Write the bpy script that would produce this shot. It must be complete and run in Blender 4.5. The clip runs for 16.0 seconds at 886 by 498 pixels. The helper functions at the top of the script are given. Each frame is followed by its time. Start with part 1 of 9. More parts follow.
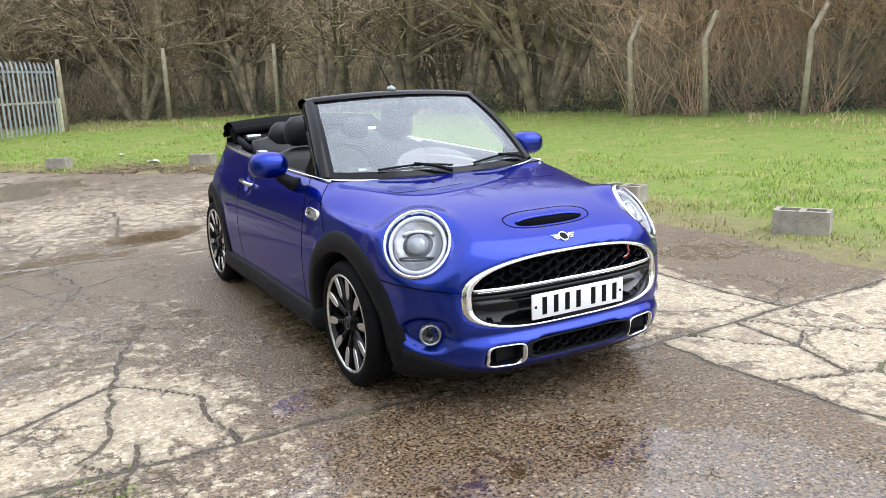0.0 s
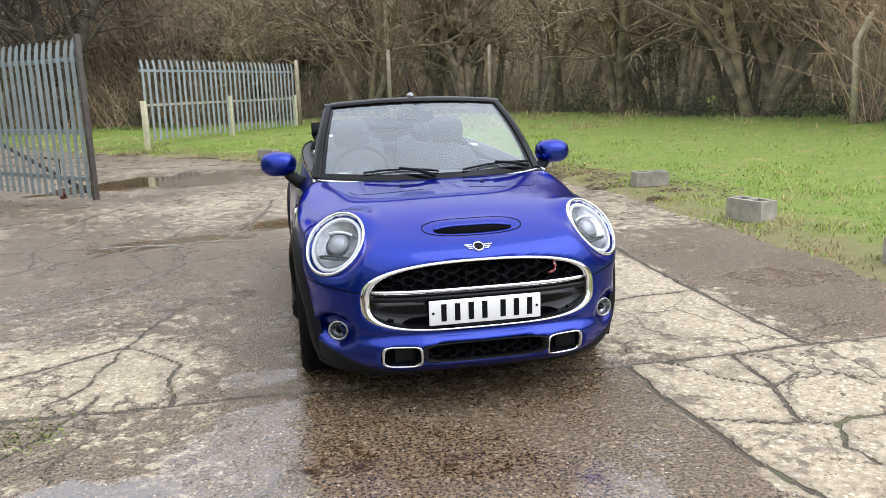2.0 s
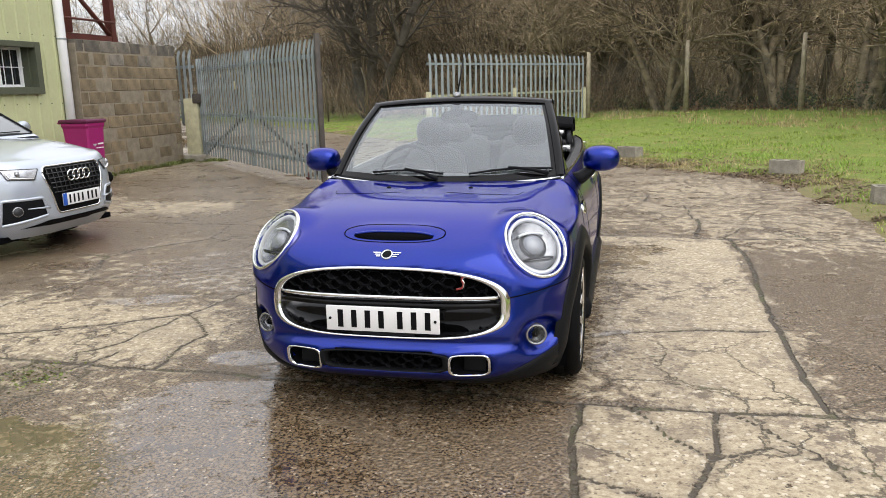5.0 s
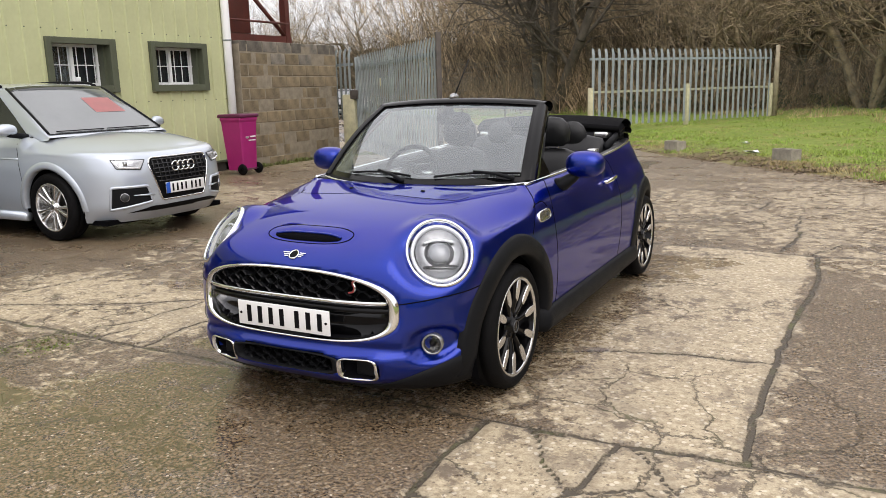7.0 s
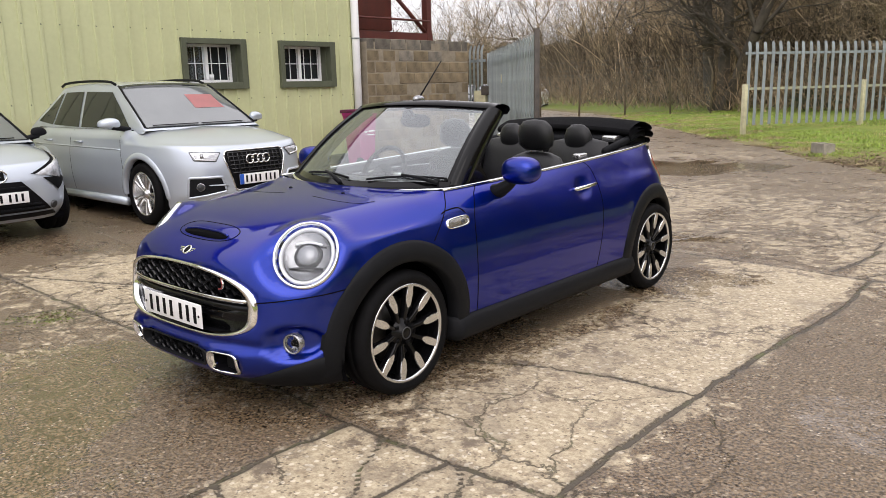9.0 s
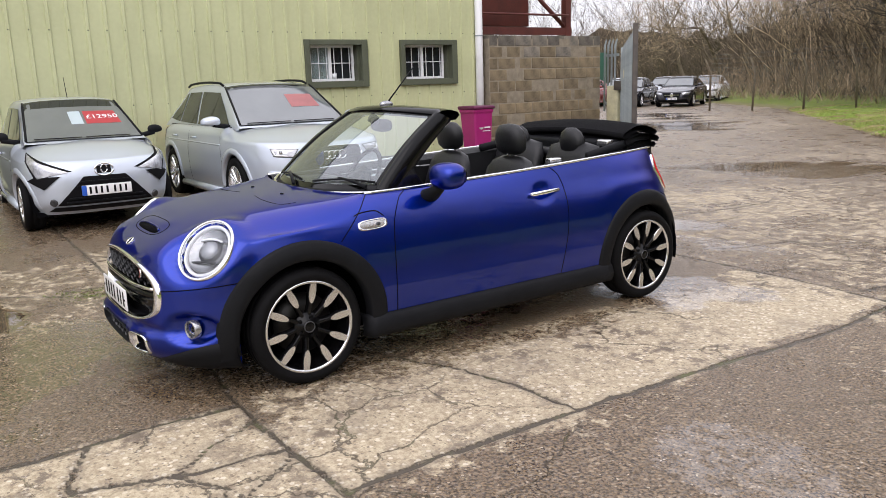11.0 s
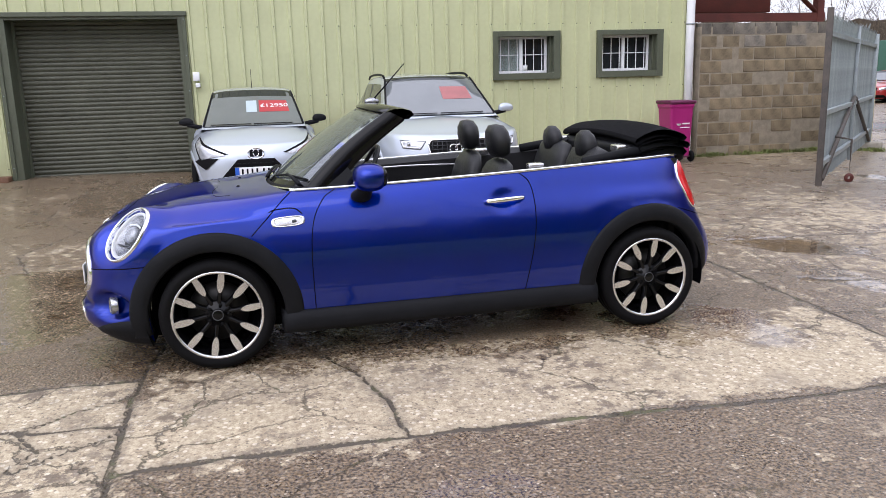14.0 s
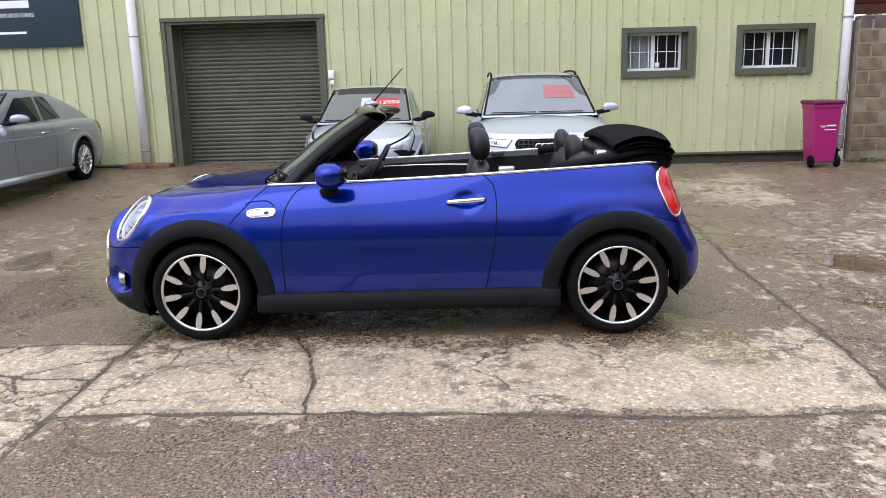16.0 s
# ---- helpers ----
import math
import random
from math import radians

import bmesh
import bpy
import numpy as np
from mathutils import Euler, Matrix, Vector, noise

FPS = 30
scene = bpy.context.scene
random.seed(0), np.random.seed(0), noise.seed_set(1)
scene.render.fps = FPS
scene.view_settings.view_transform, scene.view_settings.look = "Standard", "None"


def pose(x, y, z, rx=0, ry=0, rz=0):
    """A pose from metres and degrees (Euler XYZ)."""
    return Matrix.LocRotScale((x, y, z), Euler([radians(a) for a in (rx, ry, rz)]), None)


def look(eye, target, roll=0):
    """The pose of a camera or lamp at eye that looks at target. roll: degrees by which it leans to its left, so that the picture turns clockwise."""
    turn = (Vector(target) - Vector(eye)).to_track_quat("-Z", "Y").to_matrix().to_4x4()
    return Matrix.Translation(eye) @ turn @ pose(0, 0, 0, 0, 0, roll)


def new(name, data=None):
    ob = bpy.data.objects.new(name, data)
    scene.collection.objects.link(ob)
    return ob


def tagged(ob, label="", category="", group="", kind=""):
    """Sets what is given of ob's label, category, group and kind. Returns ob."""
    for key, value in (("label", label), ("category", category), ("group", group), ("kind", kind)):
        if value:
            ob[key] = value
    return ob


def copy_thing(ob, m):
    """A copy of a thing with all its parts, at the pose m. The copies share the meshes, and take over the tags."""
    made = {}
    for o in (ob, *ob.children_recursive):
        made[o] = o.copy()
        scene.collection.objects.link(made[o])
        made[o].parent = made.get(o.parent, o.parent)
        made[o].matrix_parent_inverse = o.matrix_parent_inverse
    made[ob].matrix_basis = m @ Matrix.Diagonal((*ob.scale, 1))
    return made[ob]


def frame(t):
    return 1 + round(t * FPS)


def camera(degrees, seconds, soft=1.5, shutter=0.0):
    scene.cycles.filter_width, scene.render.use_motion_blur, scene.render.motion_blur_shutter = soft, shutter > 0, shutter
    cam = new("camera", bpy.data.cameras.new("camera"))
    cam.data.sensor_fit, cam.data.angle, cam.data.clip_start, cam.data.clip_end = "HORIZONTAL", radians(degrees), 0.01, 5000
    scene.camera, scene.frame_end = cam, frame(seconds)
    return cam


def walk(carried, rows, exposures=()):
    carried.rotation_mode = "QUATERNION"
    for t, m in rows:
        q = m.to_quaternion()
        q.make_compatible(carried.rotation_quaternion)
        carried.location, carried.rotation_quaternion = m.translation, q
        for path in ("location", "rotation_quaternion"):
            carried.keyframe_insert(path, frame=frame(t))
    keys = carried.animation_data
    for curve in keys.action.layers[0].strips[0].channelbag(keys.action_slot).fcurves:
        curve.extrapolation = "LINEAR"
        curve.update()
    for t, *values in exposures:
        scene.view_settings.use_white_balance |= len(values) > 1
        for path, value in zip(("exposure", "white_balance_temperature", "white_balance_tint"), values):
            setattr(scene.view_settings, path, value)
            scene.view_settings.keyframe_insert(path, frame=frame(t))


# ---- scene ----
cam = camera(59.1, 16.0, soft=0.8)
METRES, EYE, TILT, LEAN, TURN = 10.70, 1.4445, 0.0, 0.0, -30.5
PATH = [
    (0, (0.107, -0.065, 1.422), (1.058, 1.643, 0.997), -2.2),
    (0.5, (0.458, -0.292, 1.423), (1.265, 1.49, 1.006), -2.2),
    (1, (0.777, -0.427, 1.421), (1.438, 1.415, 1.01), -2.1),
    (1.5, (1.081, -0.538, 1.435), (1.599, 1.351, 1.028), -2.0),
    (2, (1.411, -0.679, 1.424), (1.788, 1.243, 1.017), -1.8),
    (2.5, (1.748, -0.709, 1.416), (1.971, 1.236, 1.01), -1.9),
    (3, (2.053, -0.726, 1.429), (2.118, 1.232, 1.024), -1.8),
    (3.5, (2.388, -0.754, 1.444), (2.304, 1.203, 1.04), -1.8),
    (4, (2.688, -0.672, 1.414), (2.472, 1.275, 1.008), -1.8),
    (4.2, (2.796, -0.648, 1.427), (2.531, 1.292, 1.02), -1.7),
    (6.3, (3.992, -0.251, 1.427), (3.238, 1.557, 1.022), -1.4),
    (6.5, (4.129, -0.204, 1.442), (3.324, 1.581, 1.035), -1.4),
    (7, (4.407, -0.044, 1.434), (3.482, 1.682, 1.028), -1.5),
    (7.5, (4.69, 0.105, 1.44), (3.653, 1.766, 1.033), -1.5),
    (8, (5.03, 0.307, 1.454), (3.893, 1.901, 1.047), -1.4),
    (8.5, (5.274, 0.545, 1.437), (4.046, 2.07, 1.029), -1.4),
    (9, (5.527, 0.758, 1.449), (4.218, 2.213, 1.04), -1.4),
    (9.2, (5.669, 0.836, 1.457), (4.328, 2.261, 1.046), -1.4),
    (11.3, (6.62, 1.906, 1.49), (4.959, 2.939, 1.074), -1.7),
    (11.5, (6.655, 2.037, 1.476), (4.968, 3.026, 1.058), -1.5),
    (12, (6.767, 2.331, 1.506), (5.019, 3.208, 1.087), -1.5),
    (12.5, (6.916, 2.674, 1.501), (5.117, 3.44, 1.082), -1.5),
    (13, (7.001, 2.968, 1.487), (5.158, 3.62, 1.067), -1.6),
    (13.5, (7.033, 3.26, 1.511), (5.155, 3.802, 1.091), -1.6),
    (14, (7.167, 3.568, 1.48), (5.26, 4.002, 1.062), -1.6),
    (14.5, (7.285, 3.907, 1.487), (5.356, 4.229, 1.066), -1.5),
    (15, (7.339, 4.263, 1.494), (5.394, 4.466, 1.074), -1.5),
    (15.5, (7.452, 4.59, 1.478), (5.498, 4.666, 1.058), -1.5),
    (16, (7.517, 4.874, 1.51), (5.562, 4.817, 1.09), -1.5),
]
walk(cam, [(t, look(eye, target, roll)) for t, eye, target, roll in PATH],
     exposures=[(0, 0.74, 5850, 12), (3.5, 0.36, 6100, 11), (7, 0.25, 6600, 14), (9, 0.29, 6550, 16), (12, 0.31, 6150, 18), (16, 0.43, 5850, 19)])

# ---- world, sun, exposure ----
world = bpy.data.worlds.new("overcast")
scene.world = world
world.use_nodes = True
wn, wl = world.node_tree.nodes, world.node_tree.links
wn.clear()
sky = wn.new("ShaderNodeTexSky")
sky.sky_type, sky.sun_disc = "NISHITA", False
sky.sun_elevation, sky.sun_rotation = radians(49), radians(130)
sky.air_density, sky.dust_density = 1.0, 1.5
pale = wn.new("ShaderNodeHueSaturation")
pale.inputs["Saturation"].default_value = 0.5
cloud = wn.new("ShaderNodeTexNoise")
cloud.inputs["Scale"].default_value, cloud.inputs["Detail"].default_value = 2.2, 6
tone = wn.new("ShaderNodeMapRange")
tone.inputs["To Min"].default_value, tone.inputs["To Max"].default_value = 0.75, 1.25
lay = wn.new("ShaderNodeMixRGB")
lay.blend_type, lay.inputs[0].default_value = "MULTIPLY", 1.0
back = wn.new("ShaderNodeBackground")
back.inputs["Strength"].default_value = 0.115
outw = wn.new("ShaderNodeOutputWorld")
coordw = wn.new("ShaderNodeTexCoord")
wl.new(coordw.outputs["Generated"], cloud.inputs["Vector"])
upw = wn.new("ShaderNodeSeparateXYZ")
wl.new(coordw.outputs["Generated"], upw.inputs[0])
dome = wn.new("ShaderNodeMapRange")
dome.inputs["From Min"].default_value, dome.inputs["From Max"].default_value = -0.05, 0.9
dome.inputs["To Min"].default_value, dome.inputs["To Max"].default_value = 0.70, 1.42
wl.new(upw.outputs["Z"], dome.inputs["Value"])
lay2 = wn.new("ShaderNodeMixRGB")
lay2.blend_type, lay2.inputs[0].default_value = "MULTIPLY", 1.0
wl.new(dome.outputs[0], lay2.inputs[2])
veil = wn.new("ShaderNodeMixRGB")
veil.inputs[0].default_value, veil.inputs[2].default_value = 0.72, (11.3, 11.3, 11.4, 1)
wl.new(sky.outputs[0], veil.inputs[1])
wl.new(veil.outputs[0], pale.inputs["Color"])
wl.new(cloud.outputs[0], tone.inputs["Value"])
wl.new(pale.outputs[0], lay.inputs[1])
wl.new(tone.outputs[0], lay.inputs[2])
wl.new(lay.outputs[0], lay2.inputs[1])
wl.new(lay2.outputs[0], back.inputs["Color"])
wl.new(back.outputs[0], outw.inputs[0])
sun = new("sun", bpy.data.lights.new("sun", "SUN"))
sun.data.energy, sun.data.angle, sun.data.color = 0.95, radians(60), (1.0, 0.95, 0.88)
sun.matrix_world = look((13, -6, 18), (1, 4, 0))


# ---- materials ----
def surf(name, col, rough=0.5, metal=0.0, var=0.12, scale=12.0, bump=0.0, bscale=60.0, coat=0.0, fine=90.0, spec=0.5, rvar=0.08, second=None, edge=None, island=0.0):
    """A procedural surface: base colour varied at two scales, uneven roughness, optional bump and clear coat."""
    m = bpy.data.materials.new(name)
    m.use_nodes = True
    n, l = m.node_tree.nodes, m.node_tree.links
    p = n["Principled BSDF"]
    tc = n.new("ShaderNodeTexCoord")
    big, small = n.new("ShaderNodeTexNoise"), n.new("ShaderNodeTexNoise")
    big.inputs["Scale"].default_value, big.inputs["Detail"].default_value = scale, 5
    small.inputs["Scale"].default_value, small.inputs["Detail"].default_value = fine, 3
    l.new(tc.outputs["Object"], big.inputs["Vector"])
    l.new(tc.outputs["Object"], small.inputs["Vector"])
    ramp = n.new("ShaderNodeValToRGB")
    lo = [c * (1 - var) for c in col] if second is None else second
    hi = [min(1, c * (1 + var)) for c in col]
    ramp.color_ramp.elements[0].position, ramp.color_ramp.elements[1].position = 0.33, 0.67
    ramp.color_ramp.elements[0].color, ramp.color_ramp.elements[1].color = (*lo, 1), (*hi, 1)
    mixf = n.new("ShaderNodeMath")
    mixf.operation = "MULTIPLY_ADD"
    mixf.inputs[1].default_value = 0.35
    sub = n.new("ShaderNodeMath")
    sub.operation = "MULTIPLY_ADD"
    sub.inputs[1].default_value, sub.inputs[2].default_value = 0.65, 0.0
    l.new(big.outputs[0], sub.inputs[0])
    l.new(small.outputs[0], mixf.inputs[0])
    l.new(sub.outputs[0], mixf.inputs[2])
    l.new(mixf.outputs[0], ramp.inputs[0])
    l.new(ramp.outputs[0], p.inputs["Base Color"])
    rr = n.new("ShaderNodeMapRange")
    rr.inputs["To Min"].default_value, rr.inputs["To Max"].default_value = max(0.0, rough - rvar), min(1.0, rough + rvar)
    l.new(big.outputs[0], rr.inputs["Value"])
    l.new(rr.outputs[0], p.inputs["Roughness"])
    p.inputs["Metallic"].default_value = metal
    p.inputs["Coat Weight"].default_value, p.inputs["Coat Roughness"].default_value = coat, 0.03
    p.inputs["Specular IOR Level"].default_value = spec
    if edge:
        p.inputs["Specular Tint"].default_value = (*edge, 1)
    if island:
        geo, ir, hs = n.new("ShaderNodeNewGeometry"), n.new("ShaderNodeMapRange"), n.new("ShaderNodeHueSaturation")
        ir.inputs["To Min"].default_value, ir.inputs["To Max"].default_value = 1 - island, 1 + island
        l.new(geo.outputs["Random Per Island"], ir.inputs["Value"])
        l.new(ir.outputs[0], hs.inputs["Value"])
        l.new(ramp.outputs[0], hs.inputs["Color"])
        l.new(hs.outputs[0], p.inputs["Base Color"])
    if bump:
        b, bn = n.new("ShaderNodeBump"), n.new("ShaderNodeTexNoise")
        bn.inputs["Scale"].default_value, bn.inputs["Detail"].default_value = bscale, 4
        l.new(tc.outputs["Object"], bn.inputs["Vector"])
        l.new(bn.outputs[0], b.inputs["Height"])
        b.inputs["Strength"].default_value, b.inputs["Distance"].default_value = min(1, bump), 0.01
        l.new(b.outputs[0], p.inputs["Normal"])
    return m


def glassy(name, tint, rough=0.0, alpha=0.25, sky_sheen=0.0):
    """Thin pane: a mix of clear transmission and mirror gloss by Fresnel."""
    m = bpy.data.materials.new(name)
    m.use_nodes = True
    n, l = m.node_tree.nodes, m.node_tree.links
    n.clear()
    o, mx = n.new("ShaderNodeOutputMaterial"), n.new("ShaderNodeMixShader")
    tr, gl, fr = n.new("ShaderNodeBsdfTransparent"), n.new("ShaderNodeBsdfGlossy"), n.new("ShaderNodeFresnel")
    tr.inputs["Color"].default_value = (*tint, 1)
    gl.inputs["Roughness"].default_value = rough
    gl.inputs["Color"].default_value = (0.95, 0.97, 1, 1)
    fr.inputs["IOR"].default_value = 1.0 + alpha * 2.4
    # pale blue diffuse share stands for sky reflected in the pane
    film, mf = n.new("ShaderNodeBsdfDiffuse"), n.new("ShaderNodeMixShader")
    film.inputs["Color"].default_value = (0.66, 0.76, 0.80, 1)
    mf.inputs[0].default_value = sky_sheen
    l.new(fr.outputs[0], mx.inputs[0])
    l.new(tr.outputs[0], mf.inputs[1])
    l.new(film.outputs[0], mf.inputs[2])
    l.new(mf.outputs[0], mx.inputs[1])
    l.new(gl.outputs[0], mx.inputs[2])
    l.new(mx.outputs[0], o.inputs[0])
    return m


M_BLUE = surf("blue_metallic_paint", (0.0017, 0.0195, 0.252), 0.32, 0.88, 0.08, 3, coat=0.8, fine=900, rvar=0.03, spec=0.12, edge=(0.02, 0.08, 0.8))
M_SILVER = surf("silver_metallic_paint", (0.49, 0.54, 0.61), 0.30, 0.40, 0.02, 3, coat=1.0, fine=900, rvar=0.02)
M_SILVER2 = surf("grey_silver_metallic_paint", (0.31, 0.345, 0.38), 0.30, 0.5, 0.02, 3, coat=1.0, fine=900, rvar=0.02)
M_DARKCAR = surf("dark_grey_paint", (0.010, 0.011, 0.017), 0.25, 0.2, 0.08, 3, coat=0.8, fine=700)
M_REDCAR = surf("red_paint", (0.30, 0.012, 0.012), 0.3, 0.1, 0.08, 3, coat=1.0, fine=700)
M_WHITECAR = surf("white_paint_car", (0.75, 0.76, 0.78), 0.3, 0.0, 0.04, 3, coat=0.8, fine=700)
M_CHROME = surf("chrome", (0.82, 0.83, 0.85), 0.06, 1.0, 0.03, 6, rvar=0.03)
M_ALLOY = surf("machined_alloy", (0.66, 0.66, 0.66), 0.24, 0.95, 0.06, 10, fine=300)
M_GLOSSBLACK = surf("gloss_black_plastic", (0.004, 0.004, 0.0045), 0.10, 0.0, 0.2, 6, spec=0.20)
M_HEX = surf("satin_black_lattice", (0.012, 0.0125, 0.014), 0.26, 0.0, 0.16, 9, spec=0.45)
M_TRIM = surf("matt_black_plastic_trim", (0.0085, 0.009, 0.0105), 0.50, 0.0, 0.16, 9, bump=0.10, bscale=420, spec=0.10)
M_RUBBER = surf("tyre_rubber", (0.006, 0.006, 0.0065), 0.66, 0.0, 0.2, 14, bump=0.25, bscale=160, spec=0.08)
M_VOID = surf("black_cavity", (0.003, 0.003, 0.004), 0.8, 0.0, 0.2, 8, spec=0.05)
M_SEAM = surf("panel_gap_black", (0.002, 0.002, 0.004), 0.7, 0.0, 0.1, 8, spec=0.05)
M_LEATHER = surf("black_leather", (0.011, 0.0112, 0.0125), 0.40, 0.0, 0.18, 14, bump=0.25, bscale=260, spec=0.36)
M_CLOTH = surf("black_roof_cloth", (0.0085, 0.0085, 0.0095), 0.88, 0.0, 0.22, 7, bump=0.35, bscale=500, spec=0.05)
M_GLASS = glassy("windscreen_glass", (0.80, 0.87, 0.86), 0.0, 0.42, 0.085)
M_LENS = glassy("clear_lamp_lens", (0.95, 0.96, 0.97), 0.0, 0.13)
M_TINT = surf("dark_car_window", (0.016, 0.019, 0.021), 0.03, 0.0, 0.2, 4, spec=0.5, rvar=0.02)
M_LAMP_REF = surf("lamp_reflector", (0.33, 0.335, 0.345), 0.24, 0.75, 0.35, 40)
M_LAMP_CLEAR = surf("clear_lamp_unit", (0.52, 0.53, 0.55), 0.2, 0.6, 0.35, 22, rvar=0.1)
M_LAMP_DARK = surf("dark_lamp_housing", (0.05, 0.052, 0.056), 0.35, 0.3, 0.25, 26)
M_DRL = surf("white_light_ring", (0.86, 0.87, 0.89), 0.22, 0.1, 0.05, 12)
M_RED_LENS = surf("red_tail_lens", (0.52, 0.007, 0.010), 0.16, 0.0, 0.15, 20, coat=0.3)
M_AMBER = surf("red_badge", (0.34, 0.04, 0.04), 0.3, 0.0, 0.1, 20)
M_PLATE = surf("white_number_plate", (0.80, 0.80, 0.80), 0.3, 0.0, 0.03, 8, coat=0.3)
M_PLATEBLUE = surf("blue_plate_band", (0.02, 0.10, 0.50), 0.35, 0.0, 0.05, 8)
M_INK = surf("black_plate_ink", (0.004, 0.004, 0.005), 0.6, 0.0, 0.1, 8, spec=0.12)
M_CLAD = surf("pale_green_steel_cladding", (0.50, 0.52, 0.30), 0.42, 0.0, 0.07, 1.3, fine=14, rvar=0.1)
M_DKGREEN = surf("dark_olive_trim", (0.085, 0.095, 0.062), 0.45, 0.0, 0.14, 4, fine=40)
M_SHUTTER = surf("dark_green_roller_shutter", (0.086, 0.089, 0.063), 0.5, 0.0, 0.22, 3, fine=30)
M_WHITE = surf("white_upvc", (0.82, 0.83, 0.84), 0.35, 0.0, 0.05, 4)
M_BLOCK = surf("weathered_concrete_block", (0.190, 0.148, 0.090), 0.9, 0.0, 0.42, 5, bump=0.6, bscale=70, fine=70)
M_PLINTH = surf("dark_brown_plinth", (0.055, 0.048, 0.038), 0.9, 0.0, 0.3, 6)
M_BLOCKDARK = surf("soot_stained_block", (0.165, 0.145, 0.115), 0.9, 0.0, 0.45, 5, bump=0.6, bscale=70, fine=70, second=(0.07, 0.064, 0.056))
M_MORTAR = surf("mortar", (0.24, 0.205, 0.15), 0.95, 0.0, 0.25, 8, bump=0.5, bscale=90)
M_GALV = surf("galvanised_steel", (0.32, 0.362, 0.375), 0.5, 0.35, 0.2, 6, fine=50, rvar=0.12)
M_RUST = surf("rusty_brown_steel", (0.095, 0.080, 0.068), 0.75, 0.2, 0.3, 8, bump=0.3, bscale=80, second=(0.055, 0.052, 0.050))
M_OXIDE = surf("red_oxide_steel", (0.095, 0.020, 0.014), 0.65, 0.0, 0.3, 3, fine=30)
M_FADED = surf("faded_cream_rail", (0.46, 0.45, 0.31), 0.6, 0.2, 0.2, 7)
M_YELLOW = surf("faded_yellow_paint", (0.55, 0.52, 0.34), 0.6, 0.0, 0.22, 7, fine=50)
M_MAGENTA = surf("magenta_plastic", (0.33, 0.012, 0.14), 0.42, 0.0, 0.1, 5, fine=60)
M_CONCRETE = surf("pale_cast_concrete", (0.30, 0.275, 0.225), 0.9, 0.0, 0.34, 8, bump=0.5, bscale=80, fine=80)
M_POST = surf("lichened_concrete_post", (0.40, 0.345, 0.25), 0.9, 0.0, 0.34, 6, bump=0.5, bscale=60)
M_WIRE = surf("grey_green_wire", (0.20, 0.225, 0.21), 0.6, 0.4, 0.2, 20)
M_BARK = surf("grey_brown_bark", (0.150, 0.120, 0.078), 0.9, 0.0, 0.4, 4, bump=0.6, bscale=40, second=(0.048, 0.039, 0.026))
M_TWIG = surf("brown_twigs", (0.40, 0.315, 0.20), 0.9, 0.0, 0.3, 1.2, fine=9, second=(0.19, 0.147, 0.092), island=0.75)
M_FARTWIG = surf("distant_brown_twigs", (0.105, 0.085, 0.060), 0.9, 0.0, 0.35, 0.6, fine=4, second=(0.055, 0.045, 0.033), island=0.5, spec=0.1)
M_BRUSH = surf("dark_brown_brush", (0.30, 0.225, 0.145), 0.9, 0.0, 0.3, 1.2, fine=9, second=(0.15, 0.11, 0.07), island=0.7, spec=0.1)
M_TAN = surf("tan_stems", (0.56, 0.38, 0.24), 0.85, 0.0, 0.3, 1.5, fine=9, second=(0.30, 0.20, 0.13), island=0.6)
M_IVY = surf("dark_bramble_leaf", (0.045, 0.062, 0.026), 0.6, 0.0, 0.45, 1.5, fine=12)
M_LEAFLIT = surf("dead_leaf_litter", (0.19, 0.125, 0.070), 0.9, 0.0, 0.4, 2.5, fine=20)
M_FARWOOD = surf("distant_bare_wood", (0.20, 0.158, 0.105), 1.0, 0.0, 0.55, 0.5, fine=3.2, spec=0.0)
M_FARHEDGE = surf("distant_dark_hedge", (0.080, 0.066, 0.050), 1.0, 0.0, 0.5, 0.3, fine=2.0, spec=0.0)
# grey base is lifted to carry the pale reflection of the sky
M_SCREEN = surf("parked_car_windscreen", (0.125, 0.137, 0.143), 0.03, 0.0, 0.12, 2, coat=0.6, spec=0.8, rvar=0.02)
M_WOODPLANK = surf("wet_brown_timber", (0.17, 0.085, 0.045), 0.7, 0.0, 0.3, 9, bump=0.3, bscale=60)
M_SIGN = surf("navy_sign_panel", (0.022, 0.040, 0.062), 0.35, 0.0, 0.08, 3)
M_REDCARD = surf("red_price_card", (0.40, 0.035, 0.04), 0.5, 0.0, 0.05, 8)
# red paled in the base colour, as if seen through the windscreen's reflections
M_REDHAZE = surf("glass_hazed_red_card", (0.34, 0.12, 0.12), 0.4, 0.0, 0.12, 8)
M_PAPER = surf("pale_price_sheet", (0.42, 0.50, 0.52), 0.5, 0.0, 0.06, 8)
M_CURTAIN = surf("white_net_curtain", (0.62, 0.63, 0.62), 0.9, 0.0, 0.12, 9)
M_ROOM = surf("dim_room_paint", (0.22, 0.22, 0.20), 0.8, 0.0, 0.1, 2)


def per_piece(m, amount):
    """Makes each separate piece that wears the material a little lighter or darker than the next."""
    n, l = m.node_tree.nodes, m.node_tree.links
    p = n["Principled BSDF"]
    src = p.inputs["Base Color"].links[0].from_socket
    oi, mr, hs = n.new("ShaderNodeObjectInfo"), n.new("ShaderNodeMapRange"), n.new("ShaderNodeHueSaturation")
    mr.inputs["To Min"].default_value, mr.inputs["To Max"].default_value = 1 - amount, 1 + amount
    l.new(oi.outputs["Random"], mr.inputs["Value"])
    l.new(mr.outputs[0], hs.inputs["Value"])
    l.new(src, hs.inputs["Color"])
    l.new(hs.outputs[0], p.inputs["Base Color"])


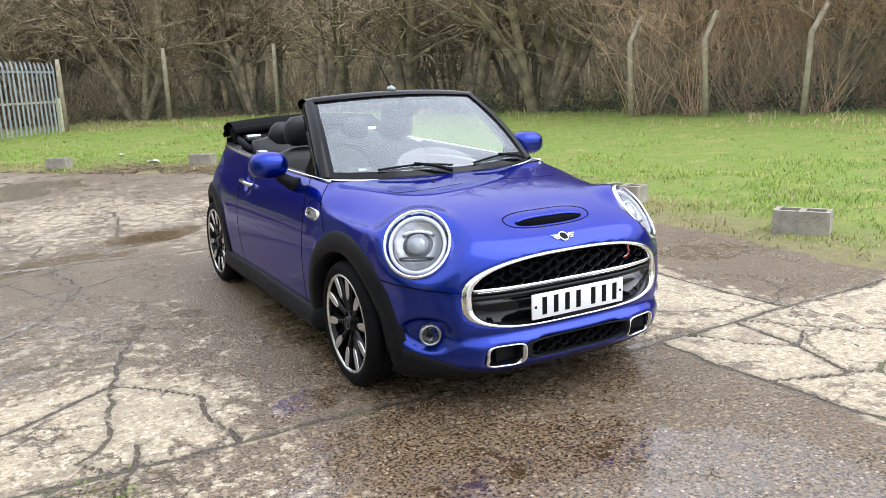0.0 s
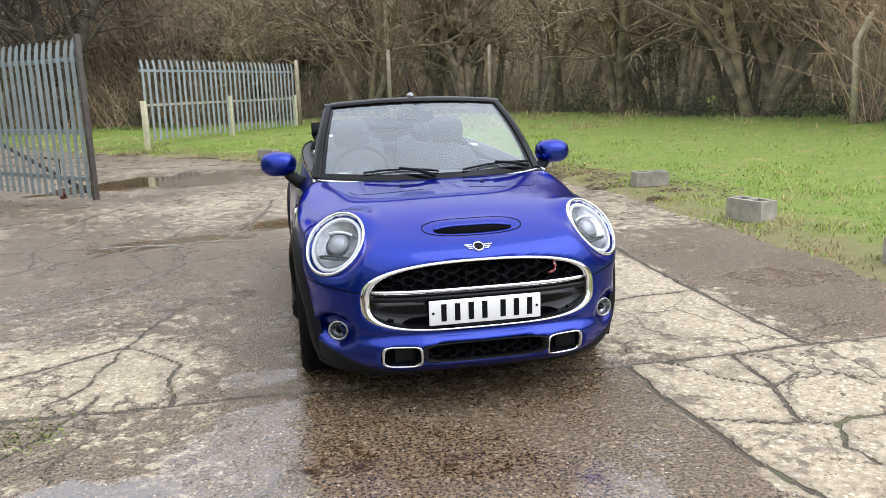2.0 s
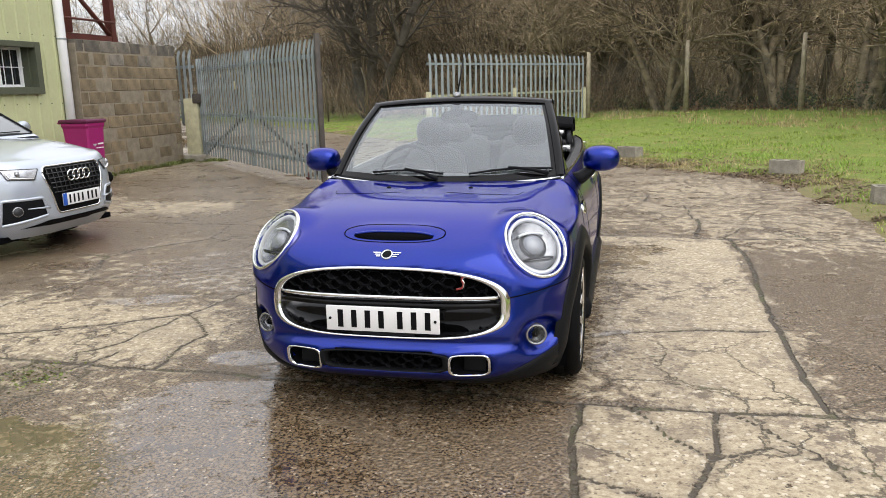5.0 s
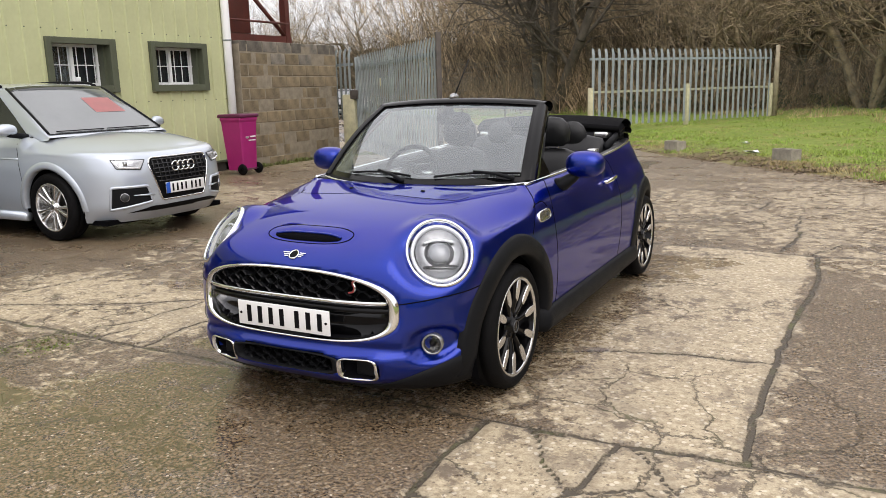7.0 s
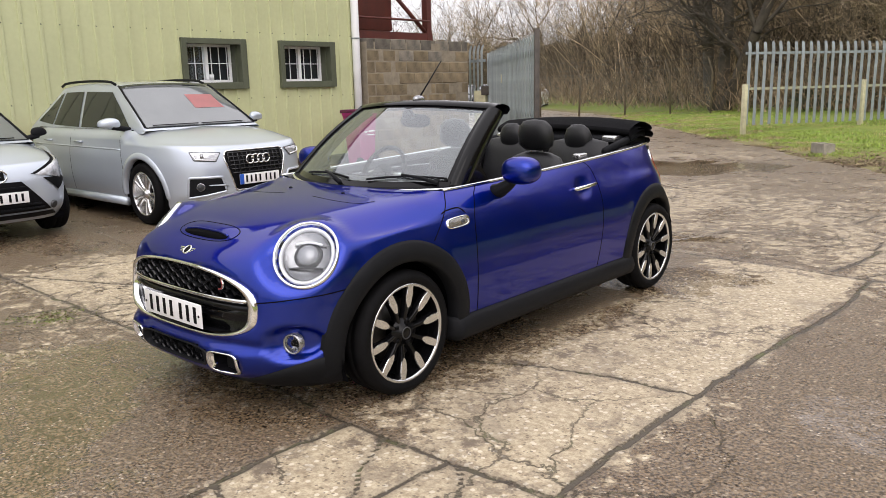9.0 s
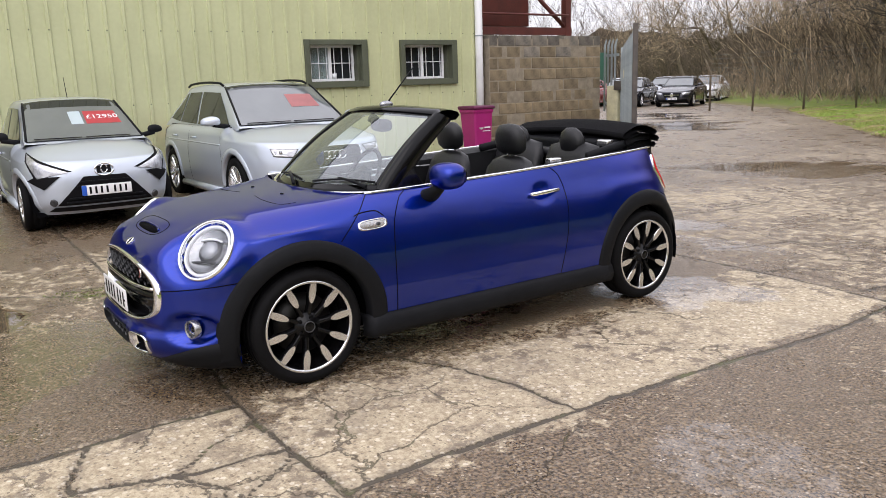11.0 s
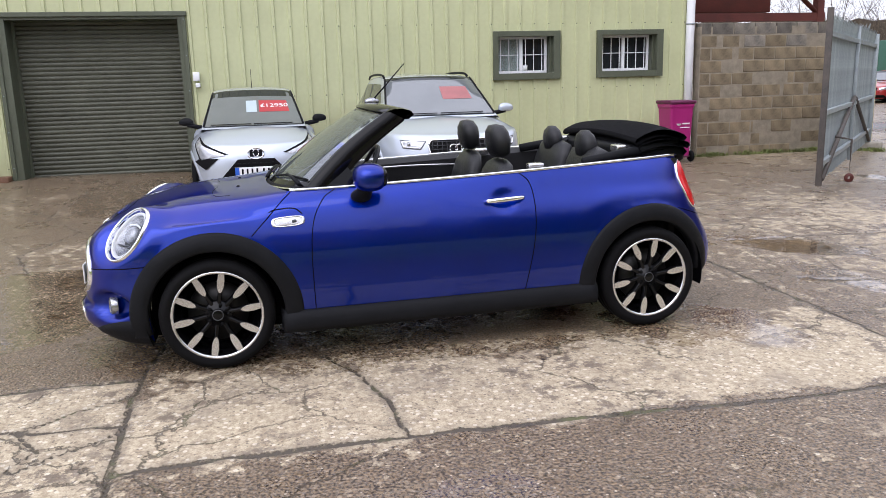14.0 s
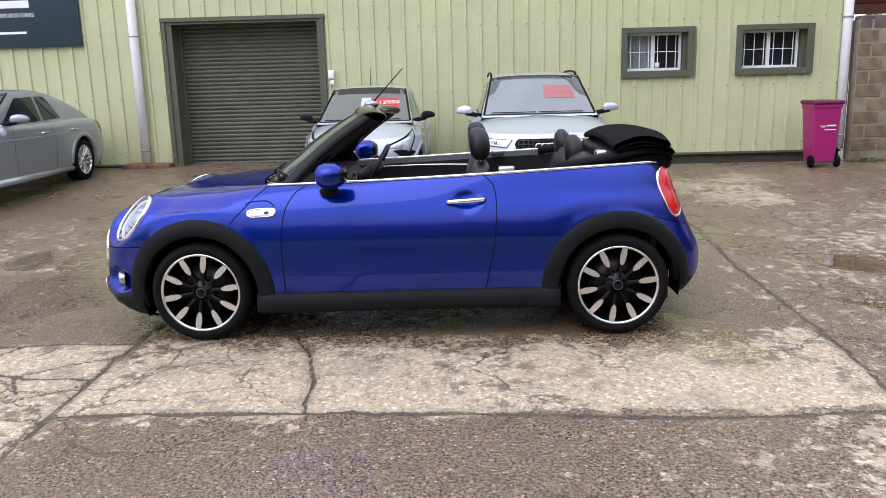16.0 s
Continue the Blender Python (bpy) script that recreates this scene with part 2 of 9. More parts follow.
per_piece(M_BLOCK, 0.20)
per_piece(M_BLOCKDARK, 0.3)
per_piece(M_GALV, 0.10)
per_piece(M_CONCRETE, 0.12)


# ---- builders ----
def mesh_of(verts, faces, smooth=False, name="mesh"):
    me = bpy.data.meshes.new(name)
    me.from_pydata([tuple(map(float, v)) for v in verts], [], [tuple(map(int, f)) for f in faces])
    if smooth:
        me.polygons.foreach_set("use_smooth", [True] * len(me.polygons))
    me.update()
    return me


def quads_mesh(V, F, smooth=True):
    """A mesh of quads straight from arrays."""
    me = bpy.data.meshes.new("mesh")
    V, F = np.asarray(V, np.float32), np.asarray(F, np.int32)
    me.vertices.add(len(V))
    me.vertices.foreach_set("co", V.reshape(-1))
    me.loops.add(F.size)
    me.loops.foreach_set("vertex_index", F.reshape(-1))
    me.polygons.add(len(F))
    me.polygons.foreach_set("loop_start", np.arange(0, F.size, 4, dtype=np.int32))
    me.polygons.foreach_set("use_smooth", np.full(len(F), bool(smooth)))
    me.update(calc_edges=True)
    return me


def facing_out(me, way):
    """Turns a sheet's faces so that they look along way."""
    n = np.zeros(len(me.polygons) * 3)
    me.polygons.foreach_get("normal", n)
    if (n.reshape(-1, 3) @ np.asarray(way, float)).sum() < 0:
        me.flip_normals()
    return me


def part(name, data, material, parent=None, label="", at=None):
    """Links a bmesh or mesh as one object under a thing or a part."""
    if isinstance(data, bmesh.types.BMesh):
        me = bpy.data.meshes.new(name)
        data.to_mesh(me)
        data.free()
        data = me
    if material is not None and not data.materials:
        data.materials.append(material)
    ob = new(name, data)
    if parent is not None:
        ob.parent = parent
    if at is not None:
        ob.matrix_basis = at
    if label:
        ob["label"] = label
    return ob


def thing(name, label, category, group="", kind="", at=None):
    ob = tagged(new(name), label, category, group, kind)
    if at is not None:
        ob.matrix_basis = at
    return ob


def box(x0, x1, y0, y1, z0, z1, bevel=0.0, seg=2):
    bm = bmesh.new()
    bmesh.ops.create_cube(bm, size=1)
    for v in bm.verts:
        v.co = Vector(((x0 + x1) / 2 + v.co.x * (x1 - x0), (y0 + y1) / 2 + v.co.y * (y1 - y0), (z0 + z1) / 2 + v.co.z * (z1 - z0)))
    if bevel:
        bmesh.ops.bevel(bm, geom=bm.edges[:], offset=bevel, segments=seg, profile=0.5, affect="EDGES")
        if seg > 1:
            for f in bm.faces:
                f.smooth = True
    return bm


def boxes(rows, bevel=0.0):
    """Several boxes in one mesh: rows of x0, x1, y0, y1, z0, z1."""
    out = bmesh.new()
    for r in rows:
        b = box(*r, bevel=bevel, seg=1)
        me = bpy.data.meshes.new("tmp")
        b.to_mesh(me)
        b.free()
        out.from_mesh(me)
        bpy.data.meshes.remove(me)
    return out


def catmull(keys, n, closed=False):
    """n points along a smooth curve through the keys (k x d)."""
    k = np.asarray(keys, float)
    p = np.vstack([k[-1:], k, k[:2]]) if closed else np.vstack([2 * k[0] - k[1], k, 2 * k[-1] - k[-2]])
    spans = len(k) if closed else len(k) - 1
    t = np.linspace(0, spans, n, endpoint=not closed)
    i = np.minimum(t.astype(int), spans - 1)
    f = (t - i)[:, None]
    a, b, c, d = p[i], p[i + 1], p[i + 2], p[i + 3]
    return 0.5 * (2 * b + (c - a) * f + (2 * a - 5 * b + 4 * c - d) * f * f + (3 * b - a - 3 * c + d) * f ** 3)


def tube(path, radius, sides=8, closed=False, squash=None, caps=True):
    """A round (or squashed) bar along a path; radius may be one number or one a point."""
    P = np.asarray(path, float)
    n = len(P)
    R = np.full(n, radius) if np.isscalar(radius) else np.asarray(radius, float)
    T = np.roll(P, -1, 0) - np.roll(P, 1, 0)
    if not closed:
        T[0], T[-1] = P[1] - P[0], P[-1] - P[-2]
    T /= np.linalg.norm(T, axis=1)[:, None] + 1e-12
    up = np.array([0, 0, 1.0])
    if abs(T[:, 2]).mean() > 0.8:
        up = np.array([1.0, 0, 0])
    A = np.cross(T, up)
    A /= np.linalg.norm(A, axis=1)[:, None] + 1e-12
    B = np.cross(A, T)
    ang = np.arange(sides) * 2 * math.pi / sides
    sa, sb = (1, 1) if squash is None else squash
    V = P[:, None] + R[:, None, None] * (A[:, None] * np.cos(ang)[None, :, None] * sa + B[:, None] * np.sin(ang)[None, :, None] * sb)
    F = []
    for i in range(n if closed else n - 1):
        j = (i + 1) % n
        for s in range(sides):
            q = (s + 1) % sides
            F.append((i * sides + s, i * sides + q, j * sides + q, j * sides + s))
    if not closed and caps:
        F.append(tuple(range(sides))[::-1])
        F.append(tuple((n - 1) * sides + s for s in range(sides)))
    return mesh_of(V.reshape(-1, 3), F, True)


def grid_mesh(G, closed_u=False, smooth=True, skip=None):
    """A sheet from a grid of points (u x v x 3)."""
    G = np.asarray(G, float)
    nu, nv = G.shape[:2]
    i, k = np.meshgrid(np.arange(nu if closed_u else nu - 1), np.arange(nv - 1), indexing="ij")
    i, k = i.reshape(-1), k.reshape(-1)
    if skip is not None:
        keep = np.array([not skip(a, b) for a, b in zip(i, k)])
        i, k = i[keep], k[keep]
    j = (i + 1) % nu
    return quads_mesh(G.reshape(-1, 3), np.stack([i * nv + k, j * nv + k, j * nv + k + 1, i * nv + k + 1], 1), smooth)


def lathe(profile, sides=48, axis="x"):
    """Turns a profile of (radius, along) round an axis."""
    pr = np.asarray(profile, float)
    a = np.arange(sides) * 2 * math.pi / sides
    V = np.zeros((sides, len(pr), 3))
    V[..., 0] = pr[None, :, 1]
    V[..., 1] = pr[None, :, 0] * np.cos(a)[:, None]
    V[..., 2] = pr[None, :, 0] * np.sin(a)[:, None]
    if axis == "z":
        V = V[..., [1, 2, 0]]
    return grid_mesh(V, True)


def blob(cx, cy, cz, rx, ry, rz, nx=2.4, seg=24, rings=14):
    """A rounded solid, squarer than a ball by the exponent nx."""
    V, F = [], []
    e = 2 / nx
    sg = lambda v: math.copysign(abs(v) ** e, v)
    for i in range(rings + 1):
        p = -math.pi / 2 + math.pi * i / rings
        for j in range(seg):
            a = 2 * math.pi * j / seg
            V.append((cx + rx * sg(math.cos(p)) * sg(math.cos(a)), cy + ry * sg(math.cos(p)) * sg(math.sin(a)), cz + rz * sg(math.sin(p))))
    for i in range(rings):
        for j in range(seg):
            k = (j + 1) % seg
            F.append((i * seg + j, i * seg + k, (i + 1) * seg + k, (i + 1) * seg + j))
    return mesh_of(V, F, True)


def text_mesh(body, size, depth=0.001):
    c = bpy.data.curves.new("lettering", "FONT")
    c.body, c.size, c.extrude, c.align_x, c.align_y = body, size, depth, "CENTER", "CENTER"
    ob = bpy.data.objects.new("lettering", c)
    scene.collection.objects.link(ob)
    me = bpy.data.meshes.new_from_object(ob.evaluated_get(bpy.context.evaluated_depsgraph_get()))
    bpy.data.objects.remove(ob)
    return me


rng = np.random.default_rng(7)


def vnoise(x, y, scale, seed=0, octaves=4):
    """Smooth value noise on arrays, about 0 to 1."""
    out, amp, tot = 0.0, 1.0, 0.0
    for o in range(octaves):
        r = np.random.default_rng(seed * 31 + o).random((257, 257))
        u, v = x * scale * 2 ** o + 1000.3, y * scale * 2 ** o + 1000.7
        i, j = np.floor(u).astype(int), np.floor(v).astype(int)
        f, g = u - i, v - j
        f, g = f * f * (3 - 2 * f), g * g * (3 - 2 * g)
        i, j = i % 256, j % 256
        out = out + amp * (r[i, j] * (1 - f) * (1 - g) + r[i + 1, j] * f * (1 - g) + r[i, j + 1] * (1 - f) * g + r[i + 1, j + 1] * f * g)
        tot, amp = tot + amp, amp * 0.5
    return out / tot


def smooth01(a, b, x):
    t = np.clip((x - a) / (b - a), 0, 1)
    return t * t * (3 - 2 * t)


# ---- ground ----
def ground_z(x, y):
    """The yard rises a little towards the workshop's left end."""
    return 0.16 * smooth01(-2.5, -6.0, x) * smooth01(6.5, 0.5, y)


CRACKS = []


def crack(width, *pts):
    """A joint or crack of that width through the given places; fine jitter makes it ragged."""
    p = np.array(pts, float).reshape(-1, 2)
    fine = [p[0]]
    for a, b in zip(p[:-1], p[1:]):
        k = max(2, int(np.linalg.norm(b - a) / 0.09))
        for i in range(1, k + 1):
            fine.append(a + (b - a) * i / k + (rng.normal(0, 0.011 if width < 0.03 else 0.006, 2) if i < k else 0))
    CRACKS.append((width, np.array(fine)))


# long joints
crack(0.032, -6.0, 3.02, -2.5, 3.0, 0.3, 2.955, 1.1, 2.962, 2.5, 2.934, 2.93, 2.873, 3.4, 2.86, 4.11, 2.885, 5.3, 2.92)
crack(0.040, 4.117, 2.89, 4.08, 3.35, 4.11, 4.14, 4.12, 4.8, 4.17, 5.4, 4.21, 6.1, 4.16, 6.87)
crack(0.034, -3.2, 7.3, -0.1, 7.19, 1.34, 7.04, 2.54, 7.0, 3.36, 6.97, 4.16, 6.88, 4.65, 6.94, 5.49, 6.93)
crack(0.026, -6.0, 10.4, -3.2, 10.6, 0.2, 10.9, 3.5, 10.7, 5.4, 10.8)
crack(0.024, 2.9, 3.8, 3.31, 3.98, 3.62, 4.05, 4.09, 4.1)
# broken corner by the offside front wheel
crack(0.030, -1.2, 3.1, -0.36, 3.42, 0.03, 3.64, 0.3, 3.84, 0.42, 3.93)
crack(0.026, 0.42, 3.93, 0.64, 3.72, 0.78, 3.54, 0.74, 3.31, 0.8, 2.96)
crack(0.024, 0.42, 3.93, 0.36, 3.5, 0.34, 3.3, 0.2, 3.12, 0.3, 2.96)
crack(0.024, 0.3, 2.96, 0.1, 2.95, -0.01, 2.6, 0.15, 2.55, -0.3, 1.9)
crack(0.022, 0.42, 3.93, 0.6, 4.6, 0.2, 5.4, 0.5, 6.2, 0.3, 7.1)
crack(0.020, -1.1, 3.5, -0.9, 4.7, -1.4, 5.6, -0.8, 6.4, -1.0, 7.2)
crack(0.020, -0.9, 4.7, -0.1, 5.1, 0.2, 5.4)
crack(0.018, -1.4, 5.6, -2.4, 5.2, -3.0, 5.4)
crack(0.018, -0.8, 6.4, 0.0, 6.1, 0.5, 6.2, 1.1, 6.6)
# slabs ahead of the nearside front wheel
crack(0.038, 3.04, 2.86, 3.03, 2.48, 3.06, 2.16, 3.07, 1.8, 3.2, 1.2, 3.15, 0.4)
crack(0.028, 3.64, 2.87, 3.57, 2.41, 3.46, 2.05, 3.58, 1.98, 3.93, 2.06, 4.4, 2.15, 5.0, 2.05)
crack(0.024, 3.07, 2.18, 3.36, 2.06, 3.46, 2.05)
crack(0.024, 3.58, 1.98, 3.48, 1.8, 3.6, 1.3, 3.5, 0.7)
crack(0.018, 3.25, 2.85, 3.4, 2.6, 3.57, 2.41)
crack(0.018, 3.57, 2.41, 3.8, 2.55, 4.1, 2.4, 4.4, 2.15)
crack(0.022, 4.4, 2.15, 4.3, 1.5, 4.7, 0.9)
# behind the car
crack(0.024, 3.9, 9.0, 3.92, 8.2, 3.97, 7.72, 3.87, 7.0)
crack(0.024, 3.97, 7.72, 4.45, 7.66, 4.66, 7.42, 4.88, 6.92)
crack(0.018, 3.92, 8.2, 3.3, 8.4, 2.6, 8.1, 1.6, 8.5, 0.4, 8.2)
crack(0.018, 2.6, 8.1, 2.4, 7.5, 2.0, 7.05)
crack(0.020, -2.0, 8.4, -0.8, 8.2, 0.4, 8.2, 0.9, 7.6, 0.7, 7.1)
crack(0.020, -0.8, 8.2, -1.0, 9.2, -0.3, 10.0, -0.6, 10.7)
crack(0.018, -3.4, 8.9, -2.0, 8.4, -1.7, 7.3)
crack(0.020, 0.9, 9.6, 1.5, 9.0, 1.6, 8.5)
crack(0.020, 0.9, 9.6, 2.2, 9.9, 3.4, 9.7, 4.6, 9.9)
crack(0.022, -4.2, 4.2, -3.2, 4.5, -1.9, 4.3, -1.1, 3.5)
crack(0.020, -4.5, 1.2, -3.0, 1.0, -1.8, 1.6, -0.6, 1.3, 0.2, 1.6)
crack(0.018, -1.8, 1.6, -1.6, 2.4, -1.9, 3.0)

# crazing beside and behind the car
crack(0.022, -2.43, 7.71, -2.39, 8.41, -1.20, 8.54, -0.68, 10.25)
crack(0.024, -1.37, 7.19, -0.94, 7.41, -0.65, 8.22, -0.36, 9.23, 0.14, 9.60)
crack(0.024, -0.45, 6.60, -0.12, 6.95, 0.24, 7.67, 0.32, 8.20)
crack(0.022, -1.13, 8.33, -0.61, 7.67, 0.02, 6.64, 0.32, 5.86)
crack(0.022, -1.32, 5.53, -1.23, 5.91, -0.97, 6.20, -0.71, 6.51, -0.45, 6.60)
crack(0.020, -0.78, 10.69, 0.01, 8.47, 0.24, 7.67)
crack(0.020, -0.52, 8.01, -1.13, 9.41, -1.87, 11.31)
crack(0.022, 4.09, 6.85, 4.35, 7.48, 4.71, 7.11, 5.44, 6.95)
crack(0.022, 3.70, 2.85, 3.81, 2.72, 3.97, 2.52, 4.02, 2.35)
crack(0.022, -0.04, 6.61, 0.14, 6.79, 0.61, 7.15, 1.05, 7.07)
crack(0.022, 0.41, 9.13, 0.73, 9.73, 1.17, 10.11, 1.19, 9.56, 0.92, 7.63)
crack(0.026, -3.0, 11.2, -1.76, 11.09, -0.78, 11.22, 0.28, 11.38, 1.98, 11.40, 3.23, 11.25, 4.6, 11.3)
crack(0.022, 0.14, 8.57, 0.51, 9.16, 1.08, 9.60, 1.34, 10.02)
crack(0.022, 2.96, 8.37, 3.13, 8.67, 3.48, 9.28, 3.53, 9.94)
crack(0.022, 2.67, 10.34, 3.20, 9.72, 3.48, 9.28)
crack(0.024, 3.88, 7.02, 3.95, 7.43, 3.98, 7.98)
crack(0.020, 0.12, 2.45, 0.32, 2.76, 0.43, 3.18)
crack(0.020, -2.6, 6.0, -2.0, 5.7, -1.32, 5.53, -1.1, 4.9)
crack(0.018, -3.4, 6.9, -2.6, 6.0, -2.7, 5.2, -3.3, 4.6)


def axis_steps(lo, hi, step, far, grow=1.075):
    a = list(np.arange(lo, hi, step))
    s, v = step, a[-1]
    while v < far:
        s *= grow
        v += s
        a.append(v)
    s, v, pre = step, lo, []
    while v > -far:
        s *= grow
        v -= s
        pre.append(v)
    return np.array(pre[::-1] + a)


gx, gy = axis_steps(-1.3, 5.7, 0.025, 320), axis_steps(0.9, 8.2, 0.025, 320)
X, Y = np.meshgrid(gx, gy, indexing="ij")
near = (X > -7) & (X < 7) & (Y > -1) & (Y < 12)
NX, NY = X[near], Y[near]
gap = np.full(NX.shape, 0.2)
for width, pts in CRACKS:
    lo, hi = pts.min(0) - 0.25, pts.max(0) + 0.25
    sel = np.where((NX > lo[0]) & (NX < hi[0]) & (NY > lo[1]) & (NY < hi[1]))[0]
    px, py = NX[sel], NY[sel]
    best = np.full(len(sel), 1.0)
    for a, b in zip(pts[:-1], pts[1:]):
        d = b - a
        s2 = np.where((abs(px - a[0]) < 0.4) & (abs(py - a[1]) < 0.4))[0]
        t = np.clip(((px[s2] - a[0]) * d[0] + (py[s2] - a[1]) * d[1]) / (d @ d + 1e-9), 0, 1)
        best[s2] = np.minimum(best[s2], np.hypot(px[s2] - a[0] - t * d[0], py[s2] - a[1] - t * d[1]))
    gap[sel] = np.minimum(gap[sel], best - width * 0.30)
GAP = np.full(X.shape, 0.2)
GAP[near] = gap


def patch(x0, x1, y0, y1, soft=0.12, ragged=0.35, seed=1):
    """1 inside a ragged rectangle, 0 outside."""
    n = (vnoise(X, Y, 1.7, seed, 5) - 0.5) * 2 * ragged
    d = np.minimum(np.minimum(X - x0, x1 - X), np.minimum(Y - y0, y1 - Y)) + n
    return smooth01(-soft, soft, d)


def pool(cx, cy, rx, ry, turn=0.0, seed=3, ragged=0.55):
    c, s = math.cos(turn), math.sin(turn)
    u, v = ((X - cx) * c + (Y - cy) * s) / rx, (-(X - cx) * s + (Y - cy) * c) / ry
    return smooth01(1.0, 0.72, np.hypot(u, v) + (vnoise(X, Y, max(1.6, 0.55 / ry), seed, 5) - 0.5) * 2 * ragged)


PALE = 0.20 + 0.50 * vnoise(X, Y, 0.33, 5, 5)
PALE += 0.50 * patch(2.95, 4.10, 2.93, 6.92, 0.04, 0.03, 2) + 0.34 * patch(3.05, 6.0, -1.5, 2.86, 0.06, 0.08, 3)
PALE += 0.24 * patch(-1.5, 0.8, 2.96, 4.0, 0.2, 0.3, 4) + 0.10 * patch(3.9, 5.6, 5.3, 10.8, 0.5, 0.5, 5) + 0.05 * patch(-3.0, 4.0, 7.1, 10.6, 0.4, 0.5, 6)
PALE += 0.28 * patch(-4.4, -1.6, 7.6, 9.0, 0.3, 0.5, 16)
# ahead and under the car: wet ground with its reflection and shade painted in
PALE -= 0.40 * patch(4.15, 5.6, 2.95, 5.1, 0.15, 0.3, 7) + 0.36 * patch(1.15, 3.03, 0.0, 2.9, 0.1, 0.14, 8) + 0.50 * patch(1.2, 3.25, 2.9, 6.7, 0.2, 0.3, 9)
PALE -= 0.10 * patch(-1.0, 1.2, 4.0, 7.0, 0.5, 0.6, 10)
PALE -= 0.30 * patch(-7.0, -1.4, -2.0, 6.8, 0.5, 0.5, 51) + 0.16 * patch(-6.0, 0.0, 7.0, 11.5, 0.5, 0.6, 52)
PALE -= 0.28 * patch(4.2, 5.7, 4.7, 6.4, 0.2, 0.3, 55)
PALE -= 0.08 * smooth01(11, 20, np.hypot(X - 2, Y - 4))
POOL = np.maximum.reduce([pool(1.80, 1.80, 1.05, 0.85, -0.1, 41, 0.5) * 0.58, pool(0.85, 1.75, 0.85, 0.62, 0.1, 42, 0.6) * 0.66, pool(2.2, 3.9, 1.15, 1.5, 0.0, 43, 0.4) * 0.42, pool(3.05, 6.1, 0.55, 0.5, 0.3, 44, 0.7) * 0.56, pool(0.3, 7.3, 0.9, 0.35, 0.4, 45, 0.8) * 0.6, pool(0.64, 2.06, 0.40, 0.17, 0.1, 54, 0.35), pool(4.9, 4.3, 0.5, 0.35, 0.2, 46, 0.7) * 0.4, pool(-1.4, 12.8, 1.5, 0.75, 0.9, 47, 0.6) * 0.95, pool(1.32, 7.95, 0.50, 0.42, 0.8, 48, 0.6) * 0.9, pool(2.5, 7.62, 0.42, 0.20, 0.9, 49, 0.7) * 0.75, pool(-10.4, 20.6, 3.0, 2.0, 0.8, 50, 0.6) * 0.95, pool(-3.8, 2.6, 2.2, 2.0, 0.0, 53, 0.7) * 0.36,
                          pool(0.62, 2.11, 0.46, 0.15, 0.05, 11, 0.8), pool(1.25, 2.25, 0.62, 0.60, 0.1, 12) * 0.58, pool(-0.09, 4.2, 0.36, 0.20, 0.5, 13) * 0.66,
                          pool(1.18, 3.2, 0.26, 0.14, 0.2, 14) * 0.62, pool(1.25, 7.95, 0.72, 0.42, 0.75, 15) * 0.60, pool(2.3, 7.65, 0.7, 0.2, 0.1, 16) * 0.42, pool(-0.85, 13.9, 1.15, 0.20, 0.72, 18),
                          pool(-0.3, 13.1, 1.8, 1.0, 0.8, 19) * 0.56, pool(-8.6, 19.3, 2.0, 1.0, 0.9, 32) * 0.6, pool(-9.0, 21.5, 3.2, 0.8, -0.7, 20), pool(0.72, 0.95, 0.42, 0.20, 0.3, 22, 0.8) * 0.7, pool(0.1, 5.2, 0.9, 0.8, 0.3, 27) * 0.34,
                          pool(-14.0, 26.0, 4.0, 1.0, -0.6, 23), pool(-3.7, 1.3, 0.9, 0.2, 0.1, 24) * 0.5, pool(1.85, 2.08, 0.36, 0.13, -0.2, 25, 1.1) * 0.72, pool(1.48, 2.17, 0.32, 0.13, 0.3, 26, 1.1) * 0.74, pool(2.1, 1.95, 0.4, 0.12, -0.2, 31) * 0.4, pool(1.32, 2.75, 0.32, 0.12, 0.1, 28) * 0.58, pool(3.35, 6.35, 0.35, 0.25, 0.4, 29) * 0.55, pool(3.1, 4.6, 0.14, 1.2, 0.0, 30) * 0.42])
Z = ground_z(X, Y) + 0.010 * (vnoise(X, Y, 0.8, 8, 3) - 0.5) * (1 - POOL) - 0.012 * smooth01(0.006, -0.006, GAP) - 0.004 * POOL
Z += 0.0035 * (vnoise(X, Y, 9, 9, 2) - 0.5) * (1 - POOL)
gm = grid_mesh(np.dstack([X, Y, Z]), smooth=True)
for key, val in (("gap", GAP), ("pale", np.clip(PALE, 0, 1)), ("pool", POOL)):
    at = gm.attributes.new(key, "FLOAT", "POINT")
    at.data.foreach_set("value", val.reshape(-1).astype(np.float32))


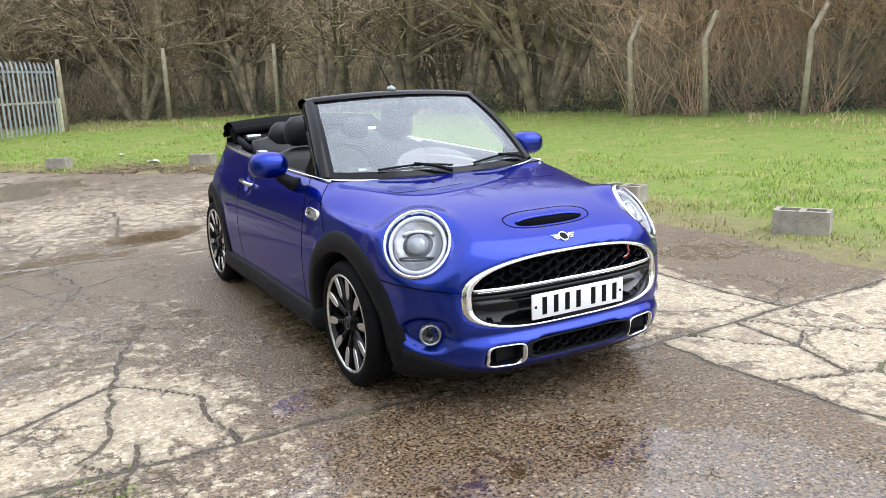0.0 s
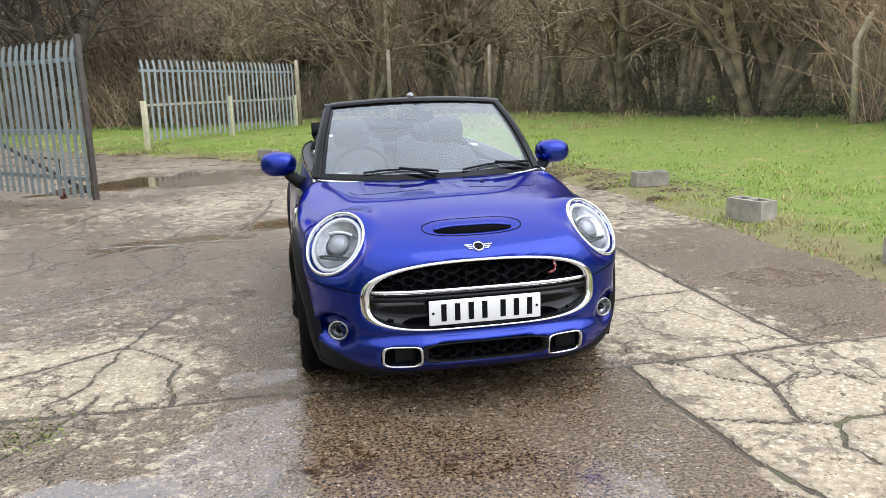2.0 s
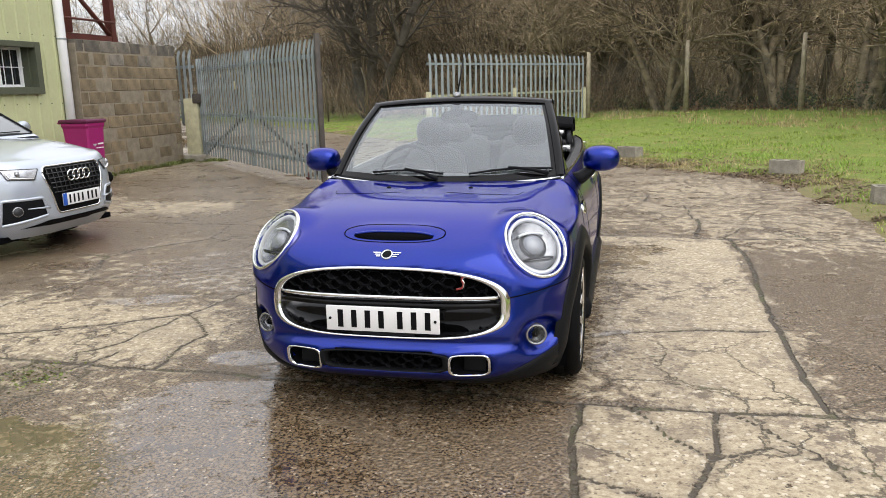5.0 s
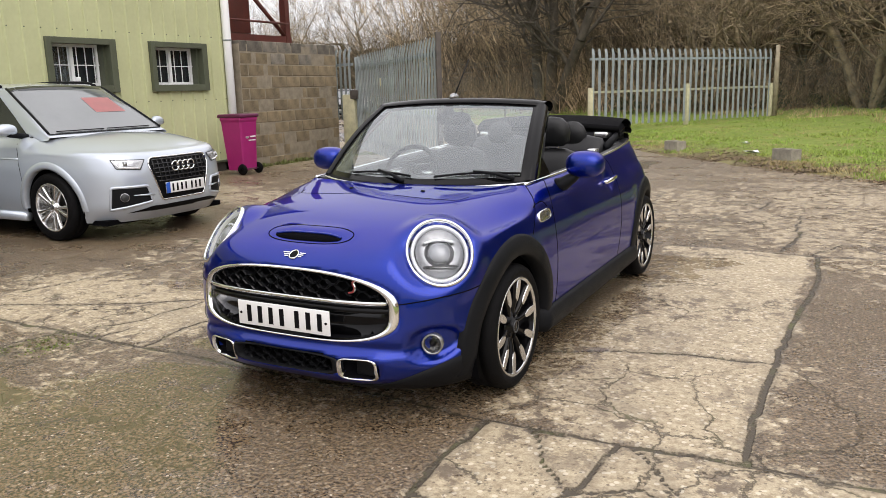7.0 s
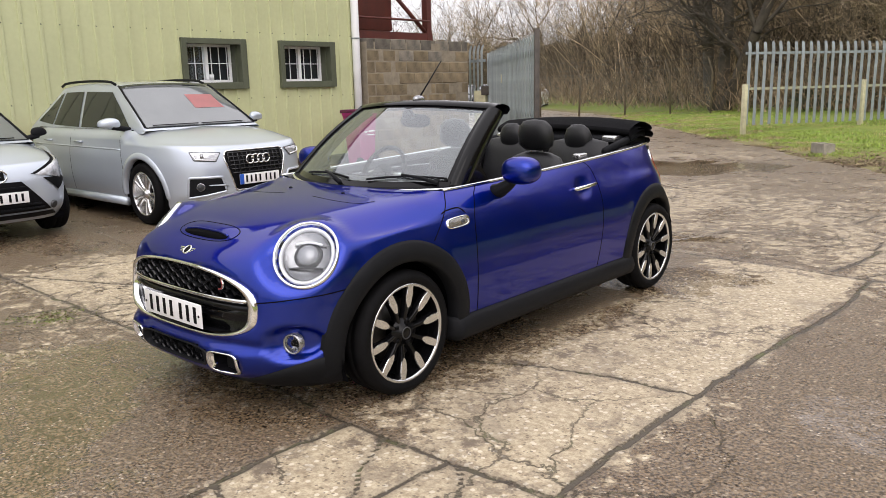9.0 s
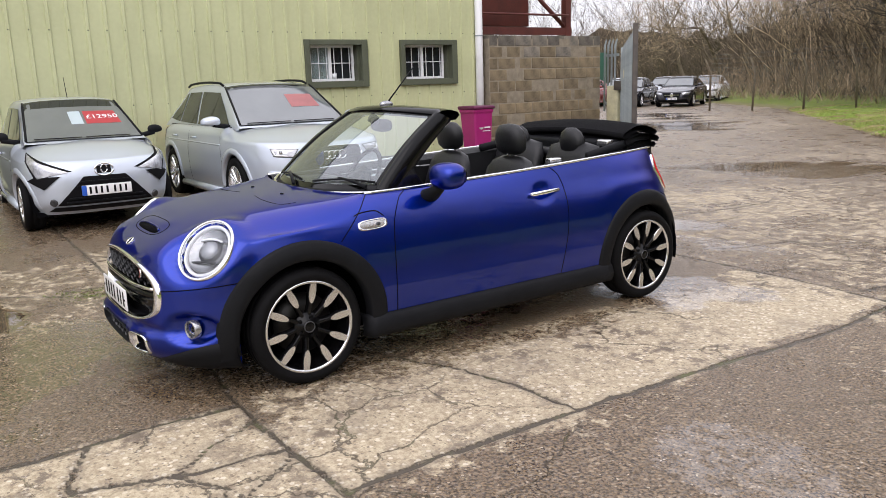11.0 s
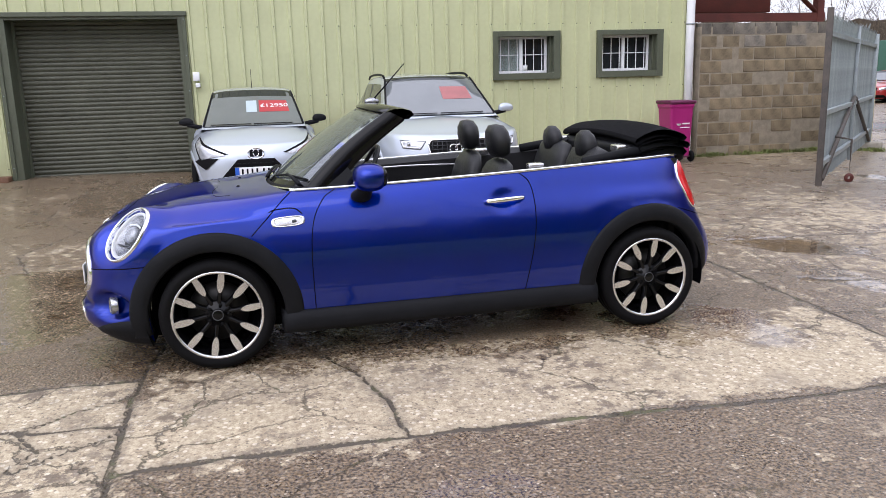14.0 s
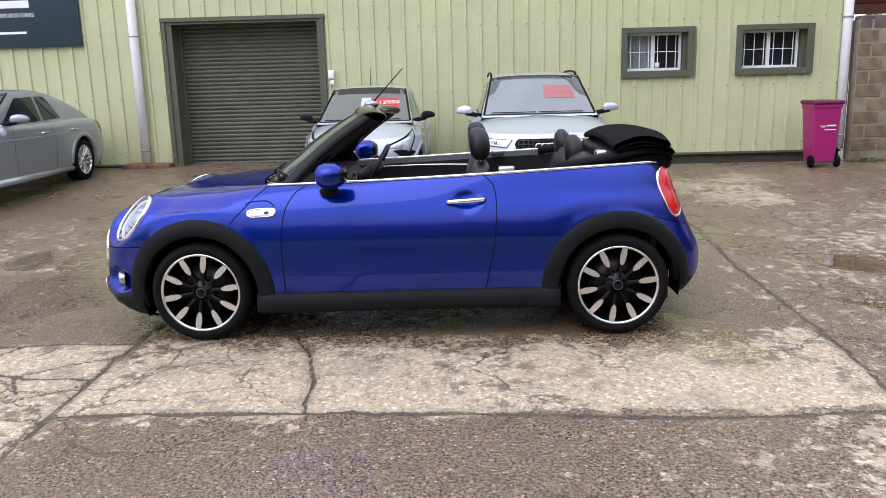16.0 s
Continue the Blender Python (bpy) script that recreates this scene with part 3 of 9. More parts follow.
def yard_material():
    m = bpy.data.materials.new("cracked_concrete_yard")
    m.use_nodes = True
    n, l = m.node_tree.nodes, m.node_tree.links
    p = n["Principled BSDF"]

    def node(kind, **kw):
        k = n.new(kind)
        for a, b in kw.items():
            k.inputs[a.replace("_", " ")].default_value = b
        return k

    def math_(op, a, b=None, c=None):
        k = n.new("ShaderNodeMath")
        k.operation = op
        for i, v in enumerate((a, b, c)):
            if v is None:
                continue
            if isinstance(v, (int, float)):
                k.inputs[i].default_value = v
            else:
                l.new(v, k.inputs[i])
        return k.outputs[0]

    def mix(f, a, b, mode="MIX"):
        k = n.new("ShaderNodeMixRGB")
        k.blend_type = mode
        for i, v in enumerate((f, a, b)):
            if isinstance(v, (int, float)):
                k.inputs[i].default_value = v
            elif isinstance(v, tuple):
                k.inputs[i].default_value = (*v, 1)
            else:
                l.new(v, k.inputs[i])
        return k.outputs[0]

    def ramp01(v, a, b):
        k = n.new("ShaderNodeMapRange")
        k.interpolation_type = "SMOOTHSTEP"
        k.inputs["From Min"].default_value, k.inputs["From Max"].default_value = a, b
        l.new(v, k.inputs["Value"])
        return k.outputs[0]

    def attr(name):
        k = n.new("ShaderNodeAttribute")
        k.attribute_name = name
        return k.outputs["Fac"]

    co = n.new("ShaderNodeTexCoord").outputs["Object"]

    def noise_(scale, detail=5, rough=0.6):
        k = node("ShaderNodeTexNoise", Scale=scale, Detail=detail, Roughness=rough)
        l.new(co, k.inputs["Vector"])
        return k.outputs[0]

    fine, mid, broad = noise_(70, 4), noise_(9, 6, 0.65), noise_(1.6, 6, 0.65)
    vor = node("ShaderNodeTexVoronoi", Scale=62.0, Randomness=1.0)
    l.new(co, vor.inputs["Vector"])
    vor2 = node("ShaderNodeTexVoronoi", Scale=150.0, Randomness=1.0)
    l.new(co, vor2.inputs["Vector"])
    sep = n.new("ShaderNodeSeparateColor")
    l.new(vor.outputs["Color"], sep.inputs[0])
    sep2 = n.new("ShaderNodeSeparateColor")
    l.new(vor2.outputs["Color"], sep2.inputs[0])
    pale = math_("ADD", attr("pale"), math_("MULTIPLY", math_("SUBTRACT", mid, 0.5), 1.6))
    pale = math_("ADD", pale, math_("MULTIPLY", math_("SUBTRACT", noise_(20, 7, 0.78), 0.5), 1.35))
    pale = math_("ADD", pale, math_("MULTIPLY", math_("SUBTRACT", broad, 0.5), 0.9))
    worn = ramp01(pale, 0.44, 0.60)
    agg = mix(ramp01(fine, 0.38, 0.62), (0.036, 0.025, 0.015), (0.24, 0.170, 0.100))
    vor3 = node("ShaderNodeTexVoronoi", Scale=34.0, Randomness=1.0)
    l.new(co, vor3.inputs["Vector"])
    sep3 = n.new("ShaderNodeSeparateColor")
    l.new(vor3.outputs["Color"], sep3.inputs[0])
    chip = math_("MULTIPLY", ramp01(sep3.outputs[0], 0.60, 0.66), ramp01(math_("ADD", vor3.outputs["Distance"], math_("MULTIPLY", fine, 0.3)), 0.55, 0.45))
    agg = mix(math_("MULTIPLY", chip, 0.8), agg, mix(sep3.outputs[1], (0.15, 0.108, 0.066), (0.41, 0.32, 0.215)))
    grit = math_("ADD", vor.outputs["Distance"], math_("MULTIPLY", math_("SUBTRACT", noise_(160, 3), 0.5), 0.55))
    agg = mix(math_("MULTIPLY", math_("MULTIPLY", ramp01(sep.outputs[0], 0.76, 0.98), ramp01(grit, 0.40, 0.30)), 0.9), agg, mix(sep.outputs[2], (0.26, 0.20, 0.14), (0.62, 0.53, 0.41)))
    agg = mix(math_("MULTIPLY", ramp01(sep2.outputs[1], 0.66, 0.95), 0.6), agg, (0.24, 0.20, 0.155))
    lime = mix(ramp01(noise_(26, 7, 0.8), 0.36, 0.62), (0.29, 0.225, 0.143), (0.53, 0.45, 0.31))
    lime = mix(math_("MULTIPLY", ramp01(fine, 0.52, 0.64), 0.45), lime, (0.24, 0.185, 0.120))
    lime = mix(math_("MULTIPLY", math_("MULTIPLY", ramp01(sep3.outputs[2], 0.80, 0.84), ramp01(vor3.outputs["Distance"], 0.40, 0.33)), 0.8), lime, (0.66, 0.59, 0.46))
    lime = mix(math_("MULTIPLY", math_("MULTIPLY", ramp01(sep.outputs[1], 0.80, 0.86), ramp01(vor.outputs["Distance"], 0.45, 0.35)), 0.75), lime, (0.12, 0.09, 0.06))
    lime = mix(math_("MULTIPLY", ramp01(broad, 0.50, 0.72), 0.5), lime, (0.20, 0.165, 0.125))
    stain = math_("MULTIPLY", ramp01(noise_(7, 9, 0.78), 0.50, 0.575), ramp01(noise_(1.1, 4), 0.38, 0.60))
    lime = mix(math_("MULTIPLY", stain, 0.88), lime, mix(fine, (0.075, 0.055, 0.038), (0.17, 0.13, 0.095)))
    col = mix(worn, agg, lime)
    gapv = math_("ADD", attr("gap"), math_("MULTIPLY", math_("SUBTRACT", noise_(38, 4), 0.5), 0.026))
    vc = node("ShaderNodeTexVoronoi", Scale=1.35)
    vc.feature = "DISTANCE_TO_EDGE"
    warp = n.new("ShaderNodeMixRGB")
    warp.blend_type, warp.inputs[0].default_value = "ADD", 0.35
    wno = node("ShaderNodeTexNoise", Scale=2.4, Detail=6.0, Roughness=0.7)
    l.new(co, wno.inputs["Vector"])
    l.new(co, warp.inputs[1])
    l.new(wno.outputs["Color"], warp.inputs[2])
    l.new(warp.outputs[0], vc.inputs["Vector"])
    hair = math_("MULTIPLY", ramp01(vc.outputs["Distance"], 0.011, 0.003), ramp01(noise_(0.55, 3), 0.44, 0.54))
    seam = math_("MAXIMUM", ramp01(gapv, 0.0072, 0.0), math_("MULTIPLY", hair, 0.75))
    halo = math_("MULTIPLY", ramp01(gapv, 0.06, 0.0), 0.35)
    col = mix(halo, col, (0.13, 0.108, 0.082))
    moss = mix(ramp01(noise_(3.2, 4), 0.5, 0.66), (0.070, 0.056, 0.038), (0.095, 0.095, 0.038))
    col = mix(seam, col, moss)
    poolv = attr("pool")
    ragged_ = math_("ADD", math_("MULTIPLY", math_("SUBTRACT", mid, 0.5), 1.5), math_("MULTIPLY", math_("SUBTRACT", noise_(24, 6, 0.75), 0.5), 1.5))
    wetv = math_("ADD", poolv, math_("MULTIPLY", ragged_, ramp01(poolv, 0.0, 0.35)))
    film, water = ramp01(wetv, 0.16, 0.56), ramp01(wetv, 0.70, 0.92)
    col = mix(film, col, mix(1.0, col, (0.84, 0.82, 0.80), "MULTIPLY"))
    col = mix(water, col, mix(1.0, col, (0.56, 0.49, 0.41), "MULTIPLY"))
    l.new(col, p.inputs["Base Color"])
    damp = math_("ADD", 0.30, math_("MULTIPLY", worn, 0.34))
    damp = math_("ADD", damp, math_("MULTIPLY", math_("SUBTRACT", broad, 0.5), 0.35))
    dry = math_("SUBTRACT", 1.0, film)
    damp = math_("ADD", math_("MULTIPLY", damp, dry), math_("MULTIPLY", film, 0.12))
    damp = math_("MULTIPLY", damp, math_("SUBTRACT", 1.0, water))
    l.new(math_("MAXIMUM", damp, 0.02), p.inputs["Roughness"])
    l.new(math_("ADD", 0.5, math_("ADD", math_("MULTIPLY", film, 0.5), math_("MULTIPLY", water, 0.7))), p.inputs["Specular IOR Level"])
    b = n.new("ShaderNodeBump")
    b.inputs["Distance"].default_value = 0.012
    l.new(math_("MULTIPLY", math_("SUBTRACT", 1.0, water), math_("ADD", 0.10, math_("MULTIPLY", dry, 0.79))), b.inputs["Strength"])
    rel = math_("ADD", math_("MULTIPLY", fine, math_("SUBTRACT", 0.6, math_("MULTIPLY", worn, 0.32))), math_("MULTIPLY", vor.outputs["Distance"], math_("SUBTRACT", 0.55, math_("MULTIPLY", worn, 0.4))))
    rel = math_("ADD", rel, math_("MULTIPLY", worn, 0.35))
    rel = math_("SUBTRACT", rel, math_("MULTIPLY", seam, 1.2))
    l.new(rel, b.inputs["Height"])
    l.new(b.outputs[0], p.inputs["Normal"])
    return m


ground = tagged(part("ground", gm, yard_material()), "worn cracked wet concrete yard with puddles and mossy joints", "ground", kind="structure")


# ---- lawn ----
EDGE = catmull([(5.5, -40), (5.55, -4), (5.48, 3.1), (5.50, 4.8), (5.52, 7.0), (5.58, 9.0), (5.40, 11.0), (4.75, 12.1), (3.6, 13.2), (2.5, 14.3), (1.1, 15.8), (-0.9, 18.3), (-2.6, 20.0), (-5.2, 23.2), (-10.0, 28.8), (-16.0, 34.6), (-40, 50), (-70, 70)], 600)


def lawn_depth(x, y):
    """How far a place lies inside the lawn, in metres (negative outside)."""
    x, y = np.asarray(x, float), np.asarray(y, float)
    out = np.empty(x.shape)
    flat_x, flat_y, flat = x.reshape(-1), y.reshape(-1), out.reshape(-1)
    a, b = EDGE[:-1], EDGE[1:]
    d = b - a
    for i in range(0, len(flat_x), 4000):
        px, py = flat_x[i:i + 4000, None], flat_y[i:i + 4000, None]
        t = np.clip(((px - a[:, 0]) * d[:, 0] + (py - a[:, 1]) * d[:, 1]) / (d ** 2).sum(1), 0, 1)
        qx, qy = px - a[:, 0] - t * d[:, 0], py - a[:, 1] - t * d[:, 1]
        q = qx ** 2 + qy ** 2
        k = q.argmin(1)
        r = np.arange(len(k))
        side = np.sign(d[k, 1] * qx[r, k] - d[k, 0] * qy[r, k])
        flat[i:i + 4000] = np.sqrt(q[r, k]) * side
    return out


def lawn_z(x, y, depth=None):
    depth = lawn_depth(x, y) if depth is None else depth
    return 0.03 * smooth01(-0.1, 0.5, depth) + 0.034 * np.clip(depth, 0, 12) + 0.05 * (vnoise(x, y, 0.35, 21, 3) - 0.5) * smooth01(0, 2, depth) - 0.03 * smooth01(0.0, -0.35, depth)


lw = []
for k, (ex, ey) in enumerate(EDGE):
    t = EDGE[min(k + 1, len(EDGE) - 1)] - EDGE[max(k - 1, 0)]
    t = t / np.linalg.norm(t)
    nrm = np.array([t[1], -t[0]])
    lw.append([np.array([ex, ey]) + nrm * s for s in (-0.45, -0.3, -0.15, 0, 0.15, 0.3, 0.5, 0.8, 1.2, 1.8, 2.6, 3.6, 5, 7, 9.5, 13, 18, 26, 40, 90)])
LW = np.array(lw)
dist = np.array([-0.45, -0.3, -0.15, 0, 0.15, 0.3, 0.5, 0.8, 1.2, 1.8, 2.6, 3.6, 5, 7, 9.5, 13, 18, 26, 40, 90])[None, :] + (vnoise(LW[..., 0], LW[..., 1], 1.3, 31, 4) - 0.5) * 0.7


def turf_material():
    """Grass seen from above: green, yellow-green and straw mottled at several scales."""
    m = surf("grass_turf", (0.3, 0.3, 0.1), 0.9, bump=1.0, bscale=38, spec=0.12)
    n, l = m.node_tree.nodes, m.node_tree.links
    p = n["Principled BSDF"]
    co = n.new("ShaderNodeTexCoord").outputs["Object"]
    col = None
    for scale, lo, hi, shade in ((26, 0.44, 0.58, (0.215, 0.275, 0.062)), (6, 0.46, 0.60, (0.150, 0.225, 0.042)), (0.7, 0.52, 0.66, (0.25, 0.265, 0.070)), (2.6, 0.52, 0.62, (0.28, 0.26, 0.075)), (1.3, 0.55, 0.68, (0.33, 0.28, 0.110)), (4.5, 0.53, 0.62, (0.095, 0.155, 0.026)), (52, 0.52, 0.60, (0.080, 0.100, 0.030)), (15, 0.55, 0.63, (0.16, 0.125, 0.062)), (110, 0.50, 0.60, (0.25, 0.29, 0.085))):
        k = n.new("ShaderNodeTexNoise")
        k.inputs["Scale"].default_value, k.inputs["Detail"].default_value, k.inputs["Roughness"].default_value = scale, 8, 0.75
        r = n.new("ShaderNodeMapRange")
        r.inputs["From Min"].default_value, r.inputs["From Max"].default_value = lo, hi
        r.inputs["To Max"].default_value = 0.8
        mx = n.new("ShaderNodeMixRGB")
        mx.inputs[1].default_value, mx.inputs[2].default_value = (0.150, 0.225, 0.038, 1), (*shade, 1)
        l.new(co, k.inputs["Vector"])
        l.new(k.outputs[0], r.inputs["Value"])
        l.new(r.outputs[0], mx.inputs[0])
        if col is not None:
            l.new(col, mx.inputs[1])
        col = mx.outputs[0]
    # the worn margin: bare soil, moss and straw
    ed, er, nz, ad, mx = n.new("ShaderNodeAttribute"), n.new("ShaderNodeMapRange"), n.new("ShaderNodeTexNoise"), n.new("ShaderNodeMath"), n.new("ShaderNodeMixRGB")
    ed.attribute_name = "inner"
    nz.inputs["Scale"].default_value, nz.inputs["Detail"].default_value, nz.inputs["Roughness"].default_value = 5, 8, 0.75
    ad.operation, ad.inputs[1].default_value = "MULTIPLY_ADD", 2.2
    er.inputs["From Min"].default_value, er.inputs["From Max"].default_value = 2.35, 1.35
    er.inputs["To Max"].default_value = 0.85
    soil = n.new("ShaderNodeMixRGB")
    soil.inputs[1].default_value, soil.inputs[2].default_value = (0.10, 0.082, 0.048, 1), (0.30, 0.25, 0.135, 1)
    l.new(co, nz.inputs["Vector"])
    l.new(nz.outputs[0], ad.inputs[0])
    l.new(ed.outputs["Fac"], ad.inputs[2])
    l.new(ad.outputs[0], er.inputs["Value"])
    l.new(er.outputs[0], mx.inputs[0])
    l.new(n["Noise Texture"].outputs[0], soil.inputs[0])
    l.new(col, mx.inputs[1])
    l.new(soil.outputs[0], mx.inputs[2])
    l.new(mx.outputs[0], p.inputs["Base Color"])
    return m


M_LAWN = turf_material()
lawn_me = grid_mesh(np.dstack([LW[..., 0], LW[..., 1], lawn_z(LW[..., 0], LW[..., 1], dist)]))
lawn_me.attributes.new("inner", "FLOAT", "POINT").data.foreach_set("value", np.broadcast_to(dist, LW.shape[:2]).reshape(-1).astype(np.float32))
lawn = tagged(part("lawn", lawn_me, M_LAWN), "rough winter grass verge rising gently from the yard", "lawn", kind="structure")


# ---- workshop ----
WX, YB0, YB1 = -6.15, -14.0, 11.34
ribs = []
y = YB0
while y < YB1:
    ribs += [(y, 0.0), (y + 0.196, 0.0), (y + 0.208, 0.026), (y + 0.248, 0.026)]
    y += 0.26
holes = [(-0.15, 2.51, -1, 2.64), (7.63, 8.73, 1.54, 2.24), (9.55, 10.70, 1.54, 2.24)]
ys = sorted({round(a, 4) for a, _ in ribs if a <= YB1} | {YB1} | {h[i] for h in holes for i in (0, 1)})
zs = [0.20, 1.54, 2.24, 2.64, 4.4, 6.5]
prof = np.interp(ys, [a for a, _ in ribs], [b for _, b in ribs])
G = np.array([[(WX + q, yy, z) for z in zs] for yy, q in zip(ys, prof)])


def in_hole(i, k):
    cy, cz = (ys[i] + ys[i + 1]) / 2, (zs[k] + zs[k + 1]) / 2
    return any(a < cy < b and c < cz < d for a, b, c, d in holes)


workshop = tagged(new("workshop"), "pale green steel-clad workshop with roller door and small windows", "building", kind="structure")
part("cladding", grid_mesh(G, smooth=False, skip=in_hole), M_CLAD, workshop)
part("core_wall", boxes([(-6.42, -6.17, YB0, -0.15, 0, 6.5), (-6.42, -6.17, 2.51, 7.63, 0, 6.5), (-6.42, -6.17, 8.73, 9.55, 0, 6.5), (-6.42, -6.17, 10.70, YB1, 0, 6.5), (-6.42, -6.17, -0.15, 2.51, 2.64, 6.5),
                         (-6.42, -6.17, 7.63, 8.73, 0, 1.54), (-6.42, -6.17, 7.63, 8.73, 2.24, 6.5), (-6.42, -6.17, 9.55, 10.70, 0, 1.54), (-6.42, -6.17, 9.55, 10.70, 2.24, 6.5)]), M_PLINTH, workshop, "dark recessed plinth and liner")
part("end_wall", boxes([(-22, -6.17, 11.10, YB1 - 0.004, 0, 6.5), (-22, -6.17, YB0, YB0 + 0.2, 0, 6.5), (-22, -21.8, YB0, YB1, 0, 6.5)]), M_CLAD, workshop)
part("roof", boxes([(-22.2, -5.95, YB0 - 0.2, YB1 + 0.1, 6.5, 6.62)]), M_DKGREEN, workshop)
part("drip_flashing", boxes([(-6.17, -6.10, YB0, -0.15, 0.185, 0.215), (-6.17, -6.10, 2.51, YB1, 0.165, 0.2)]), M_DKGREEN, workshop)
bm = bmesh.new()
for yy in np.arange(YB0 + 0.228, YB1 - 0.1, 0.26):
    for zz in (0.34, 1.32, 2.42, 3.3):
        if not any(a - 0.1 < yy < b + 0.1 and c - 0.1 < zz < d + 0.1 for a, b, c, d in holes):
            bmesh.ops.create_cone(bm, cap_ends=True, segments=6, radius1=0.011, radius2=0.008, depth=0.012, matrix=pose(WX + 0.031, yy, zz, 0, 90, 0))
part("cladding_screws", bm, M_DKGREEN, workshop)

door = tagged(new("roller_door"), "closed dark green roller shutter door in a deep olive frame", "roller door", kind="structure")
part("door_frame", boxes([(-6.5, -6.09, -0.20, -0.14, 0.02, 2.60), (-6.5, -6.09, 2.50, 2.56, 0.02, 2.60), (-6.5, -6.08, -0.22, 2.58, 2.60, 2.67)], 0.006), M_DKGREEN, door)
part("reveal", boxes([(-6.75, -6.12, -0.14, -0.04, 0.02, 2.60), (-6.75, -6.12, 2.44, 2.50, 0.02, 2.60), (-6.75, -6.12, -0.04, 2.44, 2.56, 2.60)]), M_DKGREEN, door)
bm = bmesh.new()
for yy in (-0.17, 2.53):
    for zz in np.arange(0.35, 2.6, 0.55):
        bmesh.ops.create_cone(bm, cap_ends=True, segments=6, radius1=0.010, radius2=0.008, depth=0.010, matrix=pose(-6.087, yy, zz, 0, 90, 0))
part("frame_screws", bm, M_GALV, door)
pr = []
z = 0.06
while z < 2.55:
    for k in range(5):
        pr.append((-6.53 + 0.016 * math.sin(math.pi * k / 5), z + 0.07 * k / 5))
    pr.append((-6.536, z + 0.0675))
    z += 0.07
part("shutter_curtain", grid_mesh(np.array([[(a, -0.05, b) for a, b in pr], [(a, 2.45, b) for a, b in pr]]), smooth=False), M_SHUTTER, door, "ribbed shutter curtain")
part("guide_rail", boxes([(-6.53, -6.47, -0.045, 0.0, 0.05, 2.56)]), M_DKGREEN, door)
part("guide_rail", boxes([(-6.53, -6.47, 2.40, 2.445, 0.05, 2.56)]), M_DKGREEN, door)
part("threshold", boxes([(-6.75, -6.1, -0.1, 2.46, -0.02, 0.05)]), M_CONCRETE, door)

for k, (a, b, c, d) in enumerate(holes[1:]):
    w = tagged(new("window_%d" % (k + 1)), "small white barred window in a dark olive surround", "window", group="workshop windows", kind="structure")
    part("surround", boxes([(-6.2, -6.075, a - 0.06, a + 0.03, c - 0.06, d + 0.06), (-6.2, -6.075, b - 0.06, b + 0.06, c - 0.06, d + 0.06), (-6.2, -6.077, a + 0.03, b - 0.06, c - 0.06, c + 0.05), (-6.2, -6.077, a + 0.03, b - 0.06, d - 0.03, d + 0.06)], 0.004), M_DKGREEN, w)
    part("reveal", boxes([(-6.40, -6.2, a, a + 0.012, c, d), (-6.40, -6.2, b - 0.10, b, c, d), (-6.40, -6.2, a, b, c, c + 0.05), (-6.40, -6.2, a, b, d - 0.02, d)]), M_DKGREEN, w)
    a2, b2, c2, d2 = a + 0.03, b - 0.11, c + 0.05, d - 0.02
    my = (a2 + b2) / 2
    part("window_frame", boxes([(-6.37, -6.31, a2, a2 + 0.045, c2, d2), (-6.37, -6.31, b2 - 0.045, b2, c2, d2), (-6.37, -6.31, a2 + 0.045, b2 - 0.045, c2, c2 + 0.045), (-6.37, -6.31, a2 + 0.045, b2 - 0.045, d2 - 0.045, d2), (-6.37, -6.305, my - 0.03, my + 0.03, c2 + 0.045, d2 - 0.045)], 0.004), M_WHITE, w)
    part("pane", boxes([(-6.345, -6.340, a2 + 0.045, my - 0.03, c2 + 0.045, d2 - 0.045)]), M_TINT if k else M_GLASS, w).visible_shadow = False
    part("pane", boxes([(-6.345, -6.340, my + 0.03, b2 - 0.045, c2 + 0.045, d2 - 0.045)]), M_TINT, w)
    bars = [(-6.300, -6.290, q - 0.006, q + 0.006, c2 + 0.02, d2 - 0.02) for q in np.linspace(a2 + 0.10, b2 - 0.10, 6)]
    bars += [(-6.2995, -6.2905, a2, b2, q - 0.006, q + 0.006) for q in ((c2 + d2) / 2,)]
    part("security_bars", boxes(bars), M_WHITE, w, "thin pale security bars")
    part("room_back", boxes([(-7.2, -7.15, a - 0.4, b + 0.4, c - 0.4, d + 0.4)]), M_ROOM, w)
    if k == 0:
        cu = [[(-6.372 + 0.012 * math.sin(q * 55), a2 + 0.03 + q * 0.42, zz) for zz in (c2 + 0.02, d2)] for q in np.linspace(0, 1, 40)]
        part("net_curtain", grid_mesh(np.array(cu)), M_CURTAIN, w)
        cup = part("mug", lathe([(0.0, 0.0), (0.036, 0.0), (0.04, 0.09), (0.034, 0.09), (0.03, 0.01)], 16, "z"), M_WHITE, None, at=pose(-6.32, 8.22, c2 + 0.046))
        tagged(cup, "small white mug on the window ledge", "mug")

for k, yy in enumerate((-0.67, 11.27)):
    pipe = tagged(new("downpipe"), "white plastic rainwater downpipe with grey clips", "downpipe", group="workshop downpipes")
    part("pipe", tube([(-6.06, yy, z) for z in (0.24, 2.4, 6.4)], 0.075, 20, caps=True), M_WHITE, pipe)
    for z in (0.45, 2.38, 4.2):
        part("clip", lathe([(0.077, -0.012), (0.083, -0.012), (0.083, 0.012), (0.077, 0.012)], 20, "z"), M_GALV, pipe, at=pose(-6.06, yy, z))
    part("corner_trim", boxes([(-6.15, -6.12, yy + 0.09, yy + 0.12, 0.2, 6.4)]) if k else boxes([(-6.14, -6.11, yy - 0.10, yy - 0.085, 0.3, 6.3)]), M_DKGREEN, pipe)
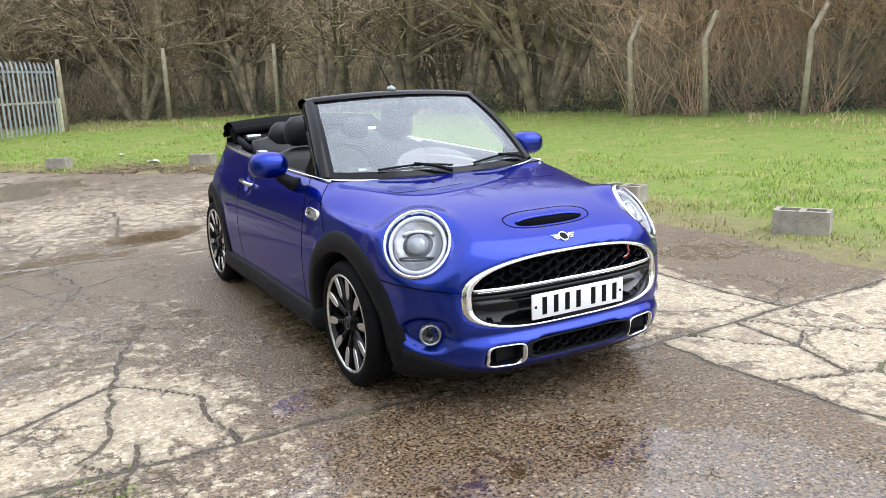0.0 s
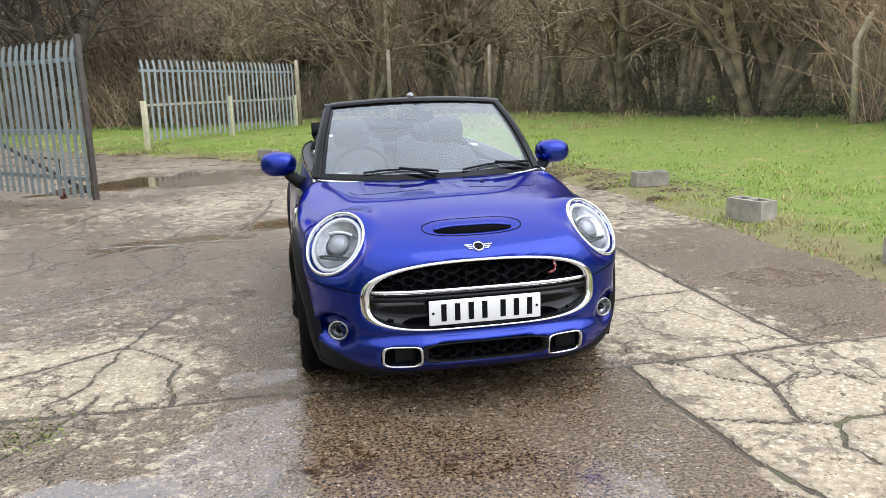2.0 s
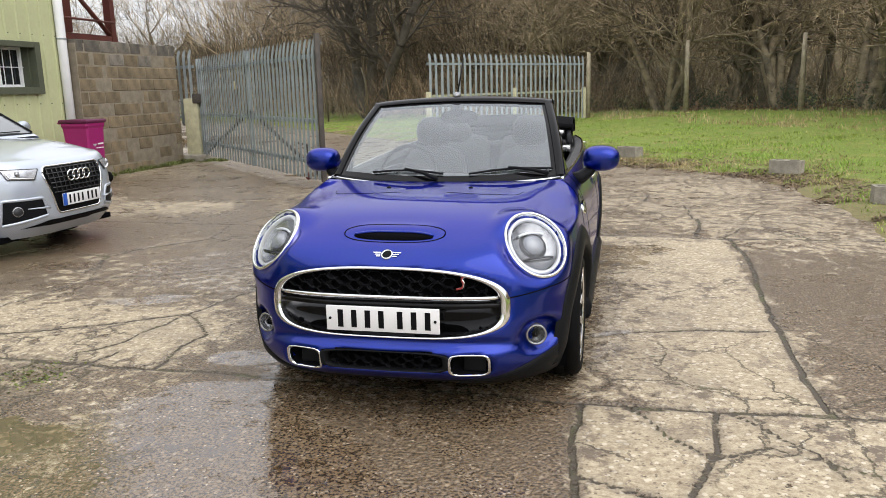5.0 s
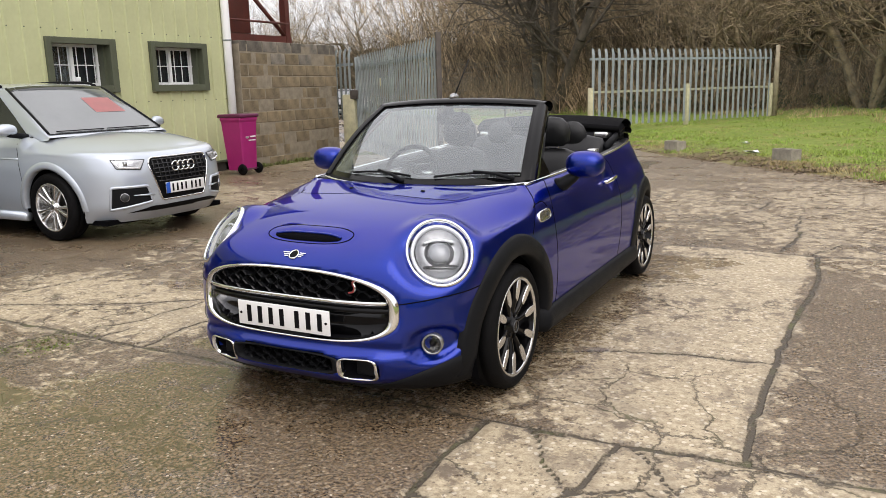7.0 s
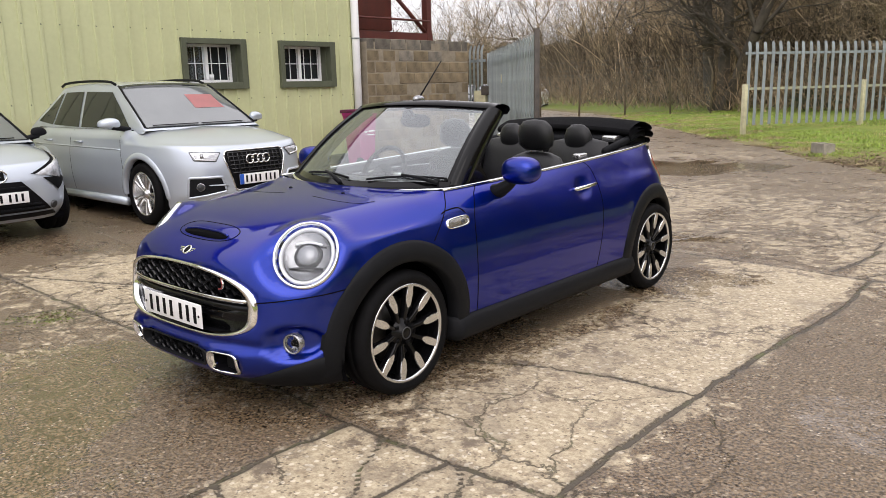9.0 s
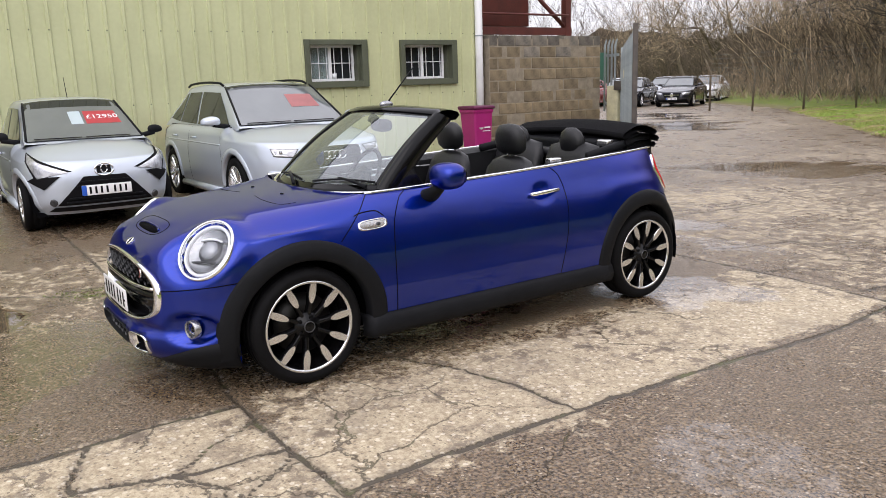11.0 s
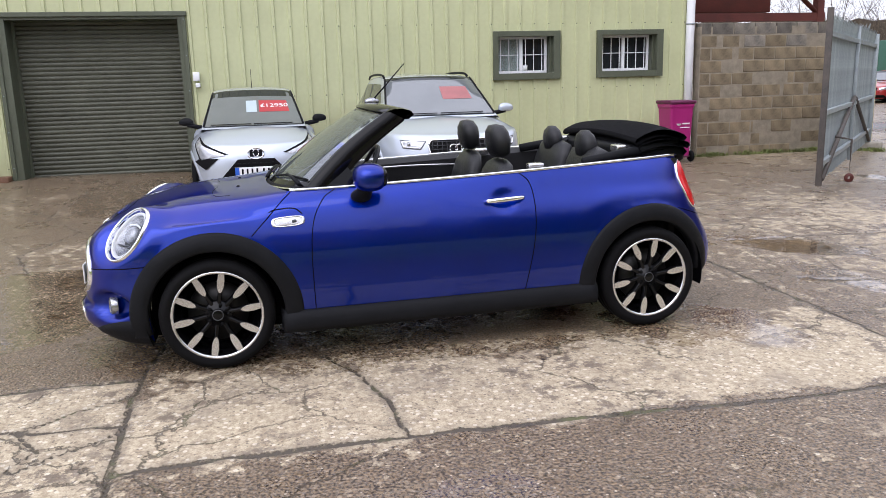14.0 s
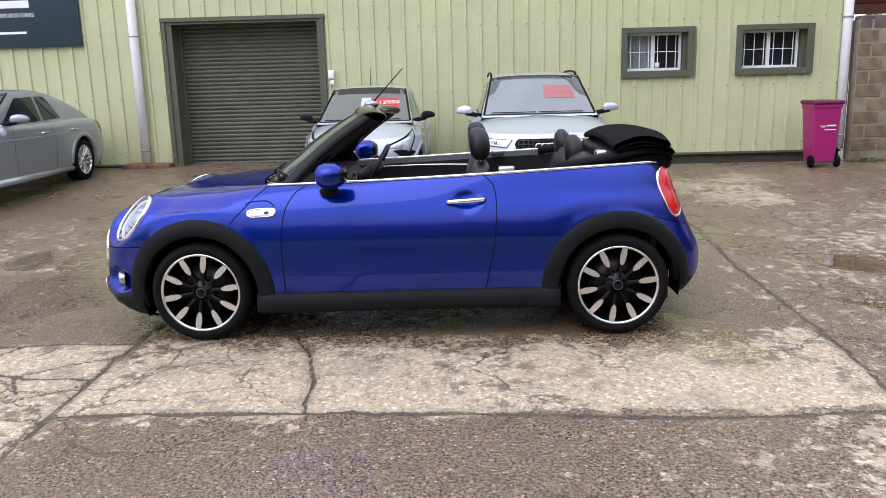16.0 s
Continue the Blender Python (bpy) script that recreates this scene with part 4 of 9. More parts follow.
for y0, y1, x1 in ((-1.02, -0.62, -5.86), (-0.60, -0.22, -5.90)):
    tagged(part("timber_block", box(-6.16, x1, y0, y1, 0.08, 0.235, 0.012), M_WOODPLANK), "wet brown timber block at the foot of the downpipe", "timber block", group="timber blocks")
sign = tagged(new("sign_board"), "large navy sign board with white lettering on the workshop wall", "sign")
part("panel", box(-6.115, -6.075, -5.2, -1.58, 2.25, 4.3, 0.004), M_SIGN, sign)
for word, yy in (("SPORTS", -2.765), ("CARS", -2.455)):
    part("lettering", text_mesh(word, 0.094, 0.002), M_WHITE, sign, at=pose(-6.072, yy, 2.778, 90, 0, 90))
part("lettering_bar", boxes([(-6.076, -6.070, -4.4, -2.41, 2.90, 3.02)]), M_WHITE, sign)
part("lettering_bar", boxes([(-6.076, -6.070, -4.0, -2.506, 2.475, 2.515)]), M_WHITE, sign)
alarm = tagged(new("alarm_box"), "small white sensor box beside the roller door", "sensor box")
part("housing", box(-6.12, -6.05, 2.60, 2.70, 1.60, 1.74, 0.01), M_WHITE, alarm)
part("button", box(-6.12, -6.04, 2.63, 2.70, 1.50, 1.57, 0.01), M_WHITE, alarm)

# block wall
BW0, BW1 = 11.40, 14.45
block_wall = tagged(part("block_wall", boxes([(-6.12, -5.9185, BW0, BW1, -0.05, 2.32)]), M_MORTAR), "weathered concrete block wall with darker top courses", "wall", kind="structure")
bmB = box(-0.10, 0.10, -0.212, 0.212, -0.102, 0.102, 0.008, 1)
me_block = bpy.data.meshes.new("block")
bmB.to_mesh(me_block)
me_block.materials.append(M_BLOCK)
bmB = box(-0.10, 0.10, -0.10, 0.10, -0.102, 0.102, 0.008, 1)
me_half = bpy.data.meshes.new("half_block")
bmB.to_mesh(me_half)
me_half.materials.append(M_BLOCK)
me_dark, me_half2 = me_block.copy(), me_half.copy()
for m_ in (me_dark, me_half2):
    m_.materials.clear()
    m_.materials.append(M_BLOCKDARK)
for r in range(11):
    z = 0.06 + r * 0.222
    yy = BW0 + (0.01 if r % 2 else -0.21)
    while yy < BW1 - 0.1:
        c = yy + 0.22
        first = c - 0.212 < BW0
        last = c + 0.212 > BW1 + 0.02
        ob = new("block", (me_half2 if first or last else me_dark) if (r == 10 and rng.random() < 0.85) or (r == 9 and rng.random() < 0.25) else (me_half if first or last else me_block))
        ob.parent = block_wall
        cy = BW0 + 0.11 if first else (BW1 - 0.10 if last else c)
        ob.location = (-6.015 + rng.normal(0, 0.004), cy, z)
        ob.rotation_euler = (0, 0, rng.normal(0, 0.006))
        yy += 0.4365

# steel frame and red building beyond the wall
red = tagged(new("steel_frame"), "red oxide steel container on a rusty frame behind the block wall", "steel frame")
part("container", box(-10.6, -8.2, 11.6, 14.4, 2.75, 5.4, 0.02), M_OXIDE, red)
part("beam", boxes([(-8.15, -8.0, 11.45, 15.6, 2.55, 2.72)]), M_OXIDE, red)
for yy in (11.6, 15.4):
    part("column", boxes([(-8.16, -7.99, yy, yy + 0.16, 0, 5.4)]), M_OXIDE, red)
part("handrail", tube([(-7.9, 11.5, 3.0), (-7.9, 15.4, 3.0)], 0.025), M_OXIDE, red)
part("brace", tube([(-8.05, 14.3, 3.6), (-8.05, 15.45, 2.7)], 0.05, 6), M_OXIDE, red)


# ---- palisade gate and fence ----
def pale_mesh(h):
    """One W-section steel pale with a triple-pointed, slightly outcurved top."""
    xs = [-0.043, -0.028, -0.014, 0.0, 0.014, 0.028, 0.043]
    dp = [0.0, 0.012, 0.003, 0.015, 0.003, 0.012, 0.0]
    tops = [h - 0.06, h - 0.025, h - 0.05, h, h - 0.05, h - 0.025, h - 0.06]
    V, F = [], []
    for th in (0, -0.004):
        for i, x in enumerate(xs):
            for z in (0.0, h * 0.9, tops[i]):
                V.append((x, dp[i] + th + (0.03 if z > h * 0.91 else 0), z))
    for s in (0, 1):
        for i in range(6):
            for k in range(2):
                q = [s * 21 + i * 3 + k, s * 21 + (i + 1) * 3 + k, s * 21 + (i + 1) * 3 + k + 1, s * 21 + i * 3 + k + 1]
                F.append(q[::-1] if s else q)
    for k in range(2):
        F.append((k, k + 1, 21 + k + 1, 21 + k))
        F.append((18 + k + 1, 18 + k, 39 + k, 39 + k + 1))
    return mesh_of(V, F)


def palisade(parent, length, h, n, z0=0.0):
    me = pale_mesh(h)
    me.materials.append(M_GALV)
    for i in range(n):
        ob = new("pale", me)
        ob.parent = parent
        ob.location = (0.07 + (length - 0.14) * i / (n - 1), -0.035, z0 + rng.normal(0, 0.004))
        ob.rotation_euler = (0, rng.normal(0, 0.004), 0)


def facing(a, b):
    return math.degrees(math.atan2(b[1] - a[1], b[0] - a[0]))


GA, GB = (-5.62, 14.85), (-1.07, 10.18)
glen = math.dist(GA, GB)
gate = thing("palisade_gate", "wide galvanised palisade gate leaf standing open, rusty end stile", "gate", at=pose(*GA, 0.13, 0, 0, facing(GA, GB)))
palisade(gate, glen, 2.05, 38)
for z in (0.25, 0.86, 1.78):
    part("rail", boxes([(0.05, glen - 0.05, -0.02, 0.03, z - 0.028, z + 0.028)]), M_GALV, gate)
part("end_stile", box(glen - 0.012, glen + 0.045, -0.035, 0.035, -0.02, 2.08, 0.004), M_RUST, gate, "rusty brown box-section end post")
part("hinge_stile", box(-0.05, 0.03, -0.05, 0.05, -0.02, 2.0, 0.004), M_GALV, gate)
part("middle_stile", box(glen / 2 - 0.04, glen / 2 + 0.04, -0.02, 0.04, -0.02, 2.0, 0.004), M_GALV, gate)
part("brace", tube([(0.1, 0.02, 0.05), (glen / 2 - 0.05, 0.02, 0.95)], 0.03, 6), M_RUST, gate)
part("brace", tube([(glen / 2 + 0.05, 0.02, 0.95), (glen - 0.1, 0.02, 0.05)], 0.03, 6), M_RUST, gate)
part("castor_bracket", tube([(glen - 1.15, 0.02, 0.50), (glen - 1.15, 0.22, 0.46), (glen - 1.15, 0.22, 0.0)], 0.016, 8), M_RUST, gate)
part("castor_wheel", lathe([(0.02, -0.02), (0.055, -0.02), (0.062, 0), (0.055, 0.02), (0.02, 0.02)], 20), M_OXIDE, gate, "red castor wheel", at=pose(glen - 1.15, 0.22, -0.045, 0, 0, 20))
part("latch_plate", box(glen * 0.40, glen * 0.40 + 0.07, -0.055, -0.045, 1.35, 1.50, 0.003), M_YELLOW, gate, "small yellow plate")
SA, SB = (-6.35, 15.05), (-5.72, 14.80)
side = thing("short_fence", "short galvanised palisade panel beside the gate post", "fence", at=pose(*SA, 0.75, 0, 0, facing(SA, SB)))
palisade(side, math.dist(SA, SB), 1.6, 4)
part("rail", boxes([(0, math.dist(SA, SB), -0.02, 0.03, 1.2, 1.26)]), M_GALV, side)
part("rail", boxes([(0, math.dist(SA, SB), -0.02, 0.03, 0.15, 0.21)]), M_GALV, side)
gp = tagged(new("gate_post"), "stout faded yellow gate post on a concrete foot", "gate post")
part("post", box(-5.98, -5.66, 14.72, 14.98, 0.0, 1.32, 0.02), M_YELLOW, gp)
part("foot", box(-6.1, -5.5, 14.6, 15.1, -0.05, 0.14, 0.03), M_CONCRETE, gp)
part("hinge", box(-5.75, -5.55, 14.70, 14.74, 1.22, 1.42, 0.01), M_RUST, gp)

FA, FB = (-2.05, 20.5), (1.80, 26.4)
flen = math.dist(FA, FB)
fence = thing("palisade_fence", "run of galvanised palisade fence with faded yellow posts and rail", "fence", at=pose(*FA, 0.30, 0, 0, facing(FA, FB)))
palisade(fence, flen, 2.05, 32)
part("rail", boxes([(0, flen, -0.02, 0.03, 0.86, 0.92)]), M_FADED, fence, "faded cream lower rail")
part("rail", boxes([(0, flen, -0.02, 0.03, 1.72, 1.78)]), M_GALV, fence)
for s, h in ((0.0, 1.0), (flen / 2, 1.05), (flen, 1.0)):
    part("post", box(s - 0.045, s + 0.045, -0.09, 0.04, -0.25, h, 0.01), M_YELLOW, fence, "faded yellow fence post")


def concrete_post(x, y, lean, yaw, h=2.25, crank=True, mat=M_POST):
    z0 = float(lawn_z(x, y)) - 0.1
    p = thing("fence_post", "lichened concrete fence post with a cranked top" if crank else "slim concrete fence post against the thicket", "fence post", "concrete fence posts", at=pose(x, y, z0, 0, lean, yaw))
    r = [(0.075, 0.06), (0.07, 0.055), (0.06, 0.05)]
    path = [(0, 0, 0), (0, 0, h * 0.8), (0.28 if crank else 0, 0, h + 0.15)]
    part("shaft", tube(path, [0.085, 0.075, 0.06] if mat is M_POST else [0.05, 0.05, 0.04], 4), mat, p)
    return p


LINE = [(1.95, 26.6), (5.16, 27.28), (8.53, 26.20), (11.0, 21.6), (12.6, 17.6), (13.7, 14.58), (14.45, 12.91), (15.3, 11.0), (16.6, 7.6), (17.8, 4.0), (18.8, 0.0)]
for k, (x, y) in enumerate(LINE):
    if k in (3, 4):
        continue
    concrete_post(x, y, rng.normal(0, 2) + (4 if k == 7 else 0), -25 if k > 3 else 80, 2.3 if k else 2.1, k > 3)

M_FARPOST = surf("weathered_dark_post", (0.16, 0.13, 0.09), 0.9, 0.0, 0.3, 6)
FAR_LINE = [(-5.4, 29.9), (-7.2, 30.6), (-9.0, 30.9), (-10.9, 30.6), (-13.0, 30.4), (-14.6, 29.8)]
for x, y in FAR_LINE[1:]:
    concrete_post(x, y, rng.normal(0, 1.5), 250, 2.1, True, M_FARPOST)


def chain_link(a, b):
    """Diamond mesh wire between two posts, and three straining wires over it."""
    a, b = np.array(a), np.array(b)
    L = np.linalg.norm(b - a)
    V, F = [], []

    def wire(p, q, r):
        p, q = np.array(p), np.array(q)
        t = (q - p) / (np.linalg.norm(q - p) + 1e-9)
        u = np.cross(t, (0.3, 0.5, 0.8))
        u /= np.linalg.norm(u)
        w = np.cross(t, u)
        s = len(V)
        for c in (p, q):
            for k in range(3):
                V.append(c + r * (u * math.cos(2.09 * k) + w * math.sin(2.09 * k)))
        for k in range(3):
            F.append((s + k, s + (k + 1) % 3, s + 3 + (k + 1) % 3, s + 3 + k))

    za, zb = float(lawn_z(*a)), float(lawn_z(*b))
    at = lambda s, z: (a[0] + (b[0] - a[0]) * s / L, a[1] + (b[1] - a[1]) * s / L, za + (zb - za) * s / L + z)
    H, step = 1.75, 0.11
    for i in range(-int(H / step), int(L / step) + 1):
        for sg in (0, 1):
            s0, s1 = i * step, i * step + H
            z0, z1 = (0, H) if sg == 0 else (H, 0)
            u0, u1 = max(0, -s0) / H, 1 - max(0, s1 - L) / H
            if u1 > u0:
                wire(at(s0 + u0 * H, z0 + (z1 - z0) * u0), at(s0 + u1 * H, z0 + (z1 - z0) * u1), 0.0036 if a[0] > 13 else 0.0018)
    for z in (1.78, 1.95, 2.15, 2.3):
        wire(at(0, z), at(L, z), 0.004)
    return mesh_of(V, F)


for a, b in list(zip(LINE[:-1], LINE[1:])) + list(zip(FAR_LINE[1:-1], FAR_LINE[2:])):
    if b[0] < 18:
        tagged(part("chain_link_fence", chain_link(a, b), M_WIRE), "sagging grey chain-link mesh with strands of wire above", "wire fence", group="chain-link bays")


def hollow_block(x, y, yaw, z=0.0, on_end=False):
    """A hollow dense concrete block: 440 x 215 x 215 with two cores."""
    b = thing("concrete_block", "pale hollow concrete block lying on the grass edge", "concrete block", "edge blocks", at=pose(x, y, z, 0, 0, yaw))
    cx, cy, cz = (-0.22, -0.18, -0.025, 0.025, 0.18, 0.22), (-0.1075, -0.0675, 0.0675, 0.1075), (0, 0.05, 0.215)
    solid = lambda i, j, k: 0 <= i < 5 and 0 <= j < 3 and 0 <= k < 2 and not (k == 1 and j == 1 and i in (1, 3))
    bm = bmesh.new()
    for i in range(5):
        for j in range(3):
            for k in range(2):
                if not solid(i, j, k):
                    continue
                P8 = [Vector((cx[i + a], cy[j + b_], cz[k + c])) for a in (0, 1) for b_ in (0, 1) for c in (0, 1)]
                for nb, q in (((-1, 0, 0), (0, 1, 3, 2)), ((1, 0, 0), (4, 6, 7, 5)), ((0, -1, 0), (0, 4, 5, 1)), ((0, 1, 0), (2, 3, 7, 6)), ((0, 0, -1), (0, 2, 6, 4)), ((0, 0, 1), (1, 5, 7, 3))):
                    if not solid(i + nb[0], j + nb[1], k + nb[2]):
                        bm.faces.new([bm.verts.new(P8[t]) for t in q])
    bmesh.ops.remove_doubles(bm, verts=bm.verts[:], dist=0.0005)
    part("body", bm, M_CONCRETE, b)
    return b


for x, y, yaw in ((5.90, 4.10, -62), (5.92, 6.28, -75), (6.12, 8.92, -5), (5.55, 11.9, -30), (3.3, 14.55, -42), (1.05, 16.4, -44)):
    hollow_block(x, y, yaw, float(lawn_z(np.array(x), np.array(y))) - 0.02)


def paper_scrap(x, y, yaw, w, d):
    """A crumpled sheet of paper: a thin folded slab."""
    G = np.array([[(w * (u - 0.5), d * (v - 0.5), 0.035 + 0.018 * math.sin(5 * u + 3 * v) + 0.012 * abs(v - 0.5)) for v in np.linspace(0, 1, 6)] for u in np.linspace(0, 1, 7)])
    me = grid_mesh(np.concatenate([G, G[::-1] - (0, 0, 0.004)]), True, smooth=False)
    tagged(part("paper_scrap", me, M_WHITE, at=pose(x, y, float(lawn_z(np.array(x), np.array(y))), 0, 0, yaw)), "crumpled white scrap of paper lying on the grass", "litter", group="paper scraps")


paper_scrap(2.6, 15.7, 20, 0.26, 0.16)
paper_scrap(2.3, 17.4, 65, 0.16, 0.12)

# wheelie bin
wb = thing("wheelie_bin", "magenta plastic wheelie bin with a darker lid", "wheelie bin", at=pose(-5.36, 10.64, 0.0, 0, 0, 0))
V = []
for z, wx, wy, ox in ((0.08, 0.185, 0.175, 0.02), (0.5, 0.21, 0.195, 0.01), (0.92, 0.235, 0.215, 0), (0.96, 0.25, 0.232, 0), (1.0, 0.25, 0.232, 0)):
    V.append([(ox + wx * sx * (1 if abs(sx) < 1 or abs(sy) < 1 else 0.985), wy * sy, z) for sx, sy in ((-1, -0.88), (-0.88, -1), (0.88, -1), (1, -0.88), (1, 0.88), (0.88, 1), (-0.88, 1), (-1, 0.88))])
V = np.array(V)
V = np.concatenate([V[:1] * (0, 0, 1) + (0.02, 0, 0), V]).transpose(1, 0, 2)
part("tub", grid_mesh(V, True, smooth=False), M_MAGENTA, wb)
part("lid", box(-0.27, 0.27, -0.245, 0.245, 1.0, 1.06, 0.02), surf("dark_magenta_lid", (0.11, 0.012, 0.055), 0.5), wb, "dark magenta hinged lid")
part("handle", tube([(-0.28, -0.19, 1.0), (-0.31, -0.19, 1.01), (-0.31, 0.19, 1.01), (-0.28, 0.19, 1.0)], 0.014), M_MAGENTA, wb)
for s in (-1, 1):
    part("wheel", lathe([(0.02, -0.022), (0.09, -0.022), (0.1, 0), (0.09, 0.022), (0.02, 0.022)], 24), M_RUBBER, wb, at=pose(0.0 + 0.20, s * 0.205, 0.1, 0, 0, 90))
part("axle", tube([(0.20, -0.205, 0.1), (0.20, 0.205, 0.1)], 0.012), M_RUST, wb)
part("sticker", boxes([(0.214, 0.218, 0.0, 0.14, 0.66, 0.685), (0.2135, 0.2175, -0.04, 0.14, 0.60, 0.615)]), M_WHITE, wb, "white bars of lettering", at=pose(0.0065, 0, 0, 0, 1.5, 0))
part("roundel", lathe([(0.0, 0.0), (0.05, 0.0), (0.05, 0.004), (0, 0.004)], 20), M_WHITE, wb, at=pose(0.222, -0.055, 0.68))


# ---- cars ----
from mathutils.bvhtree import BVHTree


def spl(x, *pairs):
    """Smooth curve through pairs of x, value."""
    p = np.array(pairs, float).reshape(-1, 2)
    x = np.asarray(x, float)
    m = np.gradient(p[:, 1], p[:, 0])
    i = np.clip(np.searchsorted(p[:, 0], x) - 1, 0, len(p) - 2)
    h = p[i + 1, 0] - p[i, 0]
    t = np.clip((x - p[i, 0]) / h, 0, 1)
    return (2 * t ** 3 - 3 * t ** 2 + 1) * p[i, 1] + (t ** 3 - 2 * t ** 2 + t) * h * m[i] + (-2 * t ** 3 + 3 * t ** 2) * p[i + 1, 1] + (t ** 3 - t ** 2) * h * m[i + 1]


def mirrored(half):
    """Columns from the nose's centre round one side to the tail's centre, made whole."""
    half = np.asarray(half)
    other = half[1:][::-1].copy()
    other[..., 0] *= -1
    return np.concatenate([other, half])


def resample(cols, rows):
    return np.array([catmull(c, rows) for c in cols])


class Shell:
    """A body surface that trims, lamps and seams are laid upon."""

    def __init__(self, G):
        nu, nv = G.shape[:2]
        V = [Vector(v) for v in G.reshape(-1, 3)]
        F = [(i * nv + k, (i + 1) * nv + k, (i + 1) * nv + k + 1, i * nv + k + 1) for i in range(nu - 1) for k in range(nv - 1)]
        self.tree = BVHTree.FromPolygons(V, F)

    def hit(self, p, d, reach=0.6):
        d = Vector(d).normalized()
        loc, nor, _, _ = self.tree.ray_cast(Vector(p) - d * reach, d, reach * 2.5)
        if loc is None:
            loc, nor, _, _ = self.tree.find_nearest(Vector(p))
        if nor.dot(d) > 0:
            nor = -nor
        return loc, nor

    def disc(self, c, a, b, d, prof, n=2.0, segs=56, down=1.0, n_low=None):
        """Rings on the surface: prof is rows of (share of the radius, height above the surface); a and b are half axes, d the way in; the lower half may be shorter and squarer."""
        c, a, b = Vector(c), Vector(a), Vector(b)
        G = []
        for j in range(segs):
            t = 2 * math.pi * j / segs
            ct, st = math.cos(t), math.sin(t)
            e = n_low if n_low and st < 0 else n
            r = (abs(ct) ** e + abs(st) ** e) ** (-1 / e)
            col = []
            for f, h in prof:
                p = c + (a * ct + b * st * (down if st < 0 else 1.0)) * (r * f)
                q, nn = self.hit(p, d)
                col.append(q - Vector(d).normalized() * h)
            G.append(col)
        return grid_mesh(np.array(G), True)

    def lay(self, pts, d, lift=0.0):
        """Carries points onto the surface along d, lifted off it."""
        out = []
        for p in pts:
            q, nn = self.hit(p, d)
            out.append(q + nn * lift)
        return np.array(out)


def ribbon(P, N, width, height=0.0012):
    """A thin flat strip along a path that lies on a surface with normals N."""
    P, N = np.asarray(P, float), np.asarray(N, float)
    T = np.gradient(P, axis=0)
    S = np.cross(T, N)
    S /= np.linalg.norm(S, axis=1)[:, None] + 1e-9
    a, b = P - S * width / 2, P + S * width / 2
    G = np.stack([a - N * 0.002, a + N * height, b + N * height, b - N * 0.002], 1)
    return grid_mesh(G)


def seam(shell, keys, d, width=0.005, n=40, name="shut_line", parent=None, mat=None):
    pts = catmull(keys, n)
    P, N = [], []
    for p in pts:
        q, nn = shell.hit(p, d)
        P.append(q)
        N.append(nn)
    return part(name, ribbon(P, N, width), mat or M_SEAM, parent)


